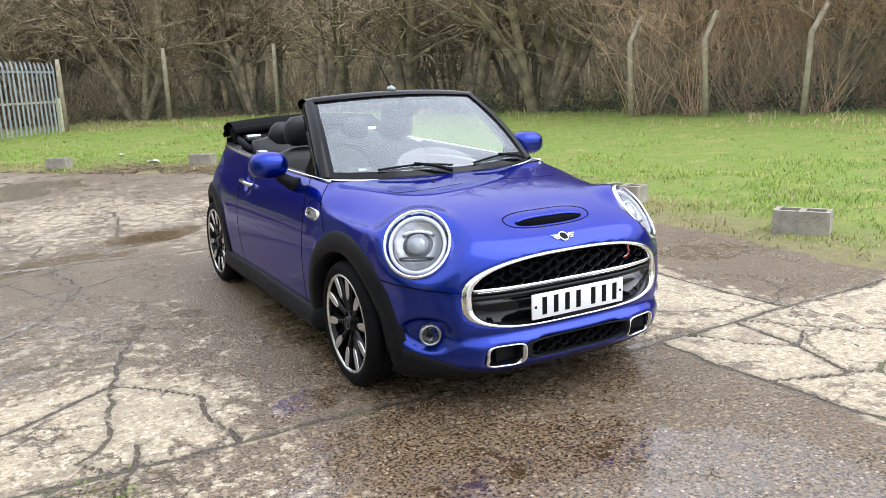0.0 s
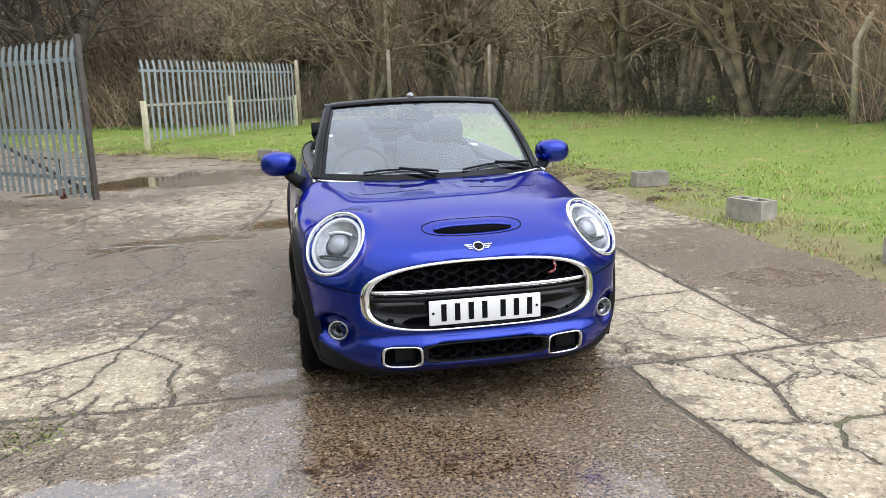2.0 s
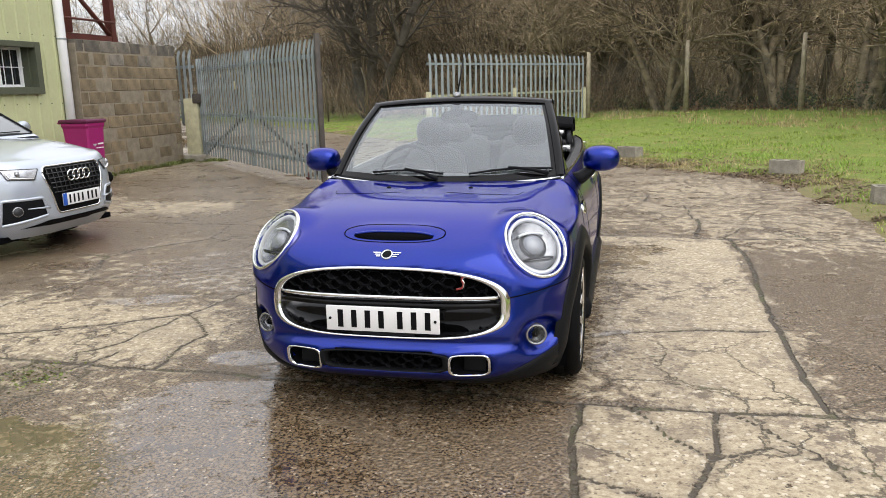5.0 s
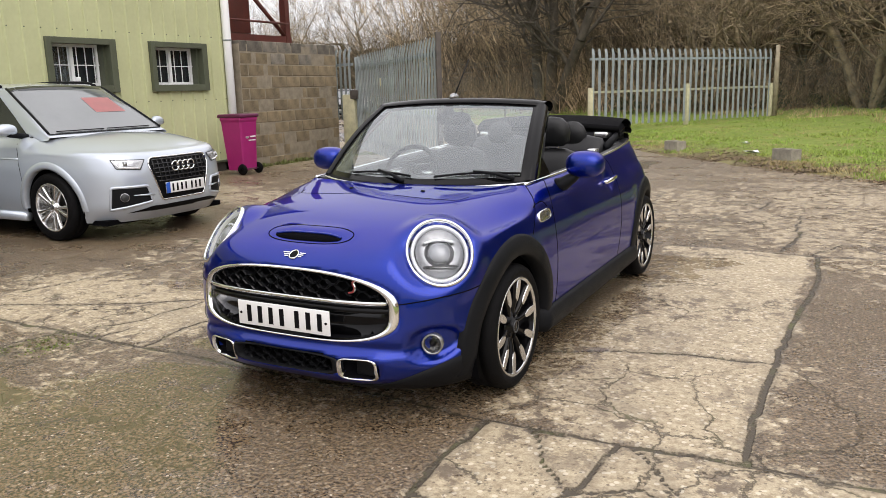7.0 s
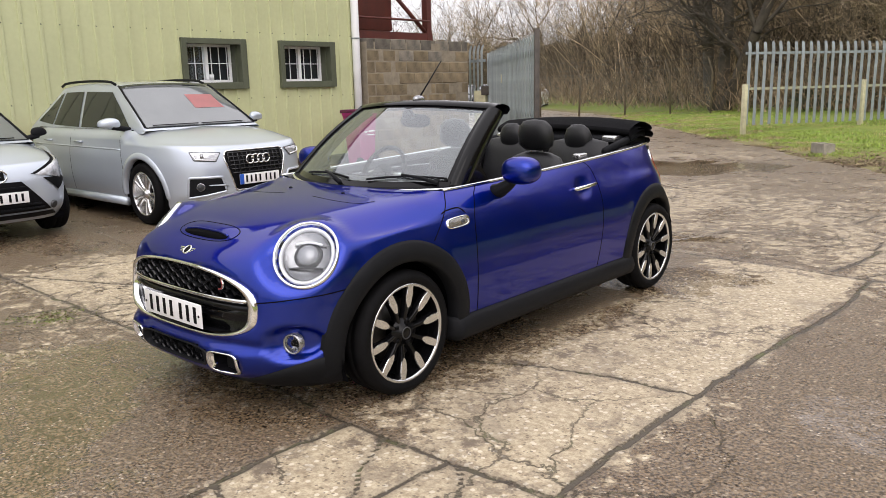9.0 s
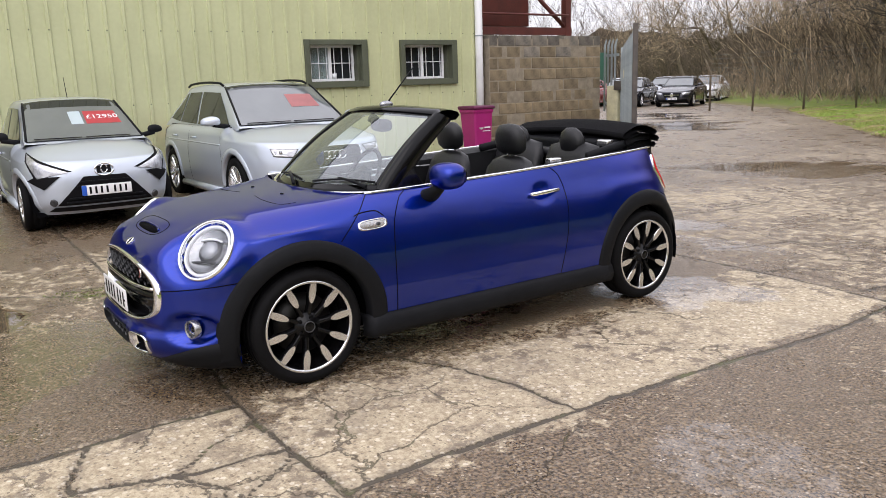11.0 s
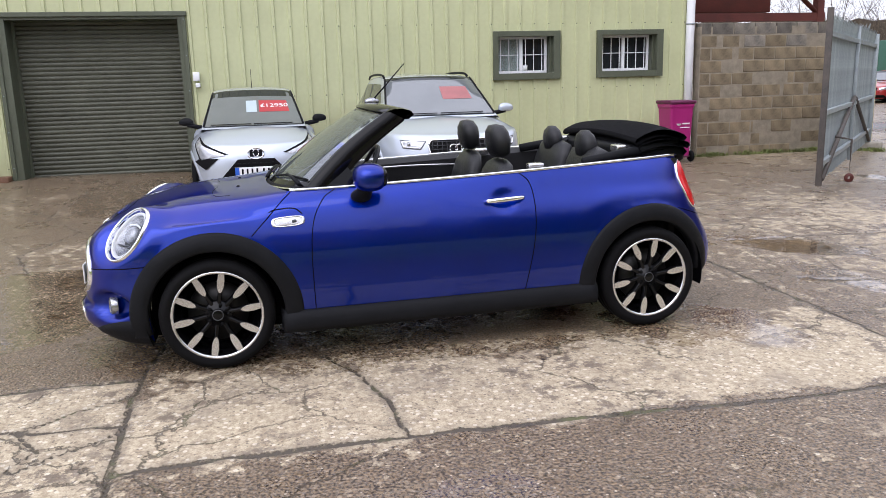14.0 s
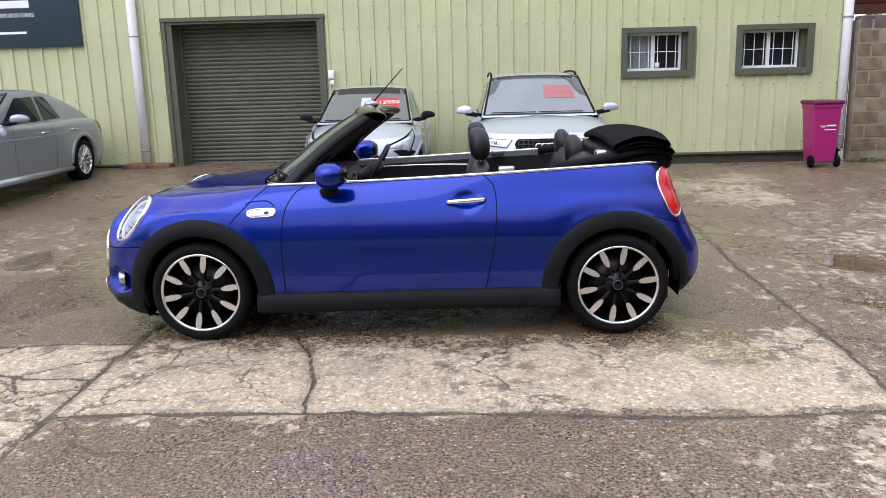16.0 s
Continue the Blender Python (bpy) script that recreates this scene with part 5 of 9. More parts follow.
def alloy_wheel(parent, r, w, at, spokes=10, style="tip", rim_r=None, facing_x=1, steer=0.0):
    """Wheel with its outside towards +x (facing_x 1): tyre, rim barrel, spokes, hub cap, brake disc."""
    m = at @ pose(0, 0, 0, 0, 0, steer + (0 if facing_x > 0 else 180))
    wh = new("wheel")
    wh.parent = parent
    wh.matrix_basis = m
    R = rim_r or r * 0.775
    h = w / 2
    part("tyre", lathe([(R - 0.01, -h + 0.02), (R + 0.006, -h + 0.004), (R + 0.03, -h - 0.002), (r - 0.028, -h), (r - 0.010, -h + 0.012), (r, -h + 0.035), (r, -0.035), (r - 0.006, -0.032), (r - 0.006, -0.024), (r, -0.02), (r, 0.02), (r - 0.006, 0.024), (r - 0.006, 0.032), (r, 0.035), (r, h - 0.035), (r - 0.010, h - 0.012), (r - 0.028, h), (R + 0.03, h + 0.002), (R + 0.006, h - 0.004), (R - 0.01, h - 0.02)], 72), M_RUBBER, wh)
    part("rim", lathe([(R + 0.004, h - 0.010), (R + 0.004, h - 0.004), (R - 0.006, h - 0.004), (R - 0.011, h - 0.012)], 72), M_ALLOY, wh, "bright machined rim edge")
    part("barrel", lathe([(R - 0.011, h - 0.012), (R - 0.02, h - 0.04), (R - 0.03, -h + 0.02), (0.02, -h + 0.02)], 48), M_GLOSSBLACK if style == "tip" else M_ALLOY, wh)
    part("brake_disc", lathe([(0.05, 0.0), (R * 0.68, 0.0), (R * 0.68, -0.02), (0.05, -0.02)], 40), surf("brake_steel", (0.030, 0.029, 0.028), 0.4, 0.7, 0.15) if "brake_steel" not in bpy.data.materials else bpy.data.materials["brake_steel"], wh)
    black = M_GLOSSBLACK if style == "tip" else M_ALLOY
    V, F, V2, F2 = [], [], [], []
    for k in range(spokes):
        a = 2 * math.pi * (k + 0.25) / spokes
        if style == "twin":
            a += (0.11 if k % 2 else -0.11)
        ca, sa = math.cos(a), math.sin(a)

        def at_(rad, off, x):
            return (x, rad * ca - off * sa, rad * sa + off * ca)

        rows = [(0.04, 0.016, h - 0.035), (R * 0.45, 0.012, h - 0.022), (R * 0.7, 0.017, h - 0.014), (R - 0.008, 0.024, h - 0.010)]
        s = len(V)
        for rad, hw, x in rows:
            V.extend([at_(rad, -hw, x - 0.035), at_(rad, -hw * 0.8, x - 0.004), at_(rad, -hw * 0.45, x), at_(rad, hw * 0.45, x), at_(rad, hw * 0.8, x - 0.004), at_(rad, hw, x - 0.035)])
        for i in range(3):
            for j in range(5):
                F.append((s + i * 6 + j, s + i * 6 + j + 1, s + (i + 1) * 6 + j + 1, s + (i + 1) * 6 + j))
        if style == "tip":
            s = len(V2)
            tip = [(R * 0.52, 0.003), (R * 0.56, 0.012), (R * 0.66, 0.019), (R * 0.80, 0.0205), (R - 0.010, 0.0165)]
            for rad, hw in tip:
                x = h - 0.010 - (R - rad) * 0.07 + 0.0022
                V2.extend([at_(rad, -hw, x - 0.004), at_(rad, -hw * 0.9, x), at_(rad, hw * 0.9, x), at_(rad, hw, x - 0.004)])
            for i in range(4):
                for j in range(3):
                    F2.append((s + i * 4 + j, s + i * 4 + j + 1, s + (i + 1) * 4 + j + 1, s + (i + 1) * 4 + j))
            # one mesh a spoke
            part("spoke", mesh_of(V, F, True), black, wh, "gloss black spoke")
            part("spoke_tip", mesh_of(V2, F2, False), M_ALLOY, wh, "bright machined spoke tip")
        else:
            part("spoke", mesh_of(V, F, True), black, wh)
        V, F, V2, F2 = [], [], [], []
    part("hub", lathe([(0.075, h - 0.045), (0.07, h - 0.033), (0.034, h - 0.028), (0.033, h - 0.018), (0.028, h - 0.015), (0.0, h - 0.014)], 32), black, wh)
    part("hub_ring", lathe([(0.030, h - 0.018), (0.030, h - 0.0125), (0.025, h - 0.0125), (0.025, h - 0.016)], 32), M_LAMP_DARK, wh)
    for k in range(5):
        a = 2 * math.pi * k / 5
        part("wheel_bolt", lathe([(0.010, 0), (0.010, 0.008), (0.0, 0.009)], 6), M_RUBBER if style == "tip" else M_ALLOY, wh, at=pose(h - 0.034, 0.055 * math.cos(a), 0.055 * math.sin(a)))
    return wh


M_PROJ = surf("projector_lens", (0.34, 0.35, 0.37), 0.06, 0.3, 0.2, 30, coat=1.0)
# the convertible: x to its left, y to its tail, front axle over y = 0
mini = thing("convertible_car", "blue metallic two-door convertible with its black roof folded down", "car", at=pose(2.222, 3.28, 0))

YA, YBK = 0.25, 2.15
side_w = lambda z: spl(z, 0.14, 0.765, 0.29, 0.800, 0.42, 0.812, 0.55, 0.815, 0.66, 0.806, 0.76, 0.786, 0.82, 0.765, 0.90, 0.70)
nose_y = lambda z: spl(z, 0.14, -0.625, 0.19, -0.705, 0.26, -0.744, 0.36, -0.746, 0.45, -0.738, 0.55, -0.726, 0.64, -0.704, 0.70, -0.679, 0.76, -0.632, 0.82, -0.56)
tail_y = lambda z: spl(z, 0.18, 2.98, 0.24, 3.045, 0.30, 3.078, 0.37, 3.09, 0.48, 3.08, 0.60, 3.025, 0.72, 2.97, 0.84, 2.925, 0.92, 2.87)
hood_z = lambda y: spl(y, -0.705, 0.685, -0.64, 0.752, -0.52, 0.812, -0.36, 0.858, -0.18, 0.888, 0.02, 0.908, 0.20, 0.918, 0.42, 0.925)
belt_z = lambda y: spl(y, 0.4, 0.925, 0.65, 0.929, 1.2, 0.946, 1.72, 0.966, 2.3, 0.990, 2.8, 1.007)
belt_x = lambda y: spl(y, 0.4, 0.665, 0.7, 0.672, 1.2, 0.690, 1.72, 0.694, 2.2, 0.676, 2.55, 0.635, 2.8, 0.575)


def super_r(phi, n):
    return (abs(math.cos(phi)) ** n + abs(math.sin(phi)) ** n) ** (-1 / n)


ARCH_R, ARCH_Z = 0.375, 0.295
LEV = (0.0, 0.14, 0.28, 0.42, 0.56, 0.70, 0.85, 1.0)


def mini_column(kind, q):
    """Key points from the lower edge up over the shoulder to the scuttle, belt or rear deck."""
    if kind == "front":
        phi = radians(q)
        zs_ = 0.70 + 0.105 * math.sin(phi) ** 1.6
    elif kind == "side":
        zs_ = 0.805 + 0.05 * smooth01(0.3, 2.2, q)
    else:
        phi = radians(q)
        zs_ = 0.855

    def at_level(z):
        W = float(side_w(z))
        if kind == "front":
            r = super_r(phi, 3.4 + 0.2 * float(smooth01(0.45, 0.70, z)))
            return np.array([W * r * math.sin(phi), YA - (YA - float(nose_y(z))) * r * math.cos(phi), z])
        if kind == "side":
            flare = 0.008 * (math.exp(-((q - 0.0) / 0.42) ** 2) + math.exp(-((q - 2.5) / 0.42) ** 2)) * math.exp(-((z - 0.55) / 0.2) ** 2)
            return np.array([W + flare, q, z])
        r = super_r(phi, 3.8)
        return np.array([W * r * math.sin(phi), YBK + (float(tail_y(z)) - YBK) * r * math.cos(phi), z])

    probe = at_level(0.5)
    y5, x5 = probe[1], probe[0]
    low = 0.175 if kind != "rear" else 0.22
    if kind == "front":
        low = 0.165
    if x5 > 0.5:
        for yc in (0.0, 2.495):
            if abs(y5 - yc) < ARCH_R:
                low = ARCH_Z + math.sqrt(ARCH_R ** 2 - (y5 - yc) ** 2)
    keys = [at_level(low + (zs_ - low) * f) for f in LEV]
    S = keys[-1]
    low_keys, keys = keys, []

    def bonnet_keys():
        u = math.sin(phi) if kind == "front" else 1.0
        xk = 0.665 * (q / 90 if kind == "front" else 1.0)
        K = np.array([xk, 0.30 + 0.115 * (xk / 0.665) ** 2.2, 0.925])
        if kind == "side":
            K[1] = max(K[1], q)
        out = []
        for f, lift in ((0.13, 0.0), (0.32, 0.004), (0.60, 0.0)):
            p = S + (K - S) * f
            x_in = 0.40 + 0.22 * float(smooth01(-0.15, 0.4, p[1]))
            lift -= 0.13 * max(0.0, (p[0] - x_in) / (0.80 - x_in)) ** 2.0
            crown = -0.022 * (p[0] / 0.6) ** 2 * (1 - smooth01(-0.1, 0.4, p[1]))
            p[2] = float(hood_z(p[1])) + crown + lift * u - 0.02 * (1 - u) * (f < 0.2)
            out.append(p)
        return out + [K]

    def shoulder_keys(K):
        # rounds over from the flank's own slope to the flat of the waist
        rise = K[2] - S[2]
        C = np.array([max(K[0] + 0.012, S[0] - 0.34 * rise) if K[0] < S[0] - 0.02 else S[0], S[1] + (K[1] - S[1]) * 0.35, S[2] + 0.82 * rise])
        return [S * (1 - f) ** 2 + C * (2 * f * (1 - f)) + K * f * f for f in (0.25, 0.5, 0.75)] + [K]

    if kind == "front":
        keys = bonnet_keys()
    elif kind == "side":
        mixw = float(smooth01(0.26, 0.62, q))
        a_, b_ = bonnet_keys(), shoulder_keys(np.array([float(belt_x(max(q, 0.4))), q, float(belt_z(max(q, 0.4)))]))
        keys = [p * (1 - mixw) + r_ * mixw for p, r_ in zip(a_, b_)]
    else:
        if q >= 42:
            yk = YBK + (2.775 - YBK) * ((90 - q) / 48) ** 0.85
            K = np.array([float(belt_x(yk)), yk, float(belt_z(yk))])
        else:
            K = np.array([0.578 * q / 42, 2.775 + 0.05 * (1 - q / 42), 1.005])
        keys = shoulder_keys(K)
    keys = low_keys + keys
    return np.array(keys)


half = [mini_column("front", q) for q in np.linspace(0, 90, 66)]
half += [mini_column("side", q) for q in np.linspace(YA, YBK, 96)[1:-1]]
half += [mini_column("rear", q) for q in np.linspace(90, 0, 40)]
for c in half[:1] + half[-1:]:
    c[:, 0] = 0.0
BODY = mirrored(resample(half, 72))
# fair the panels: even out the curve of every rib and waterline above the sills
fair = smooth01(14, 30, np.arange(72))[None, :, None] * smooth01(71, 66, np.arange(72))[None, :, None]
for _ in range(14):
    S_ = BODY.copy()
    S_[:, 1:-1] = 0.25 * BODY[:, :-2] + 0.5 * BODY[:, 1:-1] + 0.25 * BODY[:, 2:]
    S_[1:-1] = 0.25 * S_[:-2] + 0.5 * S_[1:-1] + 0.25 * S_[2:]
    BODY = BODY + (S_ - BODY) * fair
for s in (-1, 1):
    # the wings flatten out round the headlamps
    HLC, HLN = np.array([s * 0.617, -0.430, 0.737]), np.array([s * 0.45, -0.67, 0.59])
    HLN /= np.linalg.norm(HLN)
    ha = np.cross(HLN, (0, 0, 1.0))
    ha /= np.linalg.norm(ha)
    hb = np.cross(ha, HLN)
    rel = BODY - HLC
    dd = rel @ HLN
    msk = smooth01(1.55, 0.95, np.hypot(rel @ ha / 0.146, rel @ hb / 0.160)) * (np.abs(dd) < 0.16)
    BODY = BODY - (0.85 * msk * dd)[..., None] * HLN
# raised rim of the lower intake, swage beneath the belt
shell = Shell(BODY)
P = BODY.reshape(-1, 3).copy()
front_ = P[:, 1] < -0.2


def push(inside, depth, d):
    """Presses the places inside a shape inwards (or out) along d."""
    global P
    P = P + (inside * depth)[:, None] * np.asarray(d, float)[None, :]


def soft_in(v, w=0.05):
    return smooth01(1 + w, 1 - w, v)


sup = lambda u, v, n: (np.abs(u) ** n + np.abs(v) ** n) ** (1 / n)
lip = soft_in(sup(P[:, 0] / 0.53, (P[:, 2] - 0.268) / 0.085, 5), 0.16) * front_
push(lip, 0.022, (0, -1, 0))
chin = soft_in(sup(P[:, 0] / 0.60, (P[:, 2] - 0.352) / 0.022, 4), 0.5) * front_
push(chin, 0.016, (0, 1, 0))
RIM = P.reshape(BODY.shape).copy()
rim_shell = Shell(RIM)
GC, GHX, GUP, GLOW = 0.515, 0.514, 0.153, 0.123


def grille_at(x, z):
    """Below 1 inside the grille's opening: rounder above, squarer below."""
    return np.where(z > GC, sup(x / GHX, (z - GC) / GUP, 2.7), sup(x / GHX, (z - GC) / GLOW, 3.6))


grille_in = soft_in(grille_at(P[:, 0], P[:, 2]), 0.03) * front_
push(grille_in, 0.055, (0, 1, 0))
low_in = soft_in(sup(P[:, 0] / 0.275, (P[:, 2] - 0.282) / 0.038, 5), 0.05) * front_
push(low_in, 0.07, (0, 1, 0))
for s in (-1, 1):
    duct = soft_in(sup((P[:, 0] - s * 0.372) / 0.076, (P[:, 2] - 0.270) / 0.042, 4), 0.08) * front_
    push(duct, 0.075, (0, 1, 0))
    fogr = soft_in(np.hypot((P[:, 0] - s * 0.648) / 0.076, (P[:, 2] - 0.366) / 0.072), 0.25) * front_
    push(fogr, 0.056, (-s * 0.3, 0.95, 0))
    HLC, HLN = np.array([s * 0.617, -0.430, 0.737]), np.array([s * 0.45, -0.67, 0.59])
    HLN /= np.linalg.norm(HLN)
    ha = np.cross(HLN, (0, 0, 1.0))
    ha /= np.linalg.norm(ha)
    hb = np.cross(ha, HLN)
    rel = P - HLC
    eye_in = soft_in(np.hypot(rel @ ha / 0.125, rel @ hb / 0.140), 0.05) * (np.abs(rel @ HLN) < 0.12)
    push(eye_in, 0.045, -HLN)
hump = np.exp(-(P[:, 0] / 0.195) ** 4) * np.exp(-((P[:, 1] + 0.500) / 0.040) ** 2) * (P[:, 2] > 0.74)
push(hump, 0.013, (0, -0.3, 0.95))
dip = np.exp(-(P[:, 0] / 0.188) ** 4) * np.exp(-((P[:, 1] + 0.560) / 0.022) ** 2) * (P[:, 2] > 0.74)
push(dip, 0.008, (0, 0.3, -0.95))
for s in (-1, 1):
    cup_ = soft_in(np.hypot((P[:, 1] - 1.605) / 0.062, (P[:, 2] - 0.815) / 0.050), 0.6) * (P[:, 0] * s > 0.5)
    push(cup_, 0.014, (-s, 0, 0))
nu, nv = BODY.shape[:2]
body_me = grid_mesh(P.reshape(BODY.shape))
for m_ in (M_BLUE, M_VOID, M_TRIM):
    body_me.materials.append(m_)
cen = np.array([f.center[:] for f in body_me.polygons])
dark = ((grille_at(cen[:, 0], cen[:, 2]) < 1.01) & (cen[:, 1] < -0.2)) | ((sup(cen[:, 0] / 0.290, (cen[:, 2] - 0.282) / 0.046, 5) < 1.0) & (cen[:, 1] < -0.2))
for s in (-1, 1):
    dark |= (sup((cen[:, 0] - s * 0.372) / 0.085, (cen[:, 2] - 0.270) / 0.050, 4) < 1.0) & (cen[:, 1] < -0.2)
    HLC = np.array([s * 0.617, -0.430, 0.737])
    HLN = np.array([s * 0.45, -0.67, 0.59])
    HLN /= np.linalg.norm(HLN)
    ha = np.cross(HLN, (0, 0, 1.0))
    ha /= np.linalg.norm(ha)
    hb = np.cross(ha, HLN)
    rel = cen - HLC
    dark |= (np.hypot(rel @ ha / 0.125, rel @ hb / 0.140) < 1.0) & (np.abs(rel @ HLN) < 0.14)
black_low = ((cen[:, 2] < 0.185 + 0.11 * smooth01(0.45, 0.8, np.abs(cen[:, 0])) * (cen[:, 1] < 0)) & (cen[:, 1] < 2.6)) | ((cen[:, 2] < 0.275 + 0.09 * smooth01(0.5, 0.8, np.abs(cen[:, 0]))) & (cen[:, 1] > 2.6))
idx = np.where(dark, 1, np.where(black_low, 2, 0))
body_me.polygons.foreach_set("material_index", idx.astype(np.int32))
body = part("body", body_me, None, mini, "blue metallic painted bodywork")
LEFT, RIGHT = (-1, 0, 0), (1, 0, 0)

for s in (1, -1):
    inw = (-s, 0, 0)
    sd = lambda pts: [(s * 0.8, y, z) for y, z in pts]
    seam(shell, sd([(0.66, 0.925), (0.595, 0.885), (0.535, 0.78), (0.512, 0.60), (0.516, 0.285)]), inw, name="door_gap", parent=body)
    seam(shell, sd([(1.705, 0.964), (1.765, 0.905), (1.782, 0.78), (1.766, 0.575), (1.712, 0.30)]), inw, name="door_gap", parent=body)
    seam(shell, sd([(0.425, 0.923), (0.36, 0.87), (0.27, 0.78), (0.205, 0.715)]), inw, name="bonnet_gap", parent=body)
    seam(shell, [(s * 0.52, -0.75, 0.545), (s * 0.62, -0.6, 0.560), (s * 0.74, -0.45, 0.578), (s * 0.83, -0.25, 0.595)], (-s * 0.5, 0.87, 0), name="bumper_gap", parent=body)
    seam(shell, sd([(2.70, 0.705), (2.82, 0.665), (2.95, 0.62)]), inw, name="bumper_gap", parent=body)
    # wheel arch flare: swept band round the opening
    for yc in (0.0, 2.495):
        G = []
        a0, a1 = (-14 if yc < 1 else 2, 194)
        for ang in np.linspace(a0, a1, 60):
            ca, sa = math.cos(radians(ang)), math.sin(radians(ang))
            col = []
            for rad, out in ((0.352, -0.06), (0.352, 0.006), (0.362, 0.016), (0.40, 0.015), (0.438, 0.010), (0.452, 0.002), (0.455, -0.02)):
                yy, zz = yc + rad * ca, ARCH_Z + rad * sa
                rr_ = max(rad, 0.392)
                ref, nn = shell.hit((s * 0.8, yc + rr_ * ca, max(ARCH_Z + rr_ * sa, 0.20)), inw)
                bx = min(0.826, abs(ref.x))
                col.append((s * (bx + out), yy, zz))
            G.append(col)
        part("arch_trim", grid_mesh(np.array(G)), M_TRIM, mini, "matt black plastic wheel-arch trim")
        V = grid_mesh(np.array([[(u, 0.372 * math.cos(t), 0.372 * math.sin(t)) for u in (-0.26, -0.005)] for t in np.linspace(-0.2, math.pi + 0.4, 48)]))
        part("wheel_well", V, M_VOID, mini, at=pose(s * 0.76, yc, ARCH_Z, 0, 0, 0 if s > 0 else 180))
        part("well_back", boxes([(-0.27, -0.26, -0.37, 0.37, -0.16, 0.37)]), M_VOID, mini, at=pose(s * 0.76, yc, ARCH_Z, 0, 0, 0 if s > 0 else 180))
    # sill
    prof = [(0.77, 0.17), (0.815, 0.172), (0.832, 0.20), (0.835, 0.235), (0.822, 0.272), (0.806, 0.292), (0.78, 0.295)]
    G = [[(s * (x - ins), y, z + 0.012 * (y / 2.1)) for x, z in prof] for y, ins in [(0.33, 0.09), (0.345, 0.0)] + [(q, 0.0) for q in np.linspace(0.40, 2.10, 24)] + [(2.15, 0.0), (2.165, 0.09)]]
    part("side_skirt", grid_mesh(np.array(G)), M_TRIM, mini, "matt black plastic sill")
    # lower black corner of the bumper
    G = []
    for q in np.linspace(22, 55.5, 26):
        phi = radians(q)
        k_ = float(smooth01(24, 54, q))
        col = []
        for z, o in ((0.140, -0.04), (0.140, 0.0), (0.160, 0.007), (0.172 + 0.06 * k_, 0.007), (0.178 + 0.115 * k_, 0.003), (0.180 + 0.117 * k_, -0.01)):
            r = super_r(phi, 3.4 + 0.2 * float(smooth01(0.45, 0.70, z)))
            W, F_ = float(side_w(z)) + o, float(nose_y(z)) - o
            col.append((s * W * r * math.sin(phi), YA - (YA - F_) * r * math.cos(phi), z))
        G.append(col)
    part("bumper_corner", grid_mesh(np.array(G)), M_TRIM, mini, "matt black bumper corner")
    # belt chrome
    ys_ = np.linspace(0.42, 2.74, 50)
    part("belt_trim", tube([(s * (float(belt_x(y)) + 0.002), y, float(belt_z(y)) + 0.003) for y in ys_], 0.0085, 8, squash=(0.9, 1.1)), M_CHROME, mini, "bright chrome waist strip")
    # door handle
    hp, hn = shell.hit((s * 0.8, 1.605, 0.822), inw)
    hx = abs(hp.x)
    part("door_handle", tube([(s * (hx + 0.004), 1.485, 0.818), (s * (hx + 0.030), 1.50, 0.820), (s * (hx + 0.034), 1.605, 0.825), (s * (hx + 0.030), 1.705, 0.830), (s * (hx + 0.004), 1.722, 0.831)], [0.007, 0.011, 0.012, 0.011, 0.007], 10, squash=(0.8, 1.15)), M_CHROME, mini, "chrome door handle")
    # side scuttle badge
    part("side_badge", shell.disc((s * 0.78, 0.398, 0.781), (0, 0.088, 0.004), (0, 0, 0.026), inw, [(1.0, -0.002), (1.0, 0.009), (0.86, 0.012), (0.80, 0.008)], 3.5), M_CHROME, mini, "chrome side badge")
    part("badge_inlay", shell.disc((s * 0.78, 0.398, 0.781), (0, 0.074, 0.003), (0, 0, 0.019), inw, [(1.0, 0.0085), (0.5, 0.0095), (0.0, 0.0095)], 3.5), M_ALLOY, mini)
    part("badge_mark", shell.disc((s * 0.78, 0.43, 0.781), (0, 0.013, 0.001), (0, 0, 0.008), inw, [(1.0, 0.0095), (1.0, 0.0112), (0.0, 0.0112)], 3), M_LAMP_DARK, mini)
    seam(shell, sd([(0.30, 0.83), (0.34, 0.842), (0.43, 0.845), (0.475, 0.815)]), inw, width=0.006, n=24, name="vent_groove", parent=body)
    # mirrors
    mir = new("door_mirror")
    mir.parent = mini
    part("mirror_cap", blob(s * 0.858, 0.832, 1.000, 0.106, 0.088, 0.073, 2.5, 36, 22), M_BLUE, mir, "blue mirror cap")
    part("mirror_glass", blob(s * 0.856, 0.893, 1.000, 0.084, 0.030, 0.052, 2.8, 28, 14), M_GLOSSBLACK, mir)
    part("mirror_arm", tube([(s * 0.700, 0.80, 0.878), (s * 0.745, 0.80, 0.892), (s * 0.790, 0.815, 0.925), (s * 0.815, 0.83, 0.962)], [0.050, 0.046, 0.036, 0.036], 14, squash=(1.25, 0.85)), M_TRIM, mir, "black mirror arm")
    # headlamp
    HLC, HLN = Vector((s * 0.617, -0.430, 0.737)), Vector((s * 0.45, -0.67, 0.59)).normalized()
    ha = HLN.cross(Vector((0, 0, 1))).normalized()
    hb = ha.cross(HLN)
    lamp = new("headlamp")
    lamp.parent = mini
    A, B = ha * 0.148, hb * 0.166
    part("bezel", shell.disc(HLC, A, B, -HLN, [(1.0, -0.004), (1.0, 0.008), (0.975, 0.014), (0.935, 0.014), (0.912, 0.008), (0.90, -0.03)], 2.0, 72), M_CHROME, lamp, "chrome headlamp ring")
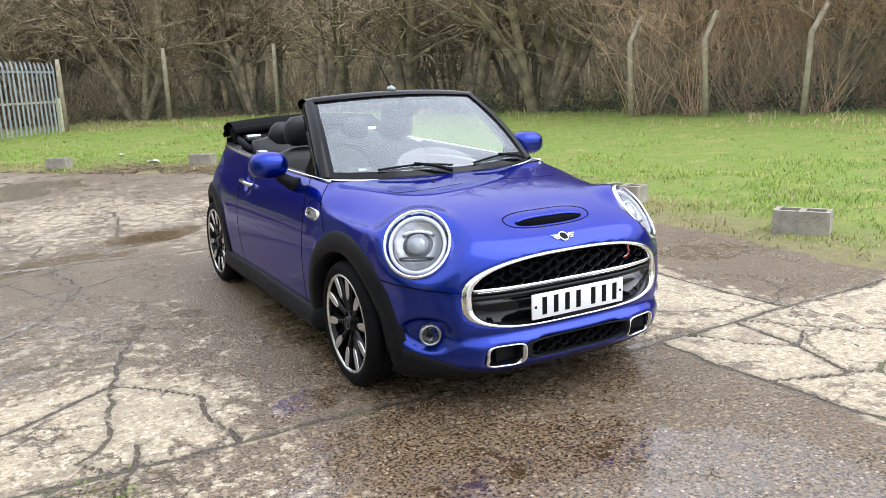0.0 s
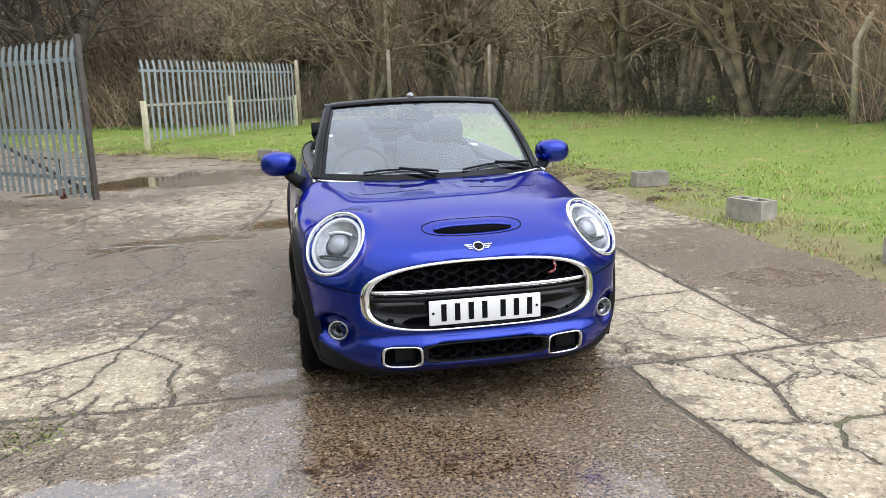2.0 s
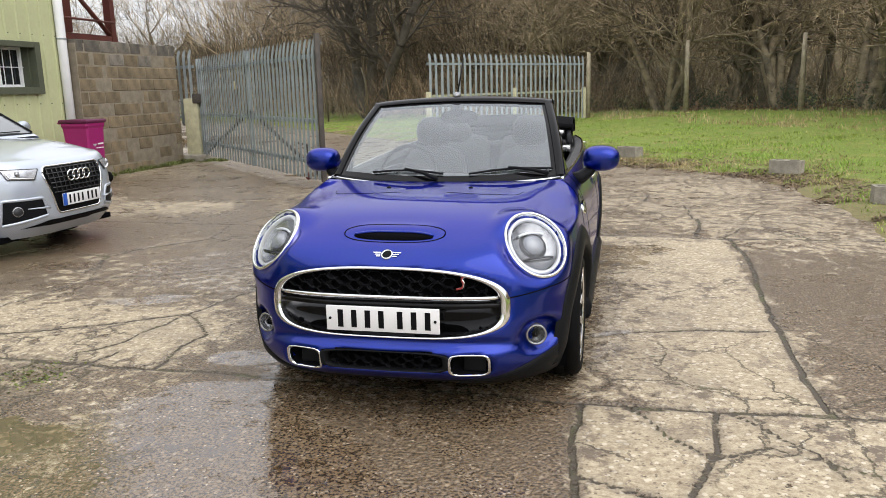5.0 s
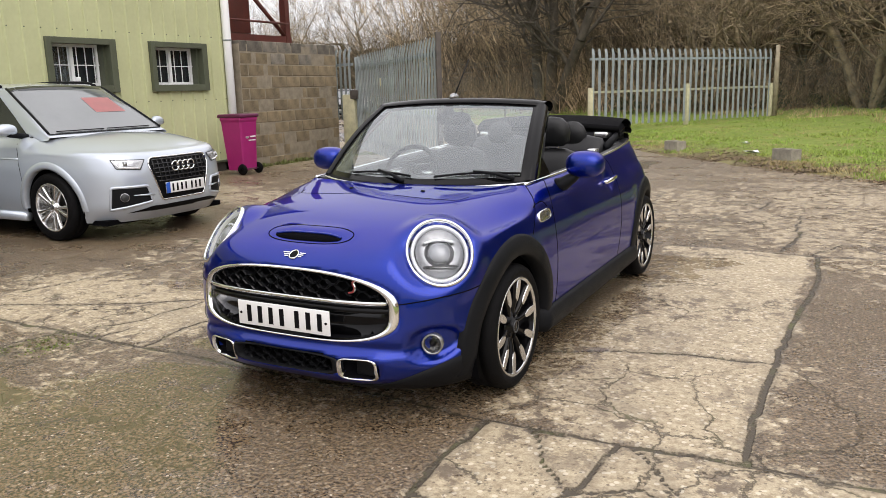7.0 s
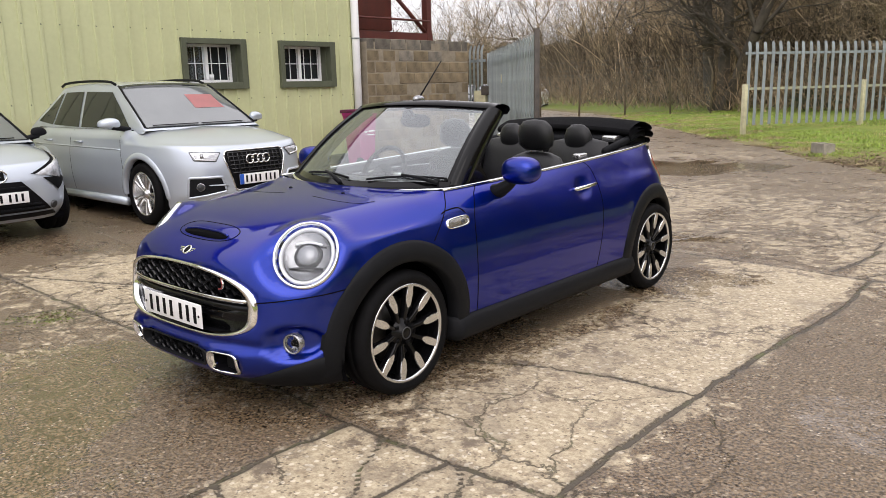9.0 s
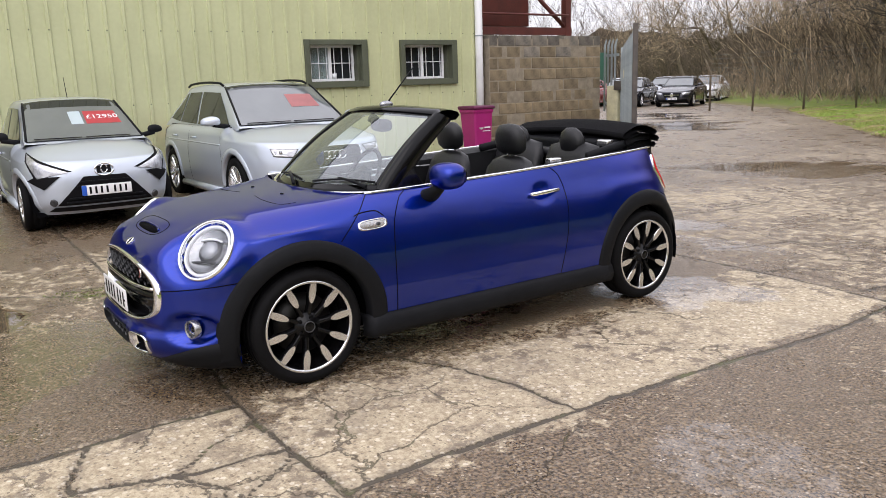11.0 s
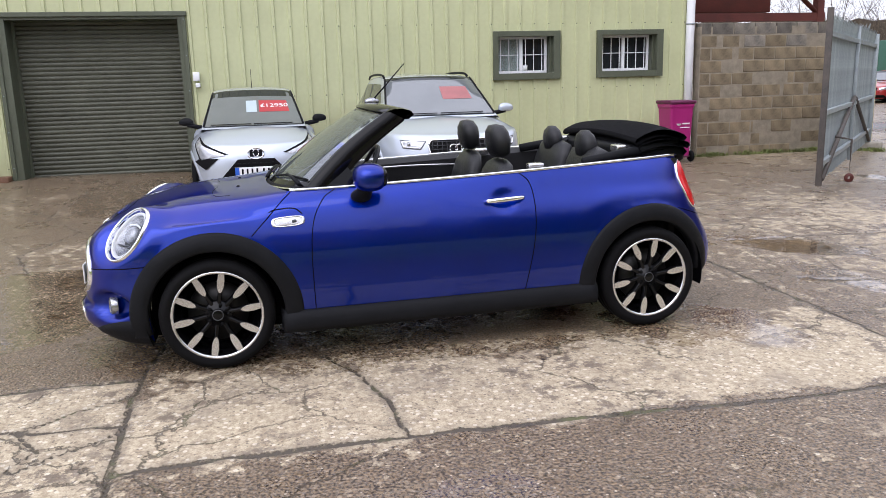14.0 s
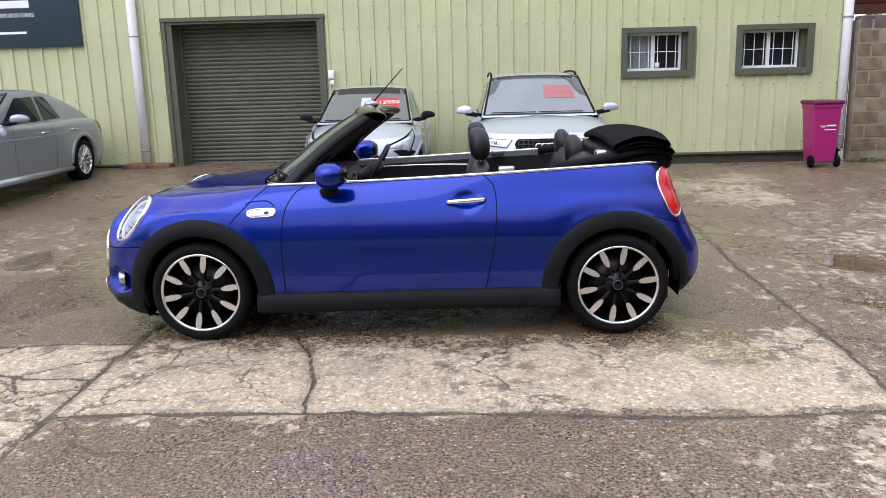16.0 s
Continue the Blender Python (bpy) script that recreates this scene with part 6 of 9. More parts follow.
    on = lambda rows, n_=64: shell.disc(HLC, A, B, -HLN, rows, 2.0, n_)
    part("light_ring", on([(0.855, -0.024), (0.84, -0.006), (0.80, -0.001), (0.745, -0.006), (0.73, -0.024)]), M_DRL, lamp, "white daylight ring")
    part("ring_edge", on([(0.92, -0.018), (0.88, -0.022), (0.85, -0.018)]), M_LAMP_DARK, lamp)
    part("reflector", on([(0.71, -0.016), (0.60, -0.026), (0.42, -0.034), (0.0, -0.036)]), M_LAMP_REF, lamp)
    hc, _ = shell.hit(HLC, -HLN)
    lens_me = lambda rows: facing_out(on(rows), HLN)
    dome_ = lambda rad, h0, h1, up: grid_mesh(np.array([[hc + (ha * math.cos(t) * rad + hb * math.sin(t) * rad) * math.cos(p) + HLN * (h0 + (h1 - h0) * math.sin(p)) + hb * up for p in np.linspace(0, math.pi / 2, 9)] for t in np.linspace(0, 2 * math.pi, 36, endpoint=False)]), True)
    part("projector_ring", dome_(0.066, -0.036, -0.020, 0.006), M_LAMP_DARK, lamp)
    part("projector", dome_(0.050, -0.030, 0.002, 0.006), M_PROJ, lamp, "glass projector lens")
    part("lamp_brow", tube([hc + ha * u + hb * (0.064 - 3.2 * u * u) + HLN * -0.020 for u in np.linspace(-0.062, 0.062, 14)], 0.006, 8), M_DRL, lamp)
    part("projector_bar", tube([hc + ha * u + hb * (-0.058 - 0.6 * u * u) + HLN * -0.022 for u in np.linspace(-0.075, 0.075, 12)], 0.005, 8), M_LAMP_DARK, lamp)
    part("lens", lens_me([(0.925, 0.006), (0.80, 0.012), (0.55, 0.018), (0.25, 0.022), (0.0, 0.023)]), M_LENS, lamp, "clear glass lens").visible_shadow = False
    # fog lamp
    fog = new("fog_lamp")
    fog.parent = mini
    FC = Vector((s * 0.650, -0.600, 0.362))
    fp, _ = rim_shell.hit(FC, (-s * 0.3, 0.95, 0))
    fm = Matrix.Translation(fp + Vector((-s * 0.3, 0.95, 0)) * 0.036) @ Vector((s * 0.30, -0.95, 0.02)).to_track_quat("X", "Z").to_matrix().to_4x4()
    part("fog_ring", lathe([(0.047, -0.02), (0.047, 0.012), (0.040, 0.016), (0.036, 0.006)], 36), M_LAMP_REF, fog, at=fm)
    part("fog_bowl", lathe([(0.037, 0.006), (0.030, -0.012), (0.0, -0.016)], 30), M_LAMP_REF, fog, at=fm)
    part("fog_bulb", lathe([(0.016, -0.014), (0.013, 0.0), (0.0, 0.004)], 20), M_INK, fog, at=fm)
    part("fog_lens", facing_out(lathe([(0.038, 0.010), (0.02, 0.014), (0.0, 0.015)], 30), (1, 0, 0)), M_LENS, fog, at=fm).visible_shadow = False
    # bumper duct frame
    C_ = Vector((s * 0.372, -0.8, 0.270))
    part("duct_frame", rim_shell.disc(C_, (0.089, 0, 0), (0, 0, 0.053), (0, 1, 0), [(1.0, -0.003), (1.0, 0.003), (0.95, 0.006), (0.88, 0.003), (0.84, -0.03)], 4.5, 60), M_CHROME, mini, "chrome-framed bumper duct")
    part("duct_vane", box(s * 0.372 - 0.030, s * 0.372 + 0.065, -0.697, -0.690, 0.235, 0.30, 0.004), M_TRIM, mini)
    # tail lamp
    tl = new("tail_lamp")
    tl.parent = mini
    TC, TD = (s * 0.69, 2.91, 0.832), Vector((-s * 0.80, -0.60, 0)).normalized()
    ta = Vector((-TD.y, TD.x, 0)).normalized() * 0.092 + Vector((0, 0, -0.012))
    tb = Vector((0, 0, 0.150)) + Vector((0, -0.02, 0))
    part("tail_bezel", shell.disc(TC, ta, tb, TD, [(1.0, -0.004), (1.0, 0.010), (0.96, 0.014), (0.92, 0.010)], 2.6, 48), M_CHROME, tl, "chrome tail-lamp ring")
    part("tail_lens", shell.disc(TC, ta, tb, TD, [(0.93, 0.010), (0.84, 0.019), (0.45, 0.024), (0.0, 0.026)], 2.6, 48), M_RED_LENS, tl, "red tail-lamp lens")
    # wheels
    for yc, st in ((0.0, 0.0), (2.495, 0.0)):
        alloy_wheel(mini, 0.302, 0.205, pose(s * 0.702, yc, 0.302), 10, "tip", 0.236, s, st)

# grille
GR = [(1.0, -0.006), (1.0, 0.008), (0.98, 0.014), (0.945, 0.012), (0.925, 0.002), (0.915, -0.05)]
part("grille_surround", rim_shell.disc((0, -0.8, GC), (0.538, 0, 0), (0, 0, 0.165), (0, 1, 0), GR, 2.7, 120, 0.134 / 0.165, 3.6), M_CHROME, mini, "broad chrome grille surround")
bar = [(x, float(rim_shell.hit((x, -0.8, 0.545), (0, 1, 0))[0].y) + 0.006, 0.553) for x in np.linspace(-0.487, 0.487, 40)]
part("grille_bar", tube(bar, 0.0095, 8, squash=(0.8, 1.0)), M_CHROME, mini, "chrome bar across the grille")
top_ = [(x, float(rim_shell.hit((x, -0.8, 0.49), (0, 1, 0))[0].y) + 0.028) for x in np.linspace(-0.505, 0.505, 44)]
G = [[(x, y + 0.01, 0.545), (x, y - 0.012, 0.528), (x, y - 0.020, 0.515), (x, y - 0.006, 0.505), (x, y + 0.004, 0.47), (x, y + 0.004, GC - GLOW * (1 - min(1.0, abs(x / 0.514)) ** 3.6) ** (1 / 3.6)), (x, y + 0.02, GC - 0.006 - GLOW * (1 - min(1.0, abs(x / 0.514)) ** 3.6) ** (1 / 3.6))] for x, y in top_]
part("grille_panel", grid_mesh(np.array(G)), M_GLOSSBLACK, mini, "gloss black lower grille panel")
V, F = [], []


def honeycomb(z0, z1, half_w, cw, ch, depth_at, keep):
    """Hexagonal lattice bars in one mesh."""
    V, F = [], []
    r = 0
    z = z0
    while z < z1 + ch * 0.5:
        x = -half_w + (cw / 2 if r % 2 else 0)
        while x <= half_w:
            if keep(x, z):
                y = depth_at(x)
                hexo = [(0.5 * cw * 0.98, 0), (0.25 * cw, ch * 0.5 * 0.96), (-0.25 * cw, ch * 0.5 * 0.96), (-0.5 * cw * 0.98, 0), (-0.25 * cw, -ch * 0.5 * 0.96), (0.25 * cw, -ch * 0.5 * 0.96)]
                s = len(V)
                for f, dy in ((1.0, 0.0), (0.93, -0.010), (0.82, -0.004), (0.78, 0.03)):
                    V.extend([(x + a * f, y + dy, z + b * f) for a, b in hexo])
                for k in range(3):
                    for j in range(6):
                        F.append((s + k * 6 + j, s + k * 6 + (j + 1) % 6, s + (k + 1) * 6 + (j + 1) % 6, s + (k + 1) * 6 + j))
            x += cw
        z += ch * 0.5
        r += 1
    return mesh_of(V, F)


dep = lambda x: float(rim_shell.hit((x, -0.8, 0.60), (0, 1, 0))[0].y) + 0.030
part("grille_mesh", honeycomb(0.572, 0.655, 0.46, 0.092, 0.044, dep, lambda x, z: grille_at(x, z + 0.018) < 0.98), M_HEX, mini, "black honeycomb grille")
dep2 = lambda x: float(rim_shell.hit((x, -0.8, 0.268), (0, 1, 0))[0].y) + 0.035
part("lower_grille", honeycomb(0.258, 0.308, 0.26, 0.074, 0.040, dep2, lambda x, z: True), M_HEX, mini, "black lower honeycomb grille")
part("lower_grille_frame", rim_shell.disc((0, -0.8, 0.282), (0.292, 0, 0), (0, 0, 0.045), (0, 1, 0), [(1.0, -0.003), (1.0, 0.004), (0.96, 0.006), (0.90, 0.003), (0.88, -0.04)], 5, 80), M_TRIM, mini)
# number plate, its characters as plain bars
py_ = -0.754
plate = new("number_plate")
plate.parent = mini
part("plate", box(-0.252, 0.252, py_, py_ + 0.008, 0.407, 0.518, 0.003), M_PLATE, plate)
for k in range(7):
    x = -0.187 + 0.061 * k + (0.022 if k > 3 else 0)
    part("plate_bar", boxes([(x - 0.012, x + 0.012, py_ - 0.0015, py_ + 0.002, 0.424, 0.501)]), M_INK, plate)
part("plate_frame", box(-0.14, 0.14, py_ + 0.002, py_ + 0.012, 0.393, 0.406, 0.002), M_TRIM, plate)
for x in (-0.234, 0.234):
    part("plate_screw", lathe([(0.006, 0), (0.006, 0.003), (0, 0.004)], 10), M_INK, plate, at=pose(x, py_, 0.462, 0, 0, -90))
# bonnet badge: roundel with bars either side
bp, bn = shell.hit((0, -0.66, 0.735), (0, 0.75, -0.66))
bmx = Matrix.Translation(bp + bn * 0.001) @ bn.to_track_quat("X", "Z").to_matrix().to_4x4()
emb = new("bonnet_badge")
emb.parent = mini
part("roundel", lathe([(0.026, 0.0), (0.026, 0.005), (0.021, 0.006), (0.021, 0.003), (0.0, 0.003)], 32), M_CHROME, emb, at=bmx)
part("roundel_face", lathe([(0.0195, 0.0035), (0.0, 0.0045)], 28), M_INK, emb, at=bmx)
for s in (-1, 1):
    part("wing_bar", boxes([(0, 0.004, min(s * 0.028, s * (0.062 - k * 0.008)), max(s * 0.028, s * (0.062 - k * 0.008)), 0.010 - k * 0.010 - 0.003, 0.010 - k * 0.010 + 0.002) for k in range(3)]), M_CHROME, emb, at=bmx)
# red curl badge on the grille
sb = catmull([(0.045, 0, 0.030), (0.02, 0, 0.036), (0.0, 0, 0.022), (0.012, 0, 0.004), (0.0, 0, -0.016), (-0.03, 0, -0.022)], 24)
part("curl_badge", tube([(0.335 + a * 0.75, dep(0.335) - 0.018, 0.612 + c) for a, _, c in sb], 0.0045, 6), M_AMBER, mini, "red curled badge on the grille")
part("curl_badge", tube([(0.337 + a * 0.75, dep(0.335) - 0.015, 0.612 + c) for a, _, c in sb], 0.0065, 6), M_CHROME, mini, "chrome edge of the curled badge")
# scoop outline, bonnet creases, washer jets
loop = [(0.232 * math.copysign(abs(math.cos(t)) ** 0.6, math.cos(t)), -0.522 + 0.052 * math.copysign(abs(math.sin(t)) ** 0.8, math.sin(t)), 0.8) for t in np.linspace(0, 2 * math.pi, 60)]
hit_ = [rim_shell.hit(p, (0, 0, -1)) for p in loop]
hs = Shell(P.reshape(BODY.shape))
hit_ = [hs.hit(p, (0, 0, -1)) for p in loop]
part("scoop_gap", ribbon([h[0] for h in hit_], [h[1] for h in hit_], 0.005), M_SEAM, body)
# no hole is cut: a black patch gives the slot's dark depth
part("scoop_opening", hs.disc((0, -0.548, 0.80), (0.182, 0, 0), (0, 0.021, 0.010), (0, 0.5, -0.85), [(1.0, -0.004), (1.0, 0.0025), (0.0, 0.0035)], 3.0, 56), M_VOID, body, "black patch giving the dark of the bonnet scoop slot")
part("scoop_lip", tube([hs.hit((x, -0.524 - 0.012 * abs(x / 0.182) ** 4, 0.8), (0, 0, -1))[0] + Vector((0, -0.002, 0.0)) for x in np.linspace(-0.180, 0.180, 34)], 0.006, 8), M_BLUE, body)
for s in (-1, 1):
    seam(shell, [(s * 0.50, 0.10, 0.95), (s * 0.46, 0.02, 0.95), (s * 0.30, 0.0, 0.95), (s * 0.12, 0.02, 0.95)], (0, 0, -1), 0.003, 24, "bonnet_crease", body)
    jp, jn = shell.hit((s * 0.22, 0.14, 0.95), (0, 0, -1))
    part("washer_jet", blob(jp.x, jp.y, jp.z, 0.013, 0.011, 0.008, 2, 12, 6), M_TRIM, mini)

# windscreen
BASE = lambda u: np.array([0.640 * u, 0.325 + 0.20 * abs(u) ** 2.2, 0.922 + 0.016 * u * u])
HEAD = lambda u: np.array([0.528 * u, 0.905 + 0.085 * abs(u) ** 2.2, 1.338 - 0.024 * u * u])


def pane_pt(u, v, out=0.0):
    p = BASE(u) * (1 - v) + HEAD(u) * v
    bow = 0.030 * math.sin(math.pi * v)
    n_ = np.array([0.25 * u, -0.62, 0.78])
    return p + n_ / np.linalg.norm(n_) * (bow * 0.8 + out)


us, vs_ = np.linspace(-1, 1, 40), np.linspace(0, 1, 18)
ws = new("windscreen")
ws.parent = mini
part("pane", facing_out(grid_mesh(np.array([[pane_pt(u, v) for v in vs_] for u in us])), (0, -0.6, 0.8)), M_GLASS, ws, "clear laminated windscreen").visible_shadow = False
part("black_band", grid_mesh(np.array([[pane_pt(u, v, 0.0015) for v in (-0.01, 0.03, 0.055)] for u in us])), M_GLOSSBLACK, ws)
for s in (-1, 1):
    part("black_band", grid_mesh(np.array([[pane_pt(s * u, v, 0.0015) for v in vs_] for u in (0.945, 0.972, 1.0)])), M_GLOSSBLACK, ws)
part("black_band", grid_mesh(np.array([[pane_pt(u, v, 0.0015) for v in (0.965, 0.985, 1.0)] for u in us])), M_GLOSSBLACK, ws)
for s in (-1, 1):
    rows = []
    for v in np.linspace(-0.02, 1.0, 20):
        e = pane_pt(s, v)
        wdt = 0.050 + 0.018 * (1 - v)
        rows.append([e + (-s * 0.012, -0.006, 0.010), e + (s * 0.010, -0.008, 0.014), e + (s * 0.028, 0.006, 0.012), e + (s * 0.036, 0.04, -0.004), e + (s * 0.030, 0.04 + wdt, -0.012 - wdt * 0.35), e + (s * 0.010, 0.05 + wdt, -0.020 - wdt * 0.4), e + (-s * 0.015, 0.03, -0.02), e + (-s * 0.012, -0.006, 0.010)])
    part("pillar", grid_mesh(np.array(rows)), M_GLOSSBLACK, ws, "gloss black windscreen pillar")
    tri_ = [(s * 0.672, 0.56, 0.925), (s * 0.672, 0.80, 0.934), (s * 0.640, 0.74, 1.045), (s * 0.652, 0.58, 0.975)]
    part("quarter_panel", mesh_of(tri_ + [(x - s * 0.02, y, z) for x, y, z in tri_], [(0, 1, 2, 3), (7, 6, 5, 4), (0, 4, 5, 1), (1, 5, 6, 2), (2, 6, 7, 3), (3, 7, 4, 0)]), M_GLOSSBLACK, ws)
rows = []
for u in np.linspace(-1.06, 1.06, 44):
    e = pane_pt(max(-1, min(1, u)), 1.0)
    e = e + ((u - max(-1, min(1, u))) * 0.5, 0, -0.004 * (abs(u) > 1))
    rows.append([e + (0, -0.012, 0.004), e + (0, -0.006, 0.014), e + (0, 0.03, 0.028), e + (0, 0.085, 0.030), e + (0, 0.135, 0.016), e + (0, 0.15, -0.004), e + (0, 0.12, -0.03), e + (0, 0.02, -0.03), e + (0, -0.012, 0.004)])
part("header_rail", grid_mesh(np.array(rows)), M_GLOSSBLACK, ws, "gloss black header rail")
part("cowl_strip", tube([pane_pt(u, -0.03, 0.004) + (0, -0.018, -0.002) for u in np.linspace(-1.03, 1.03, 50)], 0.0095, 8, squash=(1.3, 0.8)), M_CHROME, mini, "bright strip below the windscreen")
part("cowl_panel", grid_mesh(np.array([[pane_pt(u, 0.0, 0.002), pane_pt(u, -0.04, -0.004) + (0, -0.01, -0.004), pane_pt(u, -0.05, -0.02) + (0, -0.04, -0.01)] for u in np.linspace(-1, 1, 30)])), M_TRIM, mini)
for u0, u1 in ((-0.62, 0.04), (0.26, 0.95)):
    wip = new("wiper")
    wip.parent = mini
    pts = [pane_pt(u, 0.06 + 0.035 * math.sin((u - u0) / (u1 - u0) * 3.0), 0.012) for u in np.linspace(u0, u1, 14)]
    part("blade", tube(pts, 0.0065, 6), M_TRIM, wip)
    part("arm", tube([pane_pt(u1 - 0.04, 0.0, 0.02), pane_pt(u1 - 0.18, 0.055, 0.028), pane_pt((u0 + u1) / 2 - 0.02, 0.10, 0.022)], [0.012, 0.009, 0.007], 8), M_TRIM, wip)
part("rear_view_mirror", blob(0, 0.93, 1.245, 0.115, 0.028, 0.040, 3), M_TRIM, mini)
part("mirror_stalk", tube([(0, 0.86, 1.30), (0, 0.92, 1.26)], [0.035, 0.018], 10), M_TRIM, mini)
part("aerial_base", blob(-0.02, 0.985, 1.372, 0.024, 0.048, 0.024, 2, 18, 10), M_LAMP_REF, mini)
part("aerial_mast", tube([(-0.02, 0.99, 1.378), (-0.02, 1.20, 1.60)], [0.0055, 0.0034], 6), M_TRIM, mini, "slim roof aerial")

# cabin
tubp = []
for y in np.linspace(0.42, 2.74, 30):
    bx, bz = float(belt_x(y)), float(belt_z(y))
    tubp.append([(-bx, y, bz), (-bx + 0.012, y, bz + 0.006), (-bx + 0.05, y, bz + 0.002), (-bx + 0.085, y, bz - 0.03), (-bx + 0.085, y, 0.70), (-0.60, y, 0.30), (0.60, y, 0.30), (bx - 0.085, y, 0.70), (bx - 0.085, y, bz - 0.03), (bx - 0.05, y, bz + 0.002), (bx - 0.012, y, bz + 0.006), (bx, y, bz)])
part("cabin_lining", grid_mesh(np.array(tubp), smooth=False), M_LEATHER, mini, "black cabin lining")
part("bulkhead", boxes([(-0.62, 0.62, 0.40, 0.44, 0.25, 0.90)]), M_LEATHER, mini)
part("rear_bulkhead", boxes([(-0.60, 0.60, 2.72, 2.76, 0.25, 0.985)]), M_LEATHER, mini)
dash = [[(0.60 * u, y, z) for y, z in ((0.40, 0.86), (0.46, 0.915), (0.62, 0.925 + 0.012 * math.cos(3 * u)), (0.80, 0.905), (0.86, 0.86), (0.83, 0.70), (0.78, 0.45))] for u in np.linspace(-1, 1, 24)]
part("dashboard", grid_mesh(np.array(dash)), M_LEATHER, mini)
part("dash_dial", lathe([(0.0, 0.0), (0.10, 0.0), (0.115, -0.02), (0.10, 0.012), (0.095, 0.012)], 32), M_GLOSSBLACK, mini, at=pose(0, 0.862, 0.80, 0, 0, 90))
sw = new("steering_wheel")
sw.parent = mini
sm = pose(-0.34, 0.97, 0.905, 0, 0, 0) @ pose(0, 0, 0, 62, 0, 0)
part("rim", tube([(0.18 * math.cos(t), 0.18 * math.sin(t), 0) for t in np.linspace(0, 2 * math.pi, 40, endpoint=False)], 0.015, 10, True), M_LEATHER, sw, at=sm)
part("boss", lathe([(0.0, 0.03), (0.055, 0.025), (0.07, 0.0), (0.06, -0.03)], 24, "z"), M_LEATHER, sw, at=sm)
for a in (0, 180, 270):
    part("spoke", tube([(0.05 * math.cos(radians(a)), 0.05 * math.sin(radians(a)), 0), (0.175 * math.cos(radians(a)), 0.175 * math.sin(radians(a)), 0)], 0.016, 8, squash=(1, 0.5)), M_ALLOY, sw, at=sm)
part("column", tube([(-0.34, 0.80, 0.82), (-0.34, 0.95, 0.90)], 0.05, 12), M_LEATHER, sw)


def rounded_cushion(rows_, n=3.0, seg=28):
    """A soft upright body: rows of (y, z, half width, half depth, tilt)."""
    G = []
    for t in np.linspace(0, 2 * math.pi, seg, endpoint=False):
        ct, st = math.cos(t), math.sin(t)
        r = (abs(ct) ** n + abs(st) ** n) ** (-1 / n)
        G.append([(hw * r * ct, y + hd * r * st, z) for y, z, hw, hd in rows_])
    return grid_mesh(np.array(G), True)


for x in (-0.345, 0.345):
    seat = new("front_seat")
    seat.parent = mini
    m = pose(x, 0, 0)
    part("seat_base", box(-0.25, 0.25, 1.10, 1.60, 0.42, 0.60, 0.05, 4), M_LEATHER, seat, at=m)
    part("backrest", rounded_cushion([(1.60, 0.50, 0.10, 0.03), (1.60, 0.52, 0.235, 0.07), (1.63, 0.66, 0.245, 0.075), (1.665, 0.82, 0.24, 0.07), (1.69, 0.93, 0.215, 0.062), (1.705, 0.98, 0.175, 0.052), (1.71, 1.008, 0.10, 0.03), (1.71, 1.014, 0.0, 0.0)]), M_LEATHER, seat, "black leather backrest", at=m)
    part("headrest", rounded_cushion([(1.70, 1.022, 0.0, 0.0), (1.70, 1.025, 0.08, 0.035), (1.70, 1.055, 0.122, 0.060), (1.695, 1.12, 0.130, 0.068), (1.69, 1.175, 0.116, 0.062), (1.685, 1.212, 0.078, 0.042), (1.685, 1.223, 0.0, 0.0)], 2.4), M_LEATHER, seat, "black leather headrest", at=m)
    for px in (-0.045, 0.045):
        part("headrest_post", tube([(px, 1.705, 0.99), (px, 1.70, 1.04)], 0.007, 8), M_ALLOY, seat, at=m)
for x in (-0.29, 0.29):
    seat = new("rear_seat")
    seat.parent = mini
    m = pose(x, 0, 0)
    part("backrest", rounded_cushion([(2.20, 0.52, 0.25, 0.07), (2.25, 0.75, 0.255, 0.075), (2.30, 0.95, 0.25, 0.07), (2.32, 1.035, 0.22, 0.055), (2.325, 1.06, 0.10, 0.02), (2.325, 1.062, 0, 0)]), M_LEATHER, seat, at=m)
    part("seat_base", box(-0.26, 0.26, 1.85, 2.20, 0.42, 0.58, 0.05, 4), M_LEATHER, seat, at=m)
    part("headrest", rounded_cushion([(2.30, 0.97, 0.0, 0.0), (2.30, 0.975, 0.07, 0.035), (2.30, 1.005, 0.104, 0.055), (2.295, 1.075, 0.108, 0.060), (2.29, 1.126, 0.084, 0.048), (2.288, 1.156, 0.045, 0.022), (2.288, 1.160, 0, 0)], 2.3), M_LEATHER, seat, "black leather rear headrest", at=m)
part("rear_shelf", box(-0.60, 0.60, 2.34, 2.74, 0.93, 1.0, 0.03, 3), M_LEATHER, mini)
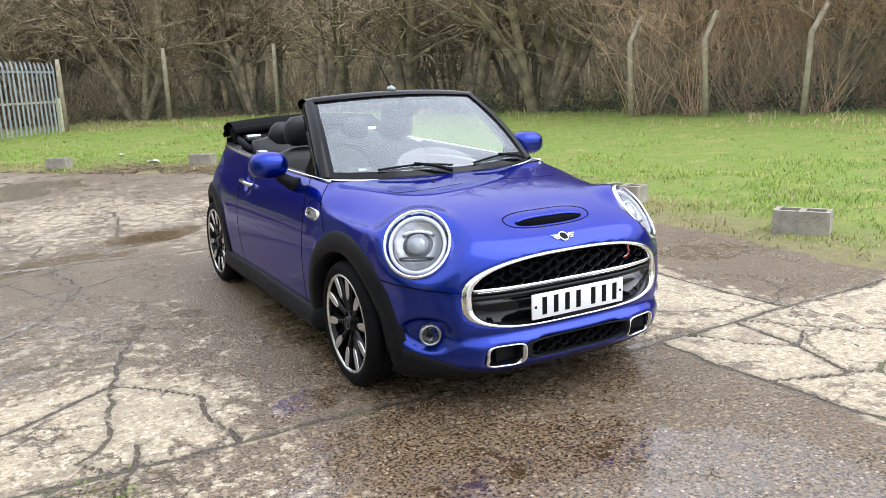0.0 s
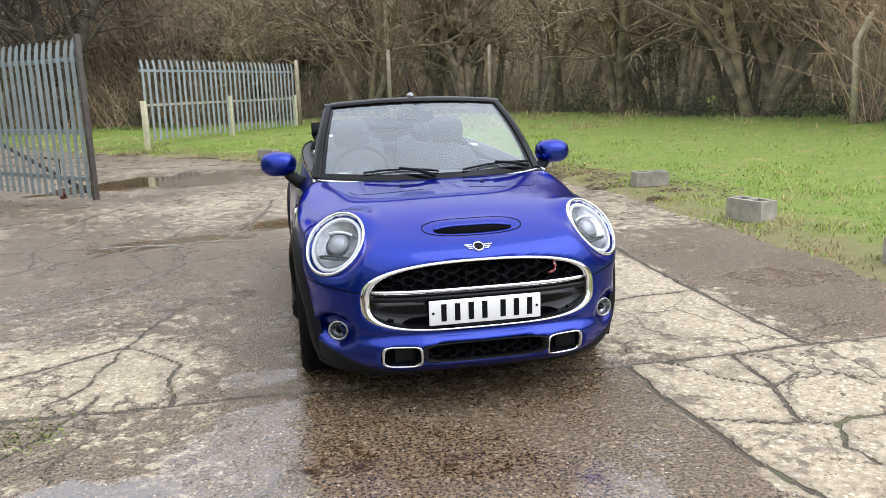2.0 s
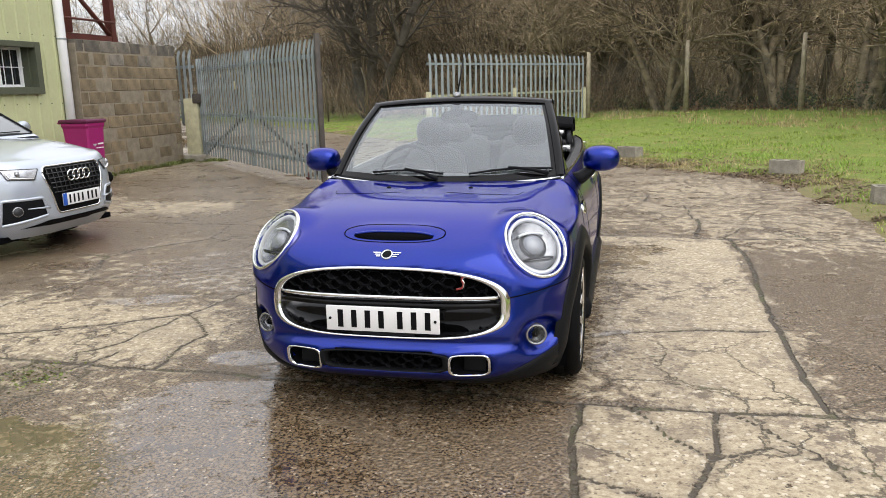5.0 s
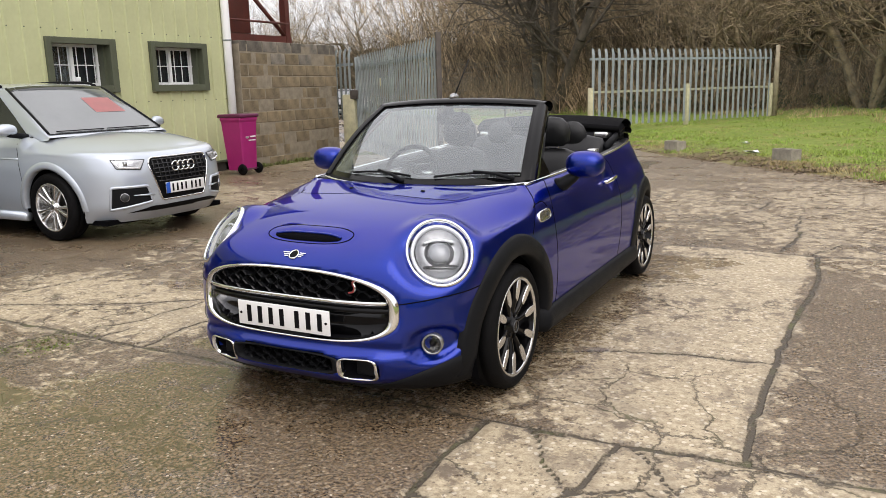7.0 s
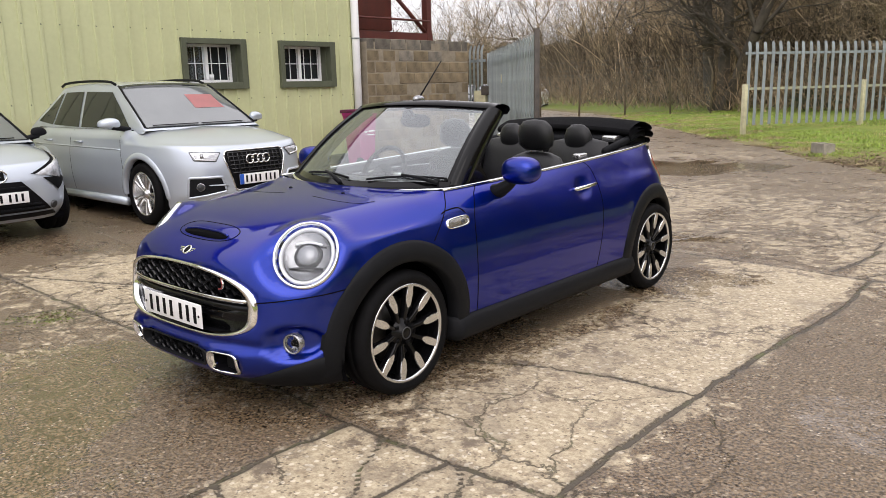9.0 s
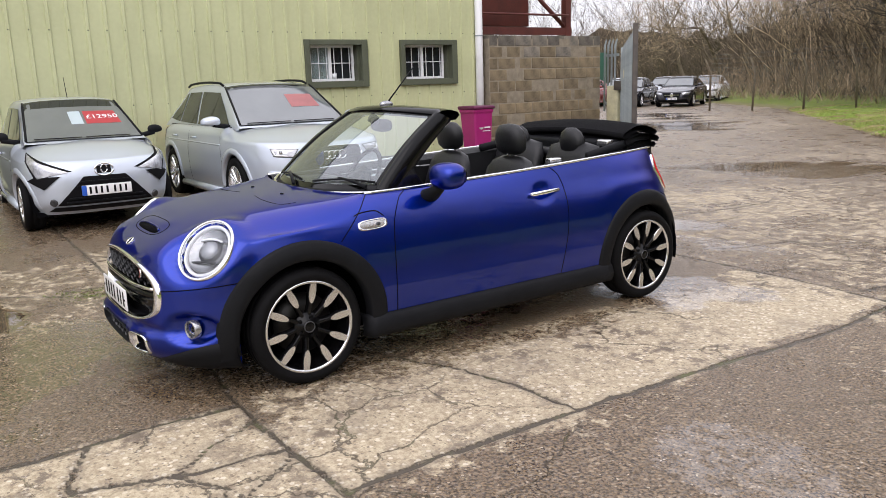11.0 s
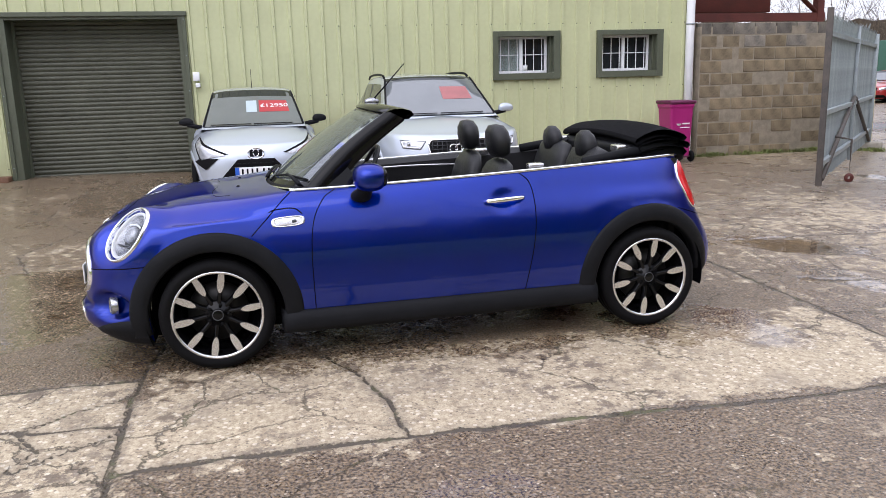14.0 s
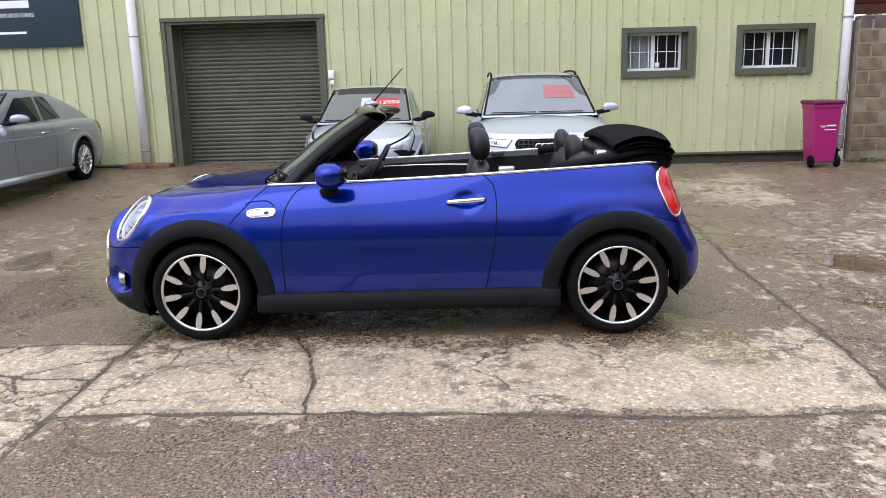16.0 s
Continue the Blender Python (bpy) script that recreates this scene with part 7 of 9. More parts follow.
for s in (-1, 1):
    part("roll_hoop", box(s * 0.47 - 0.055, s * 0.47 + 0.055, 2.40, 2.47, 1.03, 1.075, 0.014, 3), M_ALLOY, mini, "silver-topped roll-over hoop")
    part("belt_guide", box(s * 0.585 - 0.03, s * 0.585 + 0.03, 1.80, 1.90, 0.955, 1.00, 0.012, 3), M_ALLOY, mini, "silver seat-belt guide")
    part("door_card", boxes([(min(s * 0.585, s * 0.60), max(s * 0.585, s * 0.60), 0.85, 1.75, 0.60, 0.90)], 0.006), M_LEATHER, mini)
    part("door_strip", tube([(s * 0.583, y, 0.885 + 0.012 * math.sin((y - 0.9) * 3.6)) for y in np.linspace(0.92, 1.72, 12)], 0.008, 8, squash=(0.5, 1)), M_ALLOY, mini, "silver door-top strip")
    part("roof_arm", tube([(s * 0.585, 2.15, 0.985), (s * 0.56, 2.45, 1.03), (s * 0.53, 2.80, 1.08)], [0.03, 0.03, 0.025], 8, squash=(0.7, 1)), M_TRIM, mini, "black folded roof arm")

# folded soft top: three layers of cloth, each a thick bowed slab
roof = new("folded_soft_top")
roof.parent = mini


def fold(y0, y1, z0, z1, hw, thick, sag, crown):
    G = []
    for u in np.linspace(-1, 1, 40):
        row = []
        yy0, yy1 = y0, y1 + 0.05 * (1 - u * u)
        pr_ = []
        for t in np.linspace(0, 1, 14):
            pr_.append((yy0 + (yy1 - yy0) * t, z0 + (z1 - z0) * t + crown * math.sin(math.pi * min(1, t * 0.9 + 0.05)) + sag * (1 - u * u)))
        top = [(hw * u, y, z) for y, z in pr_]
        e0, e1 = pr_[0], pr_[-1]
        bot = [(hw * u * 0.995, y, z - thick) for y, z in pr_[::-1]]
        nose = [(hw * u, e1[0] + thick * 0.45, e1[1] - thick * 0.5)]
        row = top + nose + bot + [(hw * u, e0[0] - thick * 0.3, e0[1] - thick * 0.5), top[0]]
        G.append(row)
    return grid_mesh(np.array(G))


part("roof_cover", fold(2.50, 2.815, 1.105, 1.118, 0.585, 0.040, 0.030, 0.050), M_CLOTH, roof, "black cloth roof layer")
part("roof_layer", fold(2.53, 2.840, 1.068, 1.076, 0.585, 0.040, 0.020, 0.030), M_CLOTH, roof, "black cloth roof layer")
part("roof_layer", fold(2.56, 2.830, 1.030, 1.036, 0.565, 0.040, 0.010, 0.016), M_CLOTH, roof, "black cloth roof layer")
part("roof_tray", box(-0.53, 0.53, 2.46, 2.86, 0.955, 1.07, 0.03, 2), M_TRIM, roof)
part("floorpan", boxes([(-0.52, 0.52, -0.42, 2.72, 0.155, 0.19)]), M_VOID, mini)


# ---- parked cars ----
def quad_patch(sh, corners, d, lift=0.004, n=12, bulge=0.0):
    """A pane or panel carried onto a shell: corners in order round it."""
    a, b, c, e = [np.array(p, float) for p in corners]
    G = []
    for u in np.linspace(0, 1, n):
        row = []
        for v in np.linspace(0, 1, n):
            p = (a * (1 - u) + b * u) * (1 - v) + (e * (1 - u) + c * u) * v
            q, nn = sh.hit(p, d)
            row.append(q + nn * (lift + bulge * math.sin(math.pi * u) * math.sin(math.pi * v)))
        G.append(row)
    G = np.array(G)
    # a turned-down rim gives the panel its thickness
    return grid_mesh(G)


def round_outline(corners, r, k=5):
    """Points round a polygon in the (x, z) plane with its corners rounded off."""
    out, m = [], len(corners)
    for i in range(m):
        p, a, b = (np.array(corners[j % m], float) for j in (i, i - 1, i + 1))
        va, vb = a - p, b - p
        p0, p1 = p + va * min(0.45, r / np.linalg.norm(va)), p + vb * min(0.45, r / np.linalg.norm(vb))
        out += [p0 * (1 - t) ** 2 + p * 2 * t * (1 - t) + p1 * t * t for t in np.linspace(0, 1, k)]
        out += [p1 + (p + vb - p1) * t for t in (0.2, 0.4, 0.6)]
    return np.array(out)


def outline_on(sh, pts, d, lift):
    """The outline carried onto a shell along d."""
    out = []
    for x, z in pts:
        q, nn = sh.hit((x, 0, z), d)
        out.append(q + nn * lift)
    return out


def outline_patch(sh, pts, d, lift, bulge=0.0, rings=7):
    """A rounded panel carried onto a shell, its middle raised by bulge."""
    c = pts.mean(axis=0)
    G = [outline_on(sh, c + (pts - c) * f, d, lift + bulge * (1 - f * f)) for f in np.linspace(1.0, 0.02, rings)]
    return facing_out(grid_mesh(np.array(G).transpose(1, 0, 2), True), (-d[0], -d[1], -d[2]))


def mirror_pod(s, x, y, z, size):
    """A door mirror housing: flat below, domed above, drawn out towards its tip."""
    me = blob(0, 0, 0, size * 1.15, size * 0.72, size * 0.78, 2.6, 24, 14)
    for v in me.vertices:
        u = v.co.x * s / size
        if v.co.z < 0:
            v.co.z *= 0.55
        v.co.z *= 1.0 - 0.18 * max(0.0, u)
        v.co.y = v.co.y * (1.0 if v.co.y < 0 else 0.45) + 0.03 * u
        v.co += Vector((s * x, y, z))
    return me


def parked_car(label, at, paint, L, W, H, wb, over, belt, nose_z, cowl_y, roof_y0, roof_y1, tail_top_y, wheel_r, style="suv", group=""):
    car = thing("parked_car", label, "car", group, at=at)
    ya, yb = over + 0.35, L - 0.75
    ws_ = lambda z: spl(z, 0.16, W * 0.93, 0.35, W * 0.985, 0.55, W, belt * 0.85, W * 0.985, belt, W * 0.93)
    ny = lambda z: spl(z, 0.16, 0.16, 0.28, 0.03, 0.45, 0.0, nose_z * 0.85, 0.035, nose_z, 0.12, nose_z + 0.12, 0.36)
    ty = lambda z: spl(z, 0.18, L - 0.16, 0.35, L - 0.02, 0.55, L, 0.8, L - 0.04, belt, L - 0.14)
    arch = wheel_r + 0.055

    def col(kind, q):
        phi = radians(q) if kind != "side" else 0
        zs_ = {"front": nose_z - 0.06 + (belt - 0.13 - nose_z + 0.06) * (math.sin(phi) ** 2), "side": belt - 0.13, "rear": belt - 0.13}[kind]

        def lv(z):
            w = float(ws_(z))
            if kind == "front":
                r = super_r(phi, 3.4)
                return np.array([w * r * math.sin(phi), ya - (ya - float(ny(z))) * r * math.cos(phi), z])
            if kind == "side":
                return np.array([w, q, z])
            r = super_r(phi, 3.6)
            return np.array([w * r * math.sin(phi), yb + (float(ty(z)) - yb) * r * math.cos(phi), z])

        p5 = lv(0.45)
        low = 0.19
        if p5[0] > W * 0.62:
            for yc in (over, over + wb):
                if abs(p5[1] - yc) < arch:
                    low = wheel_r + math.sqrt(arch ** 2 - (p5[1] - yc) ** 2)
        low = min(low, zs_ - 0.05)
        keys = [lv(low + (zs_ - low) * f) for f in (0, 0.2, 0.4, 0.6, 0.8, 1.0)]
        S = keys[-1]
        if kind == "front" or (kind == "side" and q < cowl_y + 0.12):
            f = q / 90 if kind == "front" else 1.0
            xk = W * 0.80 * f
            K = np.array([xk, max(cowl_y + 0.12 * f ** 2, q if kind == "side" else 0), belt + 0.03 * (1 - f)])
            for t in (0.12, 0.35, 0.65):
                p = S + (K - S) * t
                p[2] = S[2] + (K[2] - S[2]) * (1 - (1 - t) ** 2.0)
                keys.append(p)
            keys.append(K)
        else:
            yk = min(p5[1] if kind != "rear" else lv(belt - 0.13)[1], tail_top_y)
            xk = W * 0.84 * (1.0 if kind == "side" else (q / 90) ** 0.35)
            K = np.array([min(xk, S[0]), yk, belt + 0.02])
            for t in (0.25, 0.5, 0.75):
                a = t * math.pi / 2
                keys.append(np.array([K[0] + (S[0] - K[0]) * math.cos(a), K[1] + (S[1] - K[1]) * math.cos(a), S[2] + (K[2] - S[2]) * math.sin(a)]))
            keys.append(K)
        return np.array(keys)

    h_ = [col("front", q) for q in np.linspace(0, 90, 40)] + [col("side", q) for q in np.linspace(ya, yb, 60)[1:-1]] + [col("rear", q) for q in np.linspace(90, 0, 24)]
    for c in h_[:1] + h_[-1:]:
        c[:, 0] = 0
    BG = mirrored(resample(h_, 36))
    part("body", grid_mesh(BG), paint, car, "painted bodywork")
    sh = Shell(BG)
    # cabin
    G = []
    for y in np.linspace(cowl_y - 0.02, tail_top_y + 0.02, 50):
        zt = float(np.interp(y, [cowl_y - 0.02, roof_y0, (roof_y0 + roof_y1) / 2, roof_y1, tail_top_y + 0.02], [belt + 0.01, H - 0.045, H, H - 0.05, belt + 0.02]))
        if roof_y0 < y < roof_y1:
            t = (y - roof_y0) / (roof_y1 - roof_y0)
            zt = H - 0.045 + 0.045 * math.sin(math.pi * t) ** 0.8
        if style == "saloon" and y > (roof_y0 + roof_y1) / 2:
            t = (y - (roof_y0 + roof_y1) / 2) / (tail_top_y + 0.02 - (roof_y0 + roof_y1) / 2)
            zt = belt + 0.02 + (H - belt - 0.02) * math.cos(t * math.pi / 2) ** 0.8
        k = smooth01(belt, H, zt)
        wb_, wr = W * 0.845, W * (0.80 - 0.13 * k)
        sec = [(wb_, belt - 0.02), (wb_ - (wb_ - wr) * 0.45, belt + (zt - belt) * 0.45), (wr + 0.01, belt + (zt - belt) * 0.88), (wr - 0.05, zt - 0.012 * k), (wr * 0.5, zt + 0.012 * k), (0, zt + 0.018 * k)]
        row = catmull([(x, y, z) for x, z in sec], 20)
        G.append(np.concatenate([row, (row * (-1, 1, 1))[::-1][1:]]))
    GH = np.array(G)
    part("cabin", grid_mesh(GH), paint, car, "painted roof and pillars")
    gs = Shell(GH)
    dn = (0, 0.6, -0.8)
    rw = W * 0.655
    sw_ = W * 0.79
    yb0, yb1 = cowl_y + 0.03, roof_y0 + 0.02
    part("windscreen", quad_patch(gs, [(-sw_, yb0, belt + 0.045), (sw_, yb0, belt + 0.045), (rw, yb1, H - 0.05), (-rw, yb1, H - 0.05)], dn, 0.005, 16), M_SCREEN, car, "glossy windscreen with pale reflections put into its grey")
    part("cowl", quad_patch(gs, [(-sw_, cowl_y + 0.014, belt + 0.034), (sw_, cowl_y + 0.014, belt + 0.034), (sw_, yb0, belt + 0.045), (-sw_, yb0, belt + 0.045)], dn, 0.004, 8), M_TRIM, car)
    # dark reflections at the screen's top, laid on as a band of colour
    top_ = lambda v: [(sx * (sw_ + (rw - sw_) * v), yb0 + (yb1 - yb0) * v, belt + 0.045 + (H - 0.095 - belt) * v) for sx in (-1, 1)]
    part("shade_band", quad_patch(gs, top_(0.91 if style == "suv" else 0.80) + top_(1.0)[::-1], dn, 0.0065, 12), M_TINT, car, "dark band standing for reflections along the windscreen top")
    for sx in (-1, 1):
        edge_ = [gs.hit((sx * (sw_ + (rw - sw_) * v), yb0 + (yb1 - yb0) * v, belt + 0.045 + (H - 0.095 - belt) * v), dn)[0] for v in np.linspace(0, 1, 10)]
        part("screen_seal", tube([p + Vector((0, -0.004, 0.006)) for p in edge_], 0.014, 6), M_TRIM, car)
        crease = [sh.hit((sx * W, y, belt * 0.80 + 0.02 * (y / L)), (-sx, 0, 0))[0] for y in np.linspace(over + 0.42, L - 0.55, 18)]
        part("swage_line", tube([p + Vector((-sx * 0.004, 0, 0)) for p in crease], 0.011, 8), paint, car)
    for u0, u1 in ((-0.68, -0.05), (0.0, 0.62)):
        pts = [gs.hit((W * u, yb0 + 0.015, belt + 0.06), dn)[0] + Vector((0, -0.01, 0.012)) for u in np.linspace(u0, u1, 8)]
        part("wiper", tube(pts, 0.006, 6), M_TRIM, car)
    part("rear_window", quad_patch(gs, [(-W * 0.66, tail_top_y - 0.06, belt + 0.10), (W * 0.66, tail_top_y - 0.06, belt + 0.10), (rw * 0.95, roof_y1 + 0.03, H - 0.09), (-rw * 0.95, roof_y1 + 0.03, H - 0.09)], (0, -0.8, -0.6), 0.005), M_TINT, car)
    mid = (roof_y0 + roof_y1) / 2 + 0.05
    for s in (-1, 1):
        d = (-s, 0, 0)
        X_ = s * W * 0.8
        part("door_window", quad_patch(gs, [(X_, cowl_y + 0.30, belt + 0.025), (X_, mid - 0.04, belt + 0.03), (X_, mid - 0.05, H - 0.11), (X_, roof_y0 + 0.10, H - 0.125)], d, 0.005), M_TINT, car, "dark door window")
        part("door_window", quad_patch(gs, [(X_, mid + 0.03, belt + 0.03), (X_, min(roof_y1 + 0.05, tail_top_y - 0.42), belt + 0.05), (X_, roof_y1 - 0.18, H - 0.115), (X_, mid + 0.02, H - 0.11)], d, 0.005), M_TINT, car, "dark door window")
        if style == "suv":
            part("quarter_window", quad_patch(gs, [(X_, min(roof_y1 + 0.09, tail_top_y - 0.36), belt + 0.05), (X_, tail_top_y - 0.22, belt + 0.09), (X_, roof_y1 - 0.02, H - 0.15), (X_, roof_y1 - 0.12, H - 0.12)], d, 0.005, 8), M_TINT, car)
        for y0, y1 in ((cowl_y + 0.32, mid - 0.01),):
            seam(sh, [(s * W, y0 + 0.02, belt), (s * W, y0 - 0.05, 0.6), (s * W, y0, 0.30)], d, 0.006, 20, "door_gap", car)
        seam(sh, [(s * W, mid, belt), (s * W, mid + 0.02, 0.6), (s * W, mid, 0.30)], d, 0.006, 20, "door_gap", car)
        for yh in (mid - 0.25, mid + 0.62 if style != "city" else mid + 0.5):
            q, _ = sh.hit((s * W, yh, belt - 0.13), d)
            part("door_handle", tube([q + Vector((s * 0.004, -0.09, 0)), q + Vector((s * 0.032, -0.07, 0)), q + Vector((s * 0.032, 0.07, 0)), q + Vector((s * 0.004, 0.09, 0))], 0.012, 8), M_SILVER if style != "saloon" else M_CHROME, car)
        part("window_trim", tube([gs.hit((X_, y, belt + 0.012), d)[0] + Vector((s * 0.006, 0, 0)) for y in np.linspace(cowl_y + 0.22, tail_top_y - 0.3, 16)], 0.010, 6), M_CHROME if style == "saloon" else M_TRIM, car)
        mirm = M_TRIM if style == "city" else paint
        part("door_mirror", mirror_pod(s, W + 0.070, cowl_y + 0.36, belt + 0.085, 0.085 if style == "city" else 0.10), mirm, car, "door mirror")
        part("mirror_arm", tube([(s * W * 0.82, cowl_y + 0.32, belt + 0.02), (s * (W + 0.05), cowl_y + 0.32, belt + 0.06)], 0.03, 8), M_TRIM, car)
        for yc in (over, over + wb):
            alloy_wheel(car, wheel_r, 0.215, pose(s * (W - 0.115), yc, wheel_r), 10, "twin", wheel_r * 0.70, s)
            part("wheel_well", grid_mesh(np.array([[(u, arch * math.cos(t), arch * math.sin(t)) for u in (-0.30, 0.02)] for t in np.linspace(-0.2, math.pi + 0.2, 32)])), M_VOID, car, at=pose(s * (W - 0.10), yc, wheel_r, 0, 0, 0 if s > 0 else 180))
            part("well_back", boxes([(-0.31, -0.30, -arch, arch, -0.1, arch)]), M_VOID, car, at=pose(s * (W - 0.10), yc, wheel_r, 0, 0, 0 if s > 0 else 180))
            G = []
            for ang in np.linspace(-4, 184, 40):
                ca, sa = math.cos(radians(ang)), math.sin(radians(ang))
                ref, _ = sh.hit((s * W, yc + (arch + 0.05) * ca, max(0.24, wheel_r + (arch + 0.05) * sa)), d)
                G.append([(s * (abs(ref.x) + o), yc + r * ca, wheel_r + r * sa) for r, o in ((arch - 0.012, -0.05), (arch - 0.012, 0.012), (arch + 0.01, 0.020), (arch + 0.055, 0.010), (arch + 0.065, -0.01))])
            part("arch_lip", grid_mesh(np.array(G)), paint, car)
        part("sill", tube([(s * (W * 0.955), over + arch + 0.02, 0.23), (s * (W * 0.965), over + wb / 2, 0.23), (s * (W * 0.955), over + wb - arch - 0.02, 0.23)], 0.05, 8), paint, car)
        # tail lamp
        part("tail_lamp", quad_patch(sh, [(s * W, L - 0.34, belt - 0.04), (s * W * 0.7, L, belt - 0.04), (s * W * 0.7, L, belt - 0.26), (s * W, L - 0.22, belt - 0.24)], (-s * 0.6, -0.8, 0), 0.008, 10, 0.02), M_RED_LENS, car, "red tail lamp")
    part("underside", boxes([(-W * 0.85, W * 0.85, 0.25, L - 0.25, 0.17, 0.22)]), M_VOID, car)
    fw = (0, 1, 0)
    if style == "suv":
        hexa = round_outline([(-0.285, 0.385), (0.285, 0.385), (0.395, 0.735), (0.365, 0.81), (-0.365, 0.81), (-0.395, 0.735)], 0.035)
        part("grille", outline_patch(sh, hexa, fw, 0.006), M_INK, car, "black six-sided grille")
        part("grille_frame", tube(outline_on(sh, hexa, fw, 0.006), 0.010, 8, True), M_CHROME, car, "slim bright grille frame")
        half = lambda z: float(np.interp(z, [0.385, 0.735, 0.81], [0.275, 0.38, 0.355])) - 0.015
        for x in np.linspace(-0.345, 0.345, 13):
            zs2 = [z for z in np.linspace(0.575, 0.79, 7) if abs(x) < half(z)]
            if len(zs2) > 1:
                part("grille_slat", tube([sh.hit((x, 0, z), fw)[0] + Vector((0, -0.014, 0)) for z in zs2], 0.006, 6), M_HEX, car)
        for z in np.linspace(0.575, 0.79, 6):
            part("grille_slat", tube([sh.hit((x, 0, z), fw)[0] + Vector((0, -0.012, 0)) for x in np.linspace(-half(z), half(z), 9)], 0.0075, 6), M_HEX, car)
        y0 = float(sh.hit((0, 0, 0.65), fw)[0].y)
        for k in range(4):
            part("ring_badge", tube([(-0.105 + 0.07 * k + 0.047 * math.cos(t), y0 - 0.030, 0.712 + 0.047 * math.sin(t)) for t in np.linspace(0, 2 * math.pi, 28, endpoint=False)], 0.008, 8, True), M_CHROME, car, "one of four linked chrome rings")
        for s in (-1, 1):
            ld = (-s * 0.35, 0.93, 0)
            flip = lambda pts: [(s * x, z) for x, z in pts][::s]
            lamp_ = round_outline(flip([(0.50, 0.702), (0.742, 0.722), (0.785, 0.818), (0.435, 0.802)]), 0.012)
            inner_ = round_outline(flip([(0.508, 0.712), (0.735, 0.731), (0.772, 0.808), (0.452, 0.794)]), 0.010)
            head = part("headlamp", outline_patch(sh, lamp_, ld, 0.008), M_LAMP_DARK, car, "clear headlamp in a slim dark frame")
            part("headlamp_glass", outline_patch(sh, inner_, ld, 0.013, 0.006), M_LAMP_CLEAR, head)
            part("lamp_strip", tube([sh.hit((s * x, 0, z), ld)[0] + Vector((s * 0.008, -0.022, 0)) for x, z in ((0.515, 0.724), (0.60, 0.731), (0.725, 0.742), (0.752, 0.79))], 0.007, 8), M_DRL, head, "white light strip")
            part("lamp_barrel", tube([sh.hit((s * 0.655, 0, z), ld)[0] + Vector((s * 0.006, -0.018, 0)) for z in (0.752, 0.792)], 0.020, 10), M_LAMP_REF, head)
            duct = round_outline(flip([(0.40, 0.385), (0.80, 0.325), (0.785, 0.545), (0.445, 0.545), (0.415, 0.46)]), 0.02)
            di = (-s * 0.25, 0.96, 0)
            intake = part("side_intake", outline_patch(sh, duct, di, 0.005), M_TRIM, car, "black bumper intake")
            part("intake_rim", tube(outline_on(sh, duct, di, 0.0), 0.015, 8, True), paint, intake)
            part("intake_blade", tube([sh.hit((s * x, 0, z), di)[0] + Vector((0, -0.012, 0)) for x, z in ((0.385, 0.452), (0.46, 0.455), (0.60, 0.46))], [0.011, 0.009, 0.004], 8), M_SILVER, intake)
            q, nn = sh.hit((s * 0.675, 0, 0.445), di)
            fl = part("fog_lamp", lathe([(0.046, -0.01), (0.046, 0.014), (0.038, 0.018)], 24), M_LAMP_REF, car, at=Matrix.Translation(q) @ nn.to_track_quat("X", "Z").to_matrix().to_4x4())
            part("fog_lens", lathe([(0.040, 0.012), (0.02, 0.020), (0, 0.022)], 24), M_LAMP_DARK, fl)
            part("roof_rail", tube([(s * W * 0.645, y, H - 0.035 + 0.052 * math.sin(math.pi * t) ** 0.35) for t, y in zip(np.linspace(0, 1, 16), np.linspace(roof_y0 + 0.12, roof_y1 + 0.05, 16))], 0.016, 8), M_TRIM, car, "black roof rail")
        slit = round_outline([(-0.62, 0.285), (0.62, 0.285), (0.40, 0.335), (-0.40, 0.335)], 0.012)
        part("lower_slit", outline_patch(sh, slit, fw, 0.005), M_INK, car, "black lower air slit")
        pz, plate_hw = 0.50, 0.26
    elif style == "city":
        part("grille", quad_patch(sh, [(-0.50, 0, 0.30), (0.50, 0, 0.30), (0.22, 0, 0.60), (-0.22, 0, 0.60)], fw, 0.008, 14), M_INK, car, "black trapezoid grille")
        y0 = float(sh.hit((0, 0, 0.42), fw)[0].y)
        part("grille_slats", boxes([(-0.42 + (z - 0.32) * 0.7, 0.42 - (z - 0.32) * 0.7, y0 - 0.014, y0 + 0.01, z - 0.008, z + 0.008) for z in (0.33, 0.37, 0.50, 0.545)]), M_TRIM, car)
        part("splitter", quad_patch(sh, [(-0.58, 0, 0.235), (0.58, 0, 0.235), (0.52, 0, 0.285), (-0.52, 0, 0.285)], fw, 0.012, 12), M_TRIM, car)
        part("oval_badge", tube([(0.098 * math.cos(t), float(sh.hit((0, 0, 0.66), fw)[0].y) - 0.012, 0.665 + 0.066 * math.sin(t)) for t in np.linspace(0, 2 * math.pi, 32, endpoint=False)], 0.010, 8, True), M_CHROME, car, "oval chrome badge")
        part("oval_inner", tube([(0.034 * math.cos(t), float(sh.hit((0, 0, 0.66), fw)[0].y) - 0.012, 0.672 + 0.045 * math.sin(t)) for t in np.linspace(0, 2 * math.pi, 24, endpoint=False)], 0.007, 8, True), M_CHROME, car)
        part("badge_ground", quad_patch(sh, [(-0.075, 0, 0.625), (0.075, 0, 0.625), (0.075, 0, 0.705), (-0.075, 0, 0.705)], fw, 0.006, 6), M_INK, car)
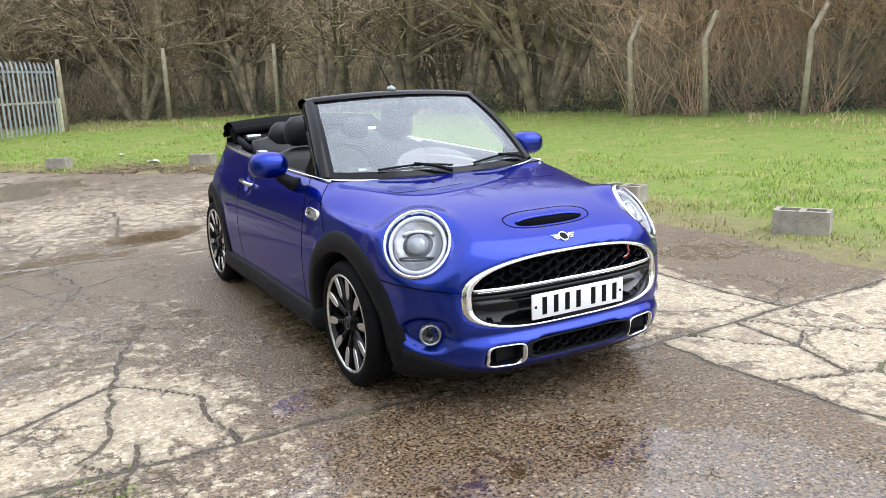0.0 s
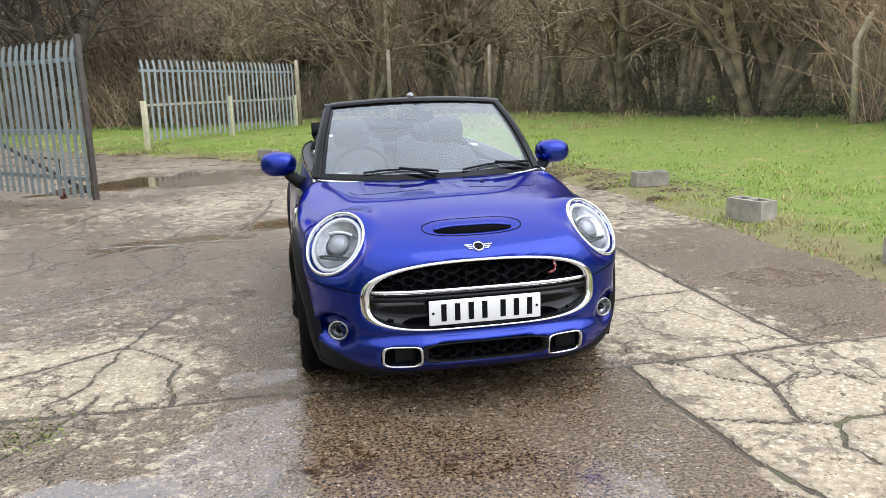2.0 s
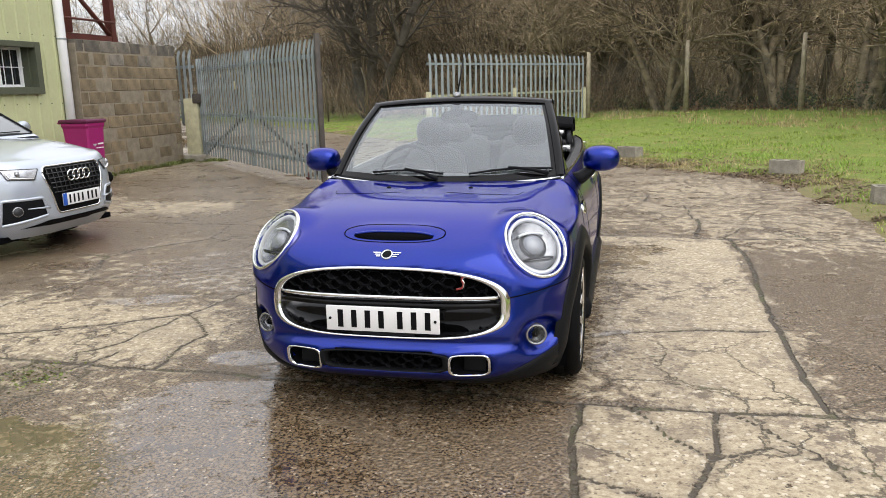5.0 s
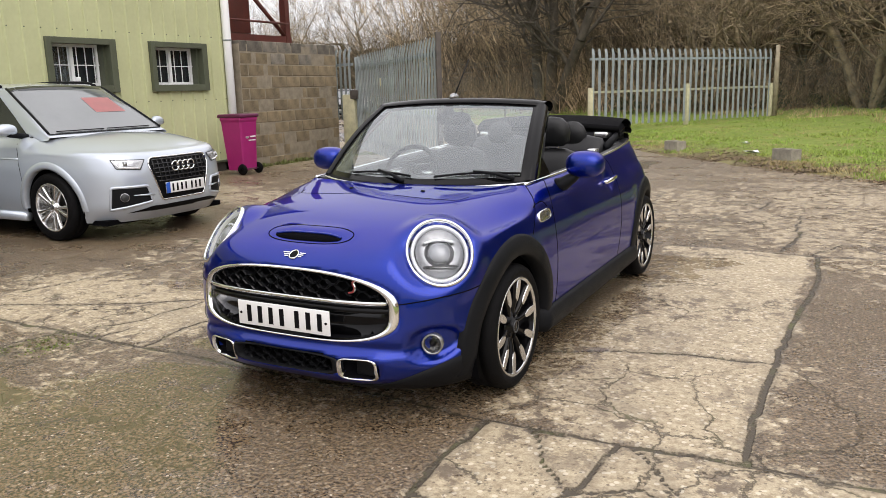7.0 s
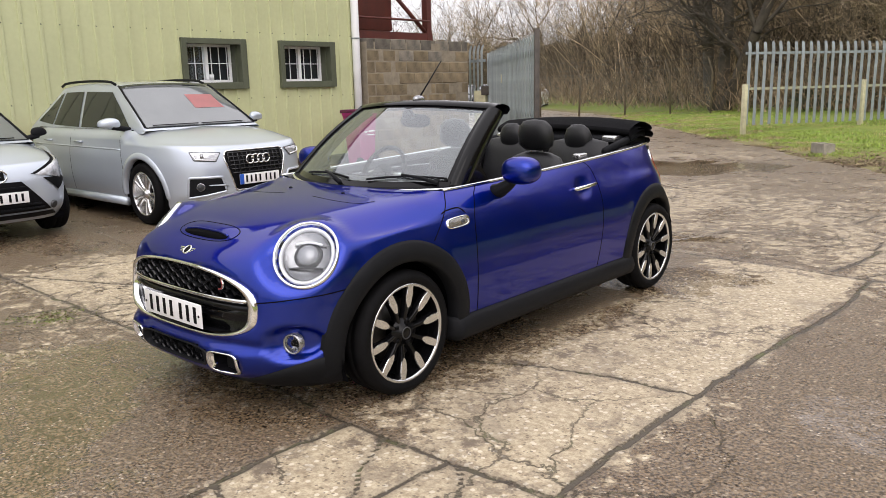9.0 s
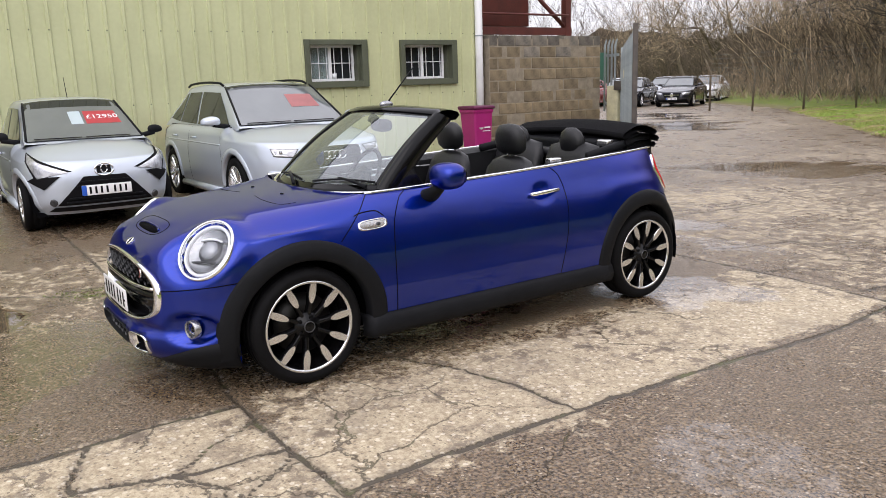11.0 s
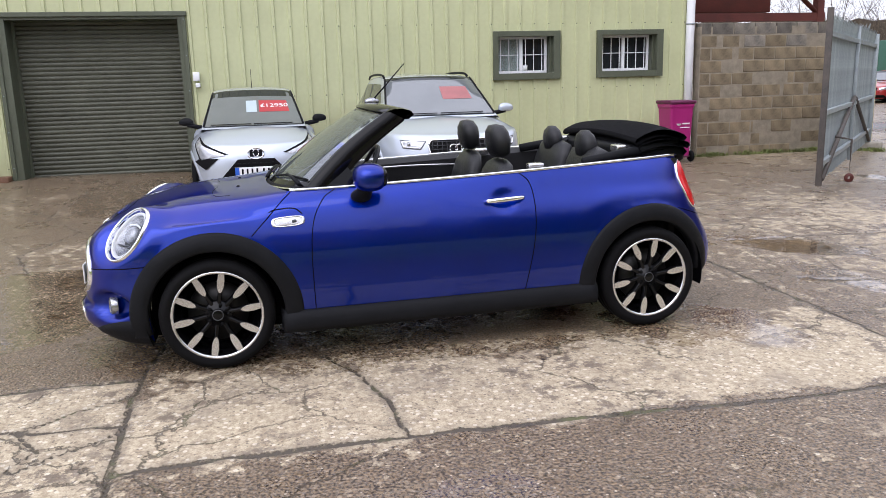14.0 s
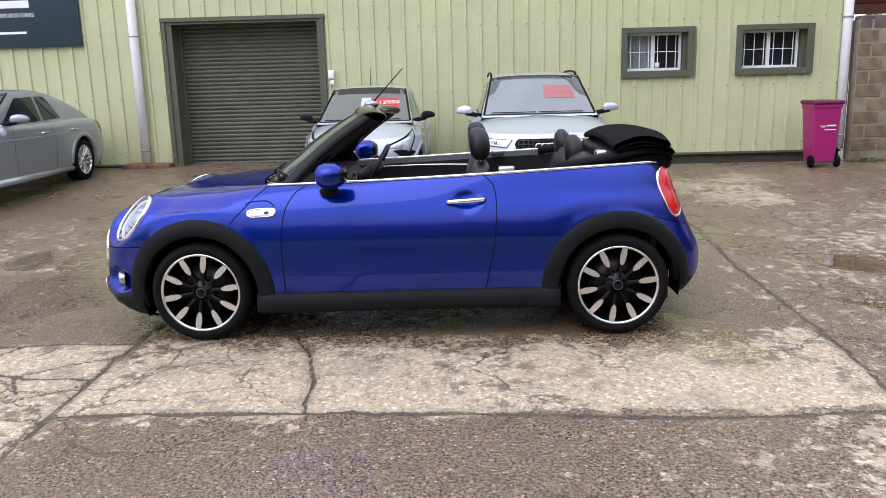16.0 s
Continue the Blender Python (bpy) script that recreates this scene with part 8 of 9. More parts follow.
        for s in (-1, 1):
            c7 = [(s * 0.335, 0.02, 0.665), (s * 0.69, 0.15, 0.585), (s * 0.765, 0.44, 0.885), (s * 0.64, 0.20, 0.795)]
            part("lamp_edge", quad_patch(sh, c7, (-s * 0.45, 0.88, -0.1), 0.008, 10), M_INK, car, "black headlamp edge")
            c4 = [(s * 0.37, 0.02, 0.655), (s * 0.66, 0.15, 0.60), (s * 0.74, 0.42, 0.86), (s * 0.64, 0.20, 0.77)]
            part("headlamp", quad_patch(sh, c4, (-s * 0.45, 0.88, -0.1), 0.012, 12, 0.015), M_LAMP_CLEAR, car, "clear swept-back headlamp")
            c6 = [(s * 0.44, 0.05, 0.615), (s * 0.60, 0.12, 0.48), (s * 0.73, 0.30, 0.575), (s * 0.69, 0.18, 0.612)]
            part("lamp_vent", quad_patch(sh, c6, (-s * 0.45, 0.88, 0), 0.012, 8), M_INK, car, "black ribbed lamp surround")
            q, nn = sh.hit((s * 0.56, 0, 0.335), (-s * 0.3, 0.95, 0))
            part("fog_lamp", lathe([(0.04, -0.01), (0.04, 0.014), (0.03, 0.018), (0, 0.012)], 24), M_LAMP_DARK, car, at=Matrix.Translation(q) @ nn.to_track_quat("X", "Z").to_matrix().to_4x4())
        part("roof_aerial", tube([(0, roof_y0 + 0.12, H), (0, roof_y0 + 0.22, H + 0.26)], [0.006, 0.003], 6), M_TRIM, car)
        pz, plate_hw = 0.45, 0.26
    else:
        part("grille", quad_patch(sh, [(-0.36, 0, 0.46), (0.36, 0, 0.46), (0.44, 0, 0.68), (-0.44, 0, 0.68)], fw, 0.008, 12), M_INK, car, "black grille")
        y0 = float(sh.hit((0, 0, 0.57), fw)[0].y)
        part("grille_star", lathe([(0.085, 0), (0.085, 0.01), (0.07, 0.01), (0.0, 0.004)], 28), M_CHROME, car, at=pose(0, y0 - 0.012, 0.57, 0, 0, -90))
        part("grille_bar", boxes([(-0.36, 0.36, y0 - 0.018, y0, 0.56, 0.585)]), M_CHROME, car)
        part("lower_intake", quad_patch(sh, [(-0.75, 0.1, 0.24), (0.75, 0.1, 0.24), (0.68, 0.1, 0.36), (-0.68, 0.1, 0.36)], fw, 0.008, 14), M_INK, car)
        for s in (-1, 1):
            part("headlamp", quad_patch(sh, [(s * 0.50, 0.05, 0.58), (s * 0.78, 0.2, 0.60), (s * 0.84, 0.42, 0.72), (s * 0.50, 0.08, 0.68)], (-s * 0.4, 0.9, 0), 0.010, 10, 0.015), M_LAMP_CLEAR, car, "clear headlamp")
        pz, plate_hw = 0.40, 0.26
    y0 = float(sh.hit((0, 0, pz), fw)[0].y)
    pl = new("number_plate")
    pl.parent = car
    part("plate", box(-plate_hw, plate_hw, y0 - 0.040, y0 - 0.030, pz - 0.056, pz + 0.056, 0.003), M_PLATE, pl)
    part("plate_band", box(-plate_hw, -plate_hw + 0.05, y0 - 0.0415, y0 - 0.035, pz - 0.055, pz + 0.055, 0.001), M_PLATEBLUE, pl, "blue band on the plate")
    for k in range(7):
        x = -0.172 + 0.058 * k + (0.022 if k > 3 else 0)
        part("plate_bar", boxes([(x - 0.011, x + 0.011, y0 - 0.0425, y0 - 0.036, pz - 0.038, pz + 0.038)]), M_INK, pl)
    part("plate_mount", box(-0.2, 0.2, y0 - 0.032, y0 + 0.02, pz - 0.05, pz + 0.05, 0.003), M_TRIM, pl)
    return car, sh, gs


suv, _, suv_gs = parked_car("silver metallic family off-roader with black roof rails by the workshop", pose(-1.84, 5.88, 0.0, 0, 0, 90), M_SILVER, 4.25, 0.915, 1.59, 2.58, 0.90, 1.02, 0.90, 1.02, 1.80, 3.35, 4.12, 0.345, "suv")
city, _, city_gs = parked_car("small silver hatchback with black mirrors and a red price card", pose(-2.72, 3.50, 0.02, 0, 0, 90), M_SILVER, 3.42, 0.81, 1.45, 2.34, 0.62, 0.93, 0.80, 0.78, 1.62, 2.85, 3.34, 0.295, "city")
saloon, _, _ = parked_car("silver grey saloon parked along the workshop wall", pose(-1.22, -2.06, 0.11, 0, 0, 90), M_SILVER2, 4.68, 0.905, 1.44, 2.84, 0.80, 0.95, 0.76, 1.42, 2.18, 3.25, 4.18, 0.325, "saloon")

# price cards stand against the windscreens
for car, gs_, W_, by, bz, big in ((city, city_gs, 0.81, 0.93, 0.98, True), (suv, suv_gs, 0.915, 1.18, 1.07, False)):
    x0, x1 = (0.08, 0.48) if big else (0.10, 0.50)
    y0, y1, z0, z1 = (1.12, 1.36, 1.10, 1.27) if big else (1.36, 1.58, 1.22, 1.41)
    ln = (0, 0.6, -0.8)
    card = part("price_card", quad_patch(gs_, [(x0, y0, z0), (x1, y0, z0), (x1 - 0.03, y1, z1), (x0, y1, z1)], ln, 0.008, 8), M_REDCARD if big else M_REDHAZE, car, "red price card behind the windscreen")
    if big:
        part("price_sheet", quad_patch(gs_, [(x0 - 0.17, y0, z0), (x0 - 0.03, y0, z0), (x0 - 0.03, y1, z1), (x0 - 0.17, y1, z1)], ln, 0.008, 8), M_PAPER, car, "pale leaflet behind the windscreen")
    if big:
        q, nn = gs_.hit(((x0 + x1) / 2, (y0 + y1) / 2, (z0 + z1) / 2), ln)
        up_ = (Vector((0, 0, 1)) - nn * nn.z).normalized()
        ri = up_.cross(nn)
        tm = Matrix((ri.to_4d(), up_.to_4d(), nn.to_4d(), (0, 0, 0, 1))).transposed()
        tm = Matrix.Translation(q + nn * 0.014) @ Matrix(((ri.x, up_.x, nn.x, 0), (ri.y, up_.y, nn.y, 0), (ri.z, up_.z, nn.z, 0), (0, 0, 0, 1)))
        part("price_figures", text_mesh("£12950", 0.125, 0.001), M_WHITE, car, "white price figures", at=tm)

far_specs = ((-23.9, 30.7, 116, M_REDCAR), (-21.4, 31.7, 117, M_DARKCAR), (-19.0, 32.7, 117, M_DARKCAR), (-26.4, 36.3, 117, M_WHITECAR), (-23.9, 37.3, 117, M_SILVER2), (-21.6, 38.3, 117, M_WHITECAR))
first = None
for x, y, yaw, paint in far_specs:
    c, _, _ = parked_car("distant parked saloon in a row beyond the gate", pose(x, y, 0.0, 0, 0, yaw - 90), paint, 4.68, 0.905, 1.46, 2.84, 0.80, 0.95, 0.76, 1.42, 2.18, 3.25, 4.18, 0.325, "saloon", "far row of cars") if first is None or paint is not M_DARKCAR or "dark" not in first else (copy_thing(first["dark"], pose(x, y, 0.0, 0, 0, yaw - 90)), None, None)
    first = first or {}
    if paint is M_DARKCAR:
        first["dark"] = c
tagged(part("site_container", box(-27.0, -25.7, 33.8, 35.2, 0, 2.9, 0.03), surf("green_container", (0.03, 0.11, 0.07), 0.6)), "distant green steel container beyond the parked cars", "container")


# ---- woods ----
def grow(seed, height, trunk_r, spread, levels=5, lean=0.0, forks=1, droop=0.0):
    """A bare tree: tapered segments by repeated forking. Returns rows of (start, end, r0, r1, level)."""
    r = np.random.default_rng(seed)
    segs = []

    def limb(p, d, length, rad, lev):
        n = 5 if lev < 2 else (3 if lev < 4 else 2)
        for i in range(n):
            d2 = d + r.normal(0, 0.13 + 0.05 * lev, 3) + np.array([0, 0, 0.06 if lev else 0.0]) - np.array([0, 0, droop * lev * 0.04])
            d2 /= np.linalg.norm(d2)
            q = p + d2 * length / n
            r1 = rad * (0.90 if lev == 0 else 0.80)
            segs.append((p, q, rad, r1, lev))
            p, d, rad = q, d2, r1
            if lev < levels and (lev > 0 or i >= 1):
                kids = r.integers(1, 3) if lev < 3 else r.integers(1, 4)
                for _ in range(kids):
                    side_ = r.normal(0, 1, 3)
                    side_ -= d * (side_ @ d)
                    side_ /= np.linalg.norm(side_) + 1e-9
                    a = radians(r.uniform(22, 62)) * spread
                    nd = d * math.cos(a) + side_ * math.sin(a)
                    nd[2] = nd[2] * 0.8 + 0.12
                    limb(p, nd / np.linalg.norm(nd), length * r.uniform(0.42, 0.72), rad * r.uniform(0.42, 0.68), lev + 1)

    for f in range(forks):
        a = r.uniform(0, 6.28)
        tilt = lean if forks == 1 else r.uniform(0.12, 0.4)
        limb(np.array([0.15 * math.cos(a), 0.15 * math.sin(a), -0.2]) * (forks > 1) - np.array([0, 0, 0.1]), np.array([math.sin(tilt) * math.cos(a), math.sin(tilt) * math.sin(a), math.cos(tilt)]), height * 0.62, trunk_r * (1 if forks == 1 else 0.7), 0)
    return segs


def tubes(segs, sides):
    """All segments as open tapered tubes in one mesh."""
    p, q = np.array([s[0] for s in segs]), np.array([s[1] for s in segs])
    rad = np.array([(s[2], s[3]) for s in segs])
    t = q - p
    t /= np.linalg.norm(t, axis=1)[:, None] + 1e-9
    u = np.cross(t, (0.31, 0.52, 0.79))
    u /= np.linalg.norm(u, axis=1)[:, None] + 1e-9
    w = np.cross(t, u)
    a = np.arange(sides) * 2 * math.pi / sides
    ringv = u[:, None] * np.cos(a)[None, :, None] + w[:, None] * np.sin(a)[None, :, None]
    V = np.stack([p[:, None] + rad[:, 0, None, None] * ringv, q[:, None] + rad[:, 1, None, None] * ringv], 1).reshape(-1, 3)
    k = np.arange(sides)
    quad = np.stack([k, (k + 1) % sides, sides + (k + 1) % sides, sides + k], 1)
    F = (np.arange(len(segs))[:, None, None] * 2 * sides + quad[None]).reshape(-1, 4)
    return quads_mesh(V, F)


def slivers(segs, seed=5):
    """Far twigs, a finger thick, each as a two-sided wedge."""
    p, q = np.array([s[0] for s in segs]), np.array([s[1] for s in segs])
    rad = np.array([s[2] for s in segs])
    t = q - p
    u = np.cross(t, np.random.default_rng(seed).normal(0, 1, t.shape))
    u *= (rad / (np.linalg.norm(u, axis=1) + 1e-9))[:, None]
    V = np.stack([p - u, p + u, q + u * 0.5, q - u * 0.5], 1).reshape(-1, 3)
    return quads_mesh(V, np.arange(len(V)).reshape(-1, 4), False)


def bare_tree(seed, at, label, far=False, bark=M_BARK, twig=M_TWIG, **kw):
    segs = grow(seed, **kw)
    segs = [(a, b, max(r0, 0.006), max(r1, 0.005), l) for a, b, r0, r1, l in segs]
    t = thing("bare_tree", label, "tree", "winter trees", at=at)
    part("trunk", tubes([s for s in segs if s[4] == 0], 9), bark, t)
    part("branchwork", tubes([s for s in segs if s[4] in (1, 2)], 4), bark, t)
    part("crown", (slivers if far else lambda g: tubes(g, 3))([s for s in segs if s[4] > 2]), twig, t, "fine bare twigs")
    return t, len(segs)


M_DARKBARK = surf("dark_wet_bark", (0.085, 0.072, 0.052), 0.9, 0.0, 0.4, 4, bump=0.6, bscale=40, second=(0.027, 0.024, 0.018))
M_LIMB = surf("olive_brown_bark", (0.29, 0.232, 0.145), 0.9, 0.0, 0.45, 3, bump=0.6, bscale=30, second=(0.055, 0.046, 0.032))
kinds = [dict(height=8.5, trunk_r=0.17, spread=1.0, levels=4), dict(height=7.5, trunk_r=0.13, spread=1.15, levels=3, forks=4), dict(height=9.5, trunk_r=0.20, spread=0.9, levels=4, lean=0.15),
         dict(height=6.5, trunk_r=0.10, spread=1.2, levels=3, forks=5, droop=1.0), dict(height=8.0, trunk_r=0.16, spread=1.25, levels=4, lean=0.25)]
protos = []
WOODS = catmull([(-110, 40), (-95, 70), (-70, 78), (-46, 62), (-34, 54), (-23, 42.5), (-12.5, 35.5), (-4.5, 31.8), (0.5, 31.0), (4.5, 30.0), (8.0, 29.0), (11.5, 26.0), (14.0, 20.0), (16.5, 14.5), (18.5, 10.0), (20.5, 4.0), (23, -6), (24, -20)], 400)
wt = np.gradient(WOODS, axis=0)
wt /= np.linalg.norm(wt, axis=1)[:, None]
wnrm = np.stack([-wt[:, 1], wt[:, 0]], 1)
if wnrm[200] @ np.array([0.3, 1.0]) < 0:
    wnrm = -wnrm


def wood_spot(s, depth):
    i = int(np.clip(s * 399, 0, 398))
    p = WOODS[i] + (WOODS[i + 1] - WOODS[i]) * (s * 399 - i) + wnrm[i] * depth
    return p


r_ = np.random.default_rng(11)
for k, kw in enumerate(kinds):
    p = wood_spot(0.40 + 0.09 * k, 1.0 + k * 0.3)
    t, n_ = bare_tree(40 + k, pose(p[0], p[1], float(lawn_z(p[0], p[1])) - 0.1, 0, 0, 50 * k), "leafless winter tree with a tangle of fine twigs", far=True, **kw)
    protos.append(t)
for k in range(46):
    s, dpt = 0.04 + 0.93 * ((k * 0.618034) % 1.0), float(abs(r_.normal(0, 4.5))) + 0.3
    p = wood_spot(s, dpt)
    f = r_.uniform(0.75, 1.25)
    c = copy_thing(protos[int(r_.integers(0, len(protos)))], pose(p[0], p[1], float(lawn_z(p[0], p[1])) - 0.1, r_.normal(0, 4), r_.normal(0, 4), r_.uniform(0, 360)) @ Matrix.Scale(f, 4))
    c.scale = (f, f, f)
for x, y, k, f, yaw in ((14.3, 20.8, 1, 1.15, 40), (14.9, 20.2, 3, 1.3, 130), (7.95, 28.9, 4, 1.2, 75), (8.6, 28.6, 2, 0.9, 200), (10.9, 25.6, 0, 1.0, 10), (5.6, 30.2, 2, 1.1, 300)):
    c = copy_thing(protos[k], pose(x, y, float(lawn_z(x, y)) - 0.1, 0, 0, yaw))
    c.scale = (f, f, f)
# many-stemmed coppice trees leaning out along the wood's edge
coppice = []
for k, (x, y) in enumerate(((8.3, 27.9), (13.9, 18.6))):
    t, n_ = bare_tree(90 + k, pose(x, y, float(lawn_z(x, y)) - 0.1, 0, 0, 70 * k), "many-stemmed bare tree with thick leaning olive-brown limbs", far=True, bark=M_LIMB, height=8.5, trunk_r=0.22, spread=1.15, levels=3, forks=5)
    coppice.append(t)
for x, y, k, f, yaw in ((12.0, 23.4, 0, 1.0, 130), (4.6, 29.4, 1, 0.9, 40), (6.6, 29.6, 0, 0.8, 250), (10.2, 26.0, 1, 1.0, 170), (13.2, 20.9, 0, 1.05, 300), (15.3, 15.6, 1, 0.8, 20), (1.6, 30.4, 0, 0.9, 80), (-1.4, 31.0, 1, 0.85, 210), (16.9, 11.6, 0, 0.9, 160), (14.9, 19.6, 1, 1.2, 110)):
    c = copy_thing(coppice[k], pose(x, y, float(lawn_z(x, y)) - 0.1, 0, 0, yaw))
    c.scale = (f, f, f)
# the large spreading tree behind the gate
big, n_ = bare_tree(77, pose(-7.5, 32.3, 0.2, 0, 0, 20), "large spreading bare tree with dark limbs beyond the gate", bark=M_DARKBARK, twig=M_DARKBARK, height=10.0, trunk_r=0.38, spread=1.3, levels=4, forks=3)


def brush(count, seed, s0, s1, d0, d1, h0, h1, rad, mat, name, label, cat_, splay=0.35, twigs=4, far=False, clumps=0):
    """Dense upright stems with side twigs, as one mass."""
    r = np.random.default_rng(seed)
    segs = []
    heart = [wood_spot(r.uniform(s0, s1), r.uniform(d0, d1)) for _ in range(clumps)]
    for _ in range(count):
        p2 = wood_spot(r.uniform(s0, s1), r.uniform(d0, d1))
        if clumps:
            p2 = heart[int(r.integers(0, clumps))] + r.normal(0, 0.16, 2)
        z = float(0.40 + 0.05 * r.normal())
        p = np.array([p2[0], p2[1], z - 0.1])
        h = r.uniform(h0, h1)
        scale_ = max(1.0, math.hypot(p2[0] - 3, p2[1] - 4) / 55) if far else 1.0
        h *= scale_
        d = np.array([r.normal(0, splay), r.normal(0, splay), 1.0])
        d /= np.linalg.norm(d)
        n = 3
        rr = rad * r.uniform(0.6, 1.4) * scale_
        for i in range(n):
            d2 = d + r.normal(0, 0.16, 3)
            d2 /= np.linalg.norm(d2)
            q = p + d2 * h / n
            segs.append((p, q, rr, rr * 0.72, 0))
            for _ in range(twigs if i else 1):
                tdir = d2 + r.normal(0, 0.55, 3)
                tdir /= np.linalg.norm(tdir)
                e = q + tdir * h * r.uniform(0.12, 0.34)
                m = (q + e) / 2 + r.normal(0, 0.03, 3)
                segs.append((q, m, rr * 0.5, rr * 0.4, 0))
                segs.append((m, e, rr * 0.4, rr * 0.22, 0))
            p, d, rr = q, d2, rr * 0.72
    return tagged(part(name, slivers(segs) if far else tubes(segs, 3), mat), label, cat_, kind="stuff")


brush(2300, 1, 0.42, 0.97, -0.9, 3.0, 0.6, 2.3, 0.010, M_BRUSH, "undergrowth", "dense leafless brown undergrowth along the fence", "undergrowth", 0.75, 4)
brush(1000, 2, 0.735, 0.90, -2.2, 0.6, 2.4, 5.0, 0.010, M_TAN, "tan_thicket", "tall tan-coloured dry stems behind the wire fence", "thicket", 0.36, 5, clumps=22)
brush(2800, 3, 0.285, 0.97, 2.5, 15.0, 3.0, 8.5, 0.026, M_TWIG, "inner_wood", "mass of thin bare trunks deeper in the wood", "wood", 0.42, 6, True)
brush(3100, 4, 0.05, 0.45, 1.0, 9.0, 1.8, 5.2, 0.023, M_FARTWIG, "far_hedge", "distant leafless hedge beyond the gate", "hedge", 0.5, 5, True)
brush(1300, 7, 0.30, 0.50, -2.2, 0.8, 0.8, 2.6, 0.012, M_BRUSH, "far_undergrowth", "low tangled brush beyond the gate", "undergrowth", 0.7, 4, True)
brush(1700, 12, 0.27, 0.44, 2.5, 14.0, 6.0, 13.0, 0.032, M_TWIG, "gate_wood", "tall thin bare trees behind the open gate", "trees", 0.3, 6, True)
brush(560, 8, 0.05, 0.45, 6.0, 18.0, 5.0, 9.5, 0.026, M_FARTWIG, "far_trees", "thin bare tree tops against the pale sky beyond the gate", "trees", 0.3, 6, True)


def leaf_mass(count, seed, s0, s1, d0, d1, zf, size, mat, name, label, cat_):
    r = np.random.default_rng(seed)
    V, F = [], []
    clumps = [(wood_spot(r.uniform(s0, s1), r.uniform(d0, d1)), r.uniform(0.25, 0.8), r.uniform(0.2, 1.0)) for _ in range(max(8, count // 160))]
    for _ in range(count):
        c, rad, hh = clumps[int(r.integers(0, len(clumps)))]
        a = r.normal(0, rad * 0.6, 2)
        z = 0.38 + abs(r.normal(0, zf * hh))
        c3 = np.array([c[0] + a[0], c[1] + a[1], z])
        u = r.normal(0, 1, 3)
        u /= np.linalg.norm(u)
        w = np.cross(u, r.normal(0, 1, 3))
        w /= np.linalg.norm(w) + 1e-9
        s = size * r.uniform(0.6, 1.5)
        k = len(V)
        fold_ = np.cross(u, w) * s * 0.25
        V.extend([c3 - u * s, c3 + w * s * 0.5 + fold_, c3 + u * s, c3 - w * s * 0.5 + fold_])
        F.extend([(k, k + 1, k + 2), (k, k + 2, k + 3)])
    return tagged(part(name, mesh_of(V, F), mat), label, cat_, kind="stuff")


leaf_mass(26000, 5, 0.42, 0.97, -1.3, 1.5, 0.55, 0.045, M_IVY, "bramble_leaves", "low dark green bramble and ivy at the wood's edge", "brambles")
leaf_mass(16000, 6, 0.42, 0.97, -1.8, 2.0, 0.16, 0.05, M_LEAFLIT, "leaf_litter", "fallen brown leaves and dead grass under the fence", "leaf litter")

# far wood closing the view
r_far = []
for i in range(0, 400):
    p = WOODS[i] + wnrm[i] * 19
    zt = 9.0 + 0.7 * math.sin(i * 0.11) + 0.5 * math.sin(i * 0.37) + float(r_.normal(0, 0.5))
    zt += (0.8 + 0.064 * math.dist(p, (3, 4)) - 9.0) * float(smooth01(215, 165, np.array(i)))
    r_far.append([(p[0], p[1], -1), (p[0] + wnrm[i][0], p[1] + wnrm[i][1], zt * 0.5), (p[0] + wnrm[i][0] * 3, p[1] + wnrm[i][1] * 3, zt)])
tagged(part("backdrop", grid_mesh(np.array(r_far[189:])), M_FARWOOD), "hazy grey-brown mass of distant bare woodland", "backdrop", kind="structure")
tagged(part("backdrop", grid_mesh(np.array(r_far[:190])), M_FARHEDGE), "dark mass of hedge and woodland far beyond the gate", "backdrop", kind="structure")


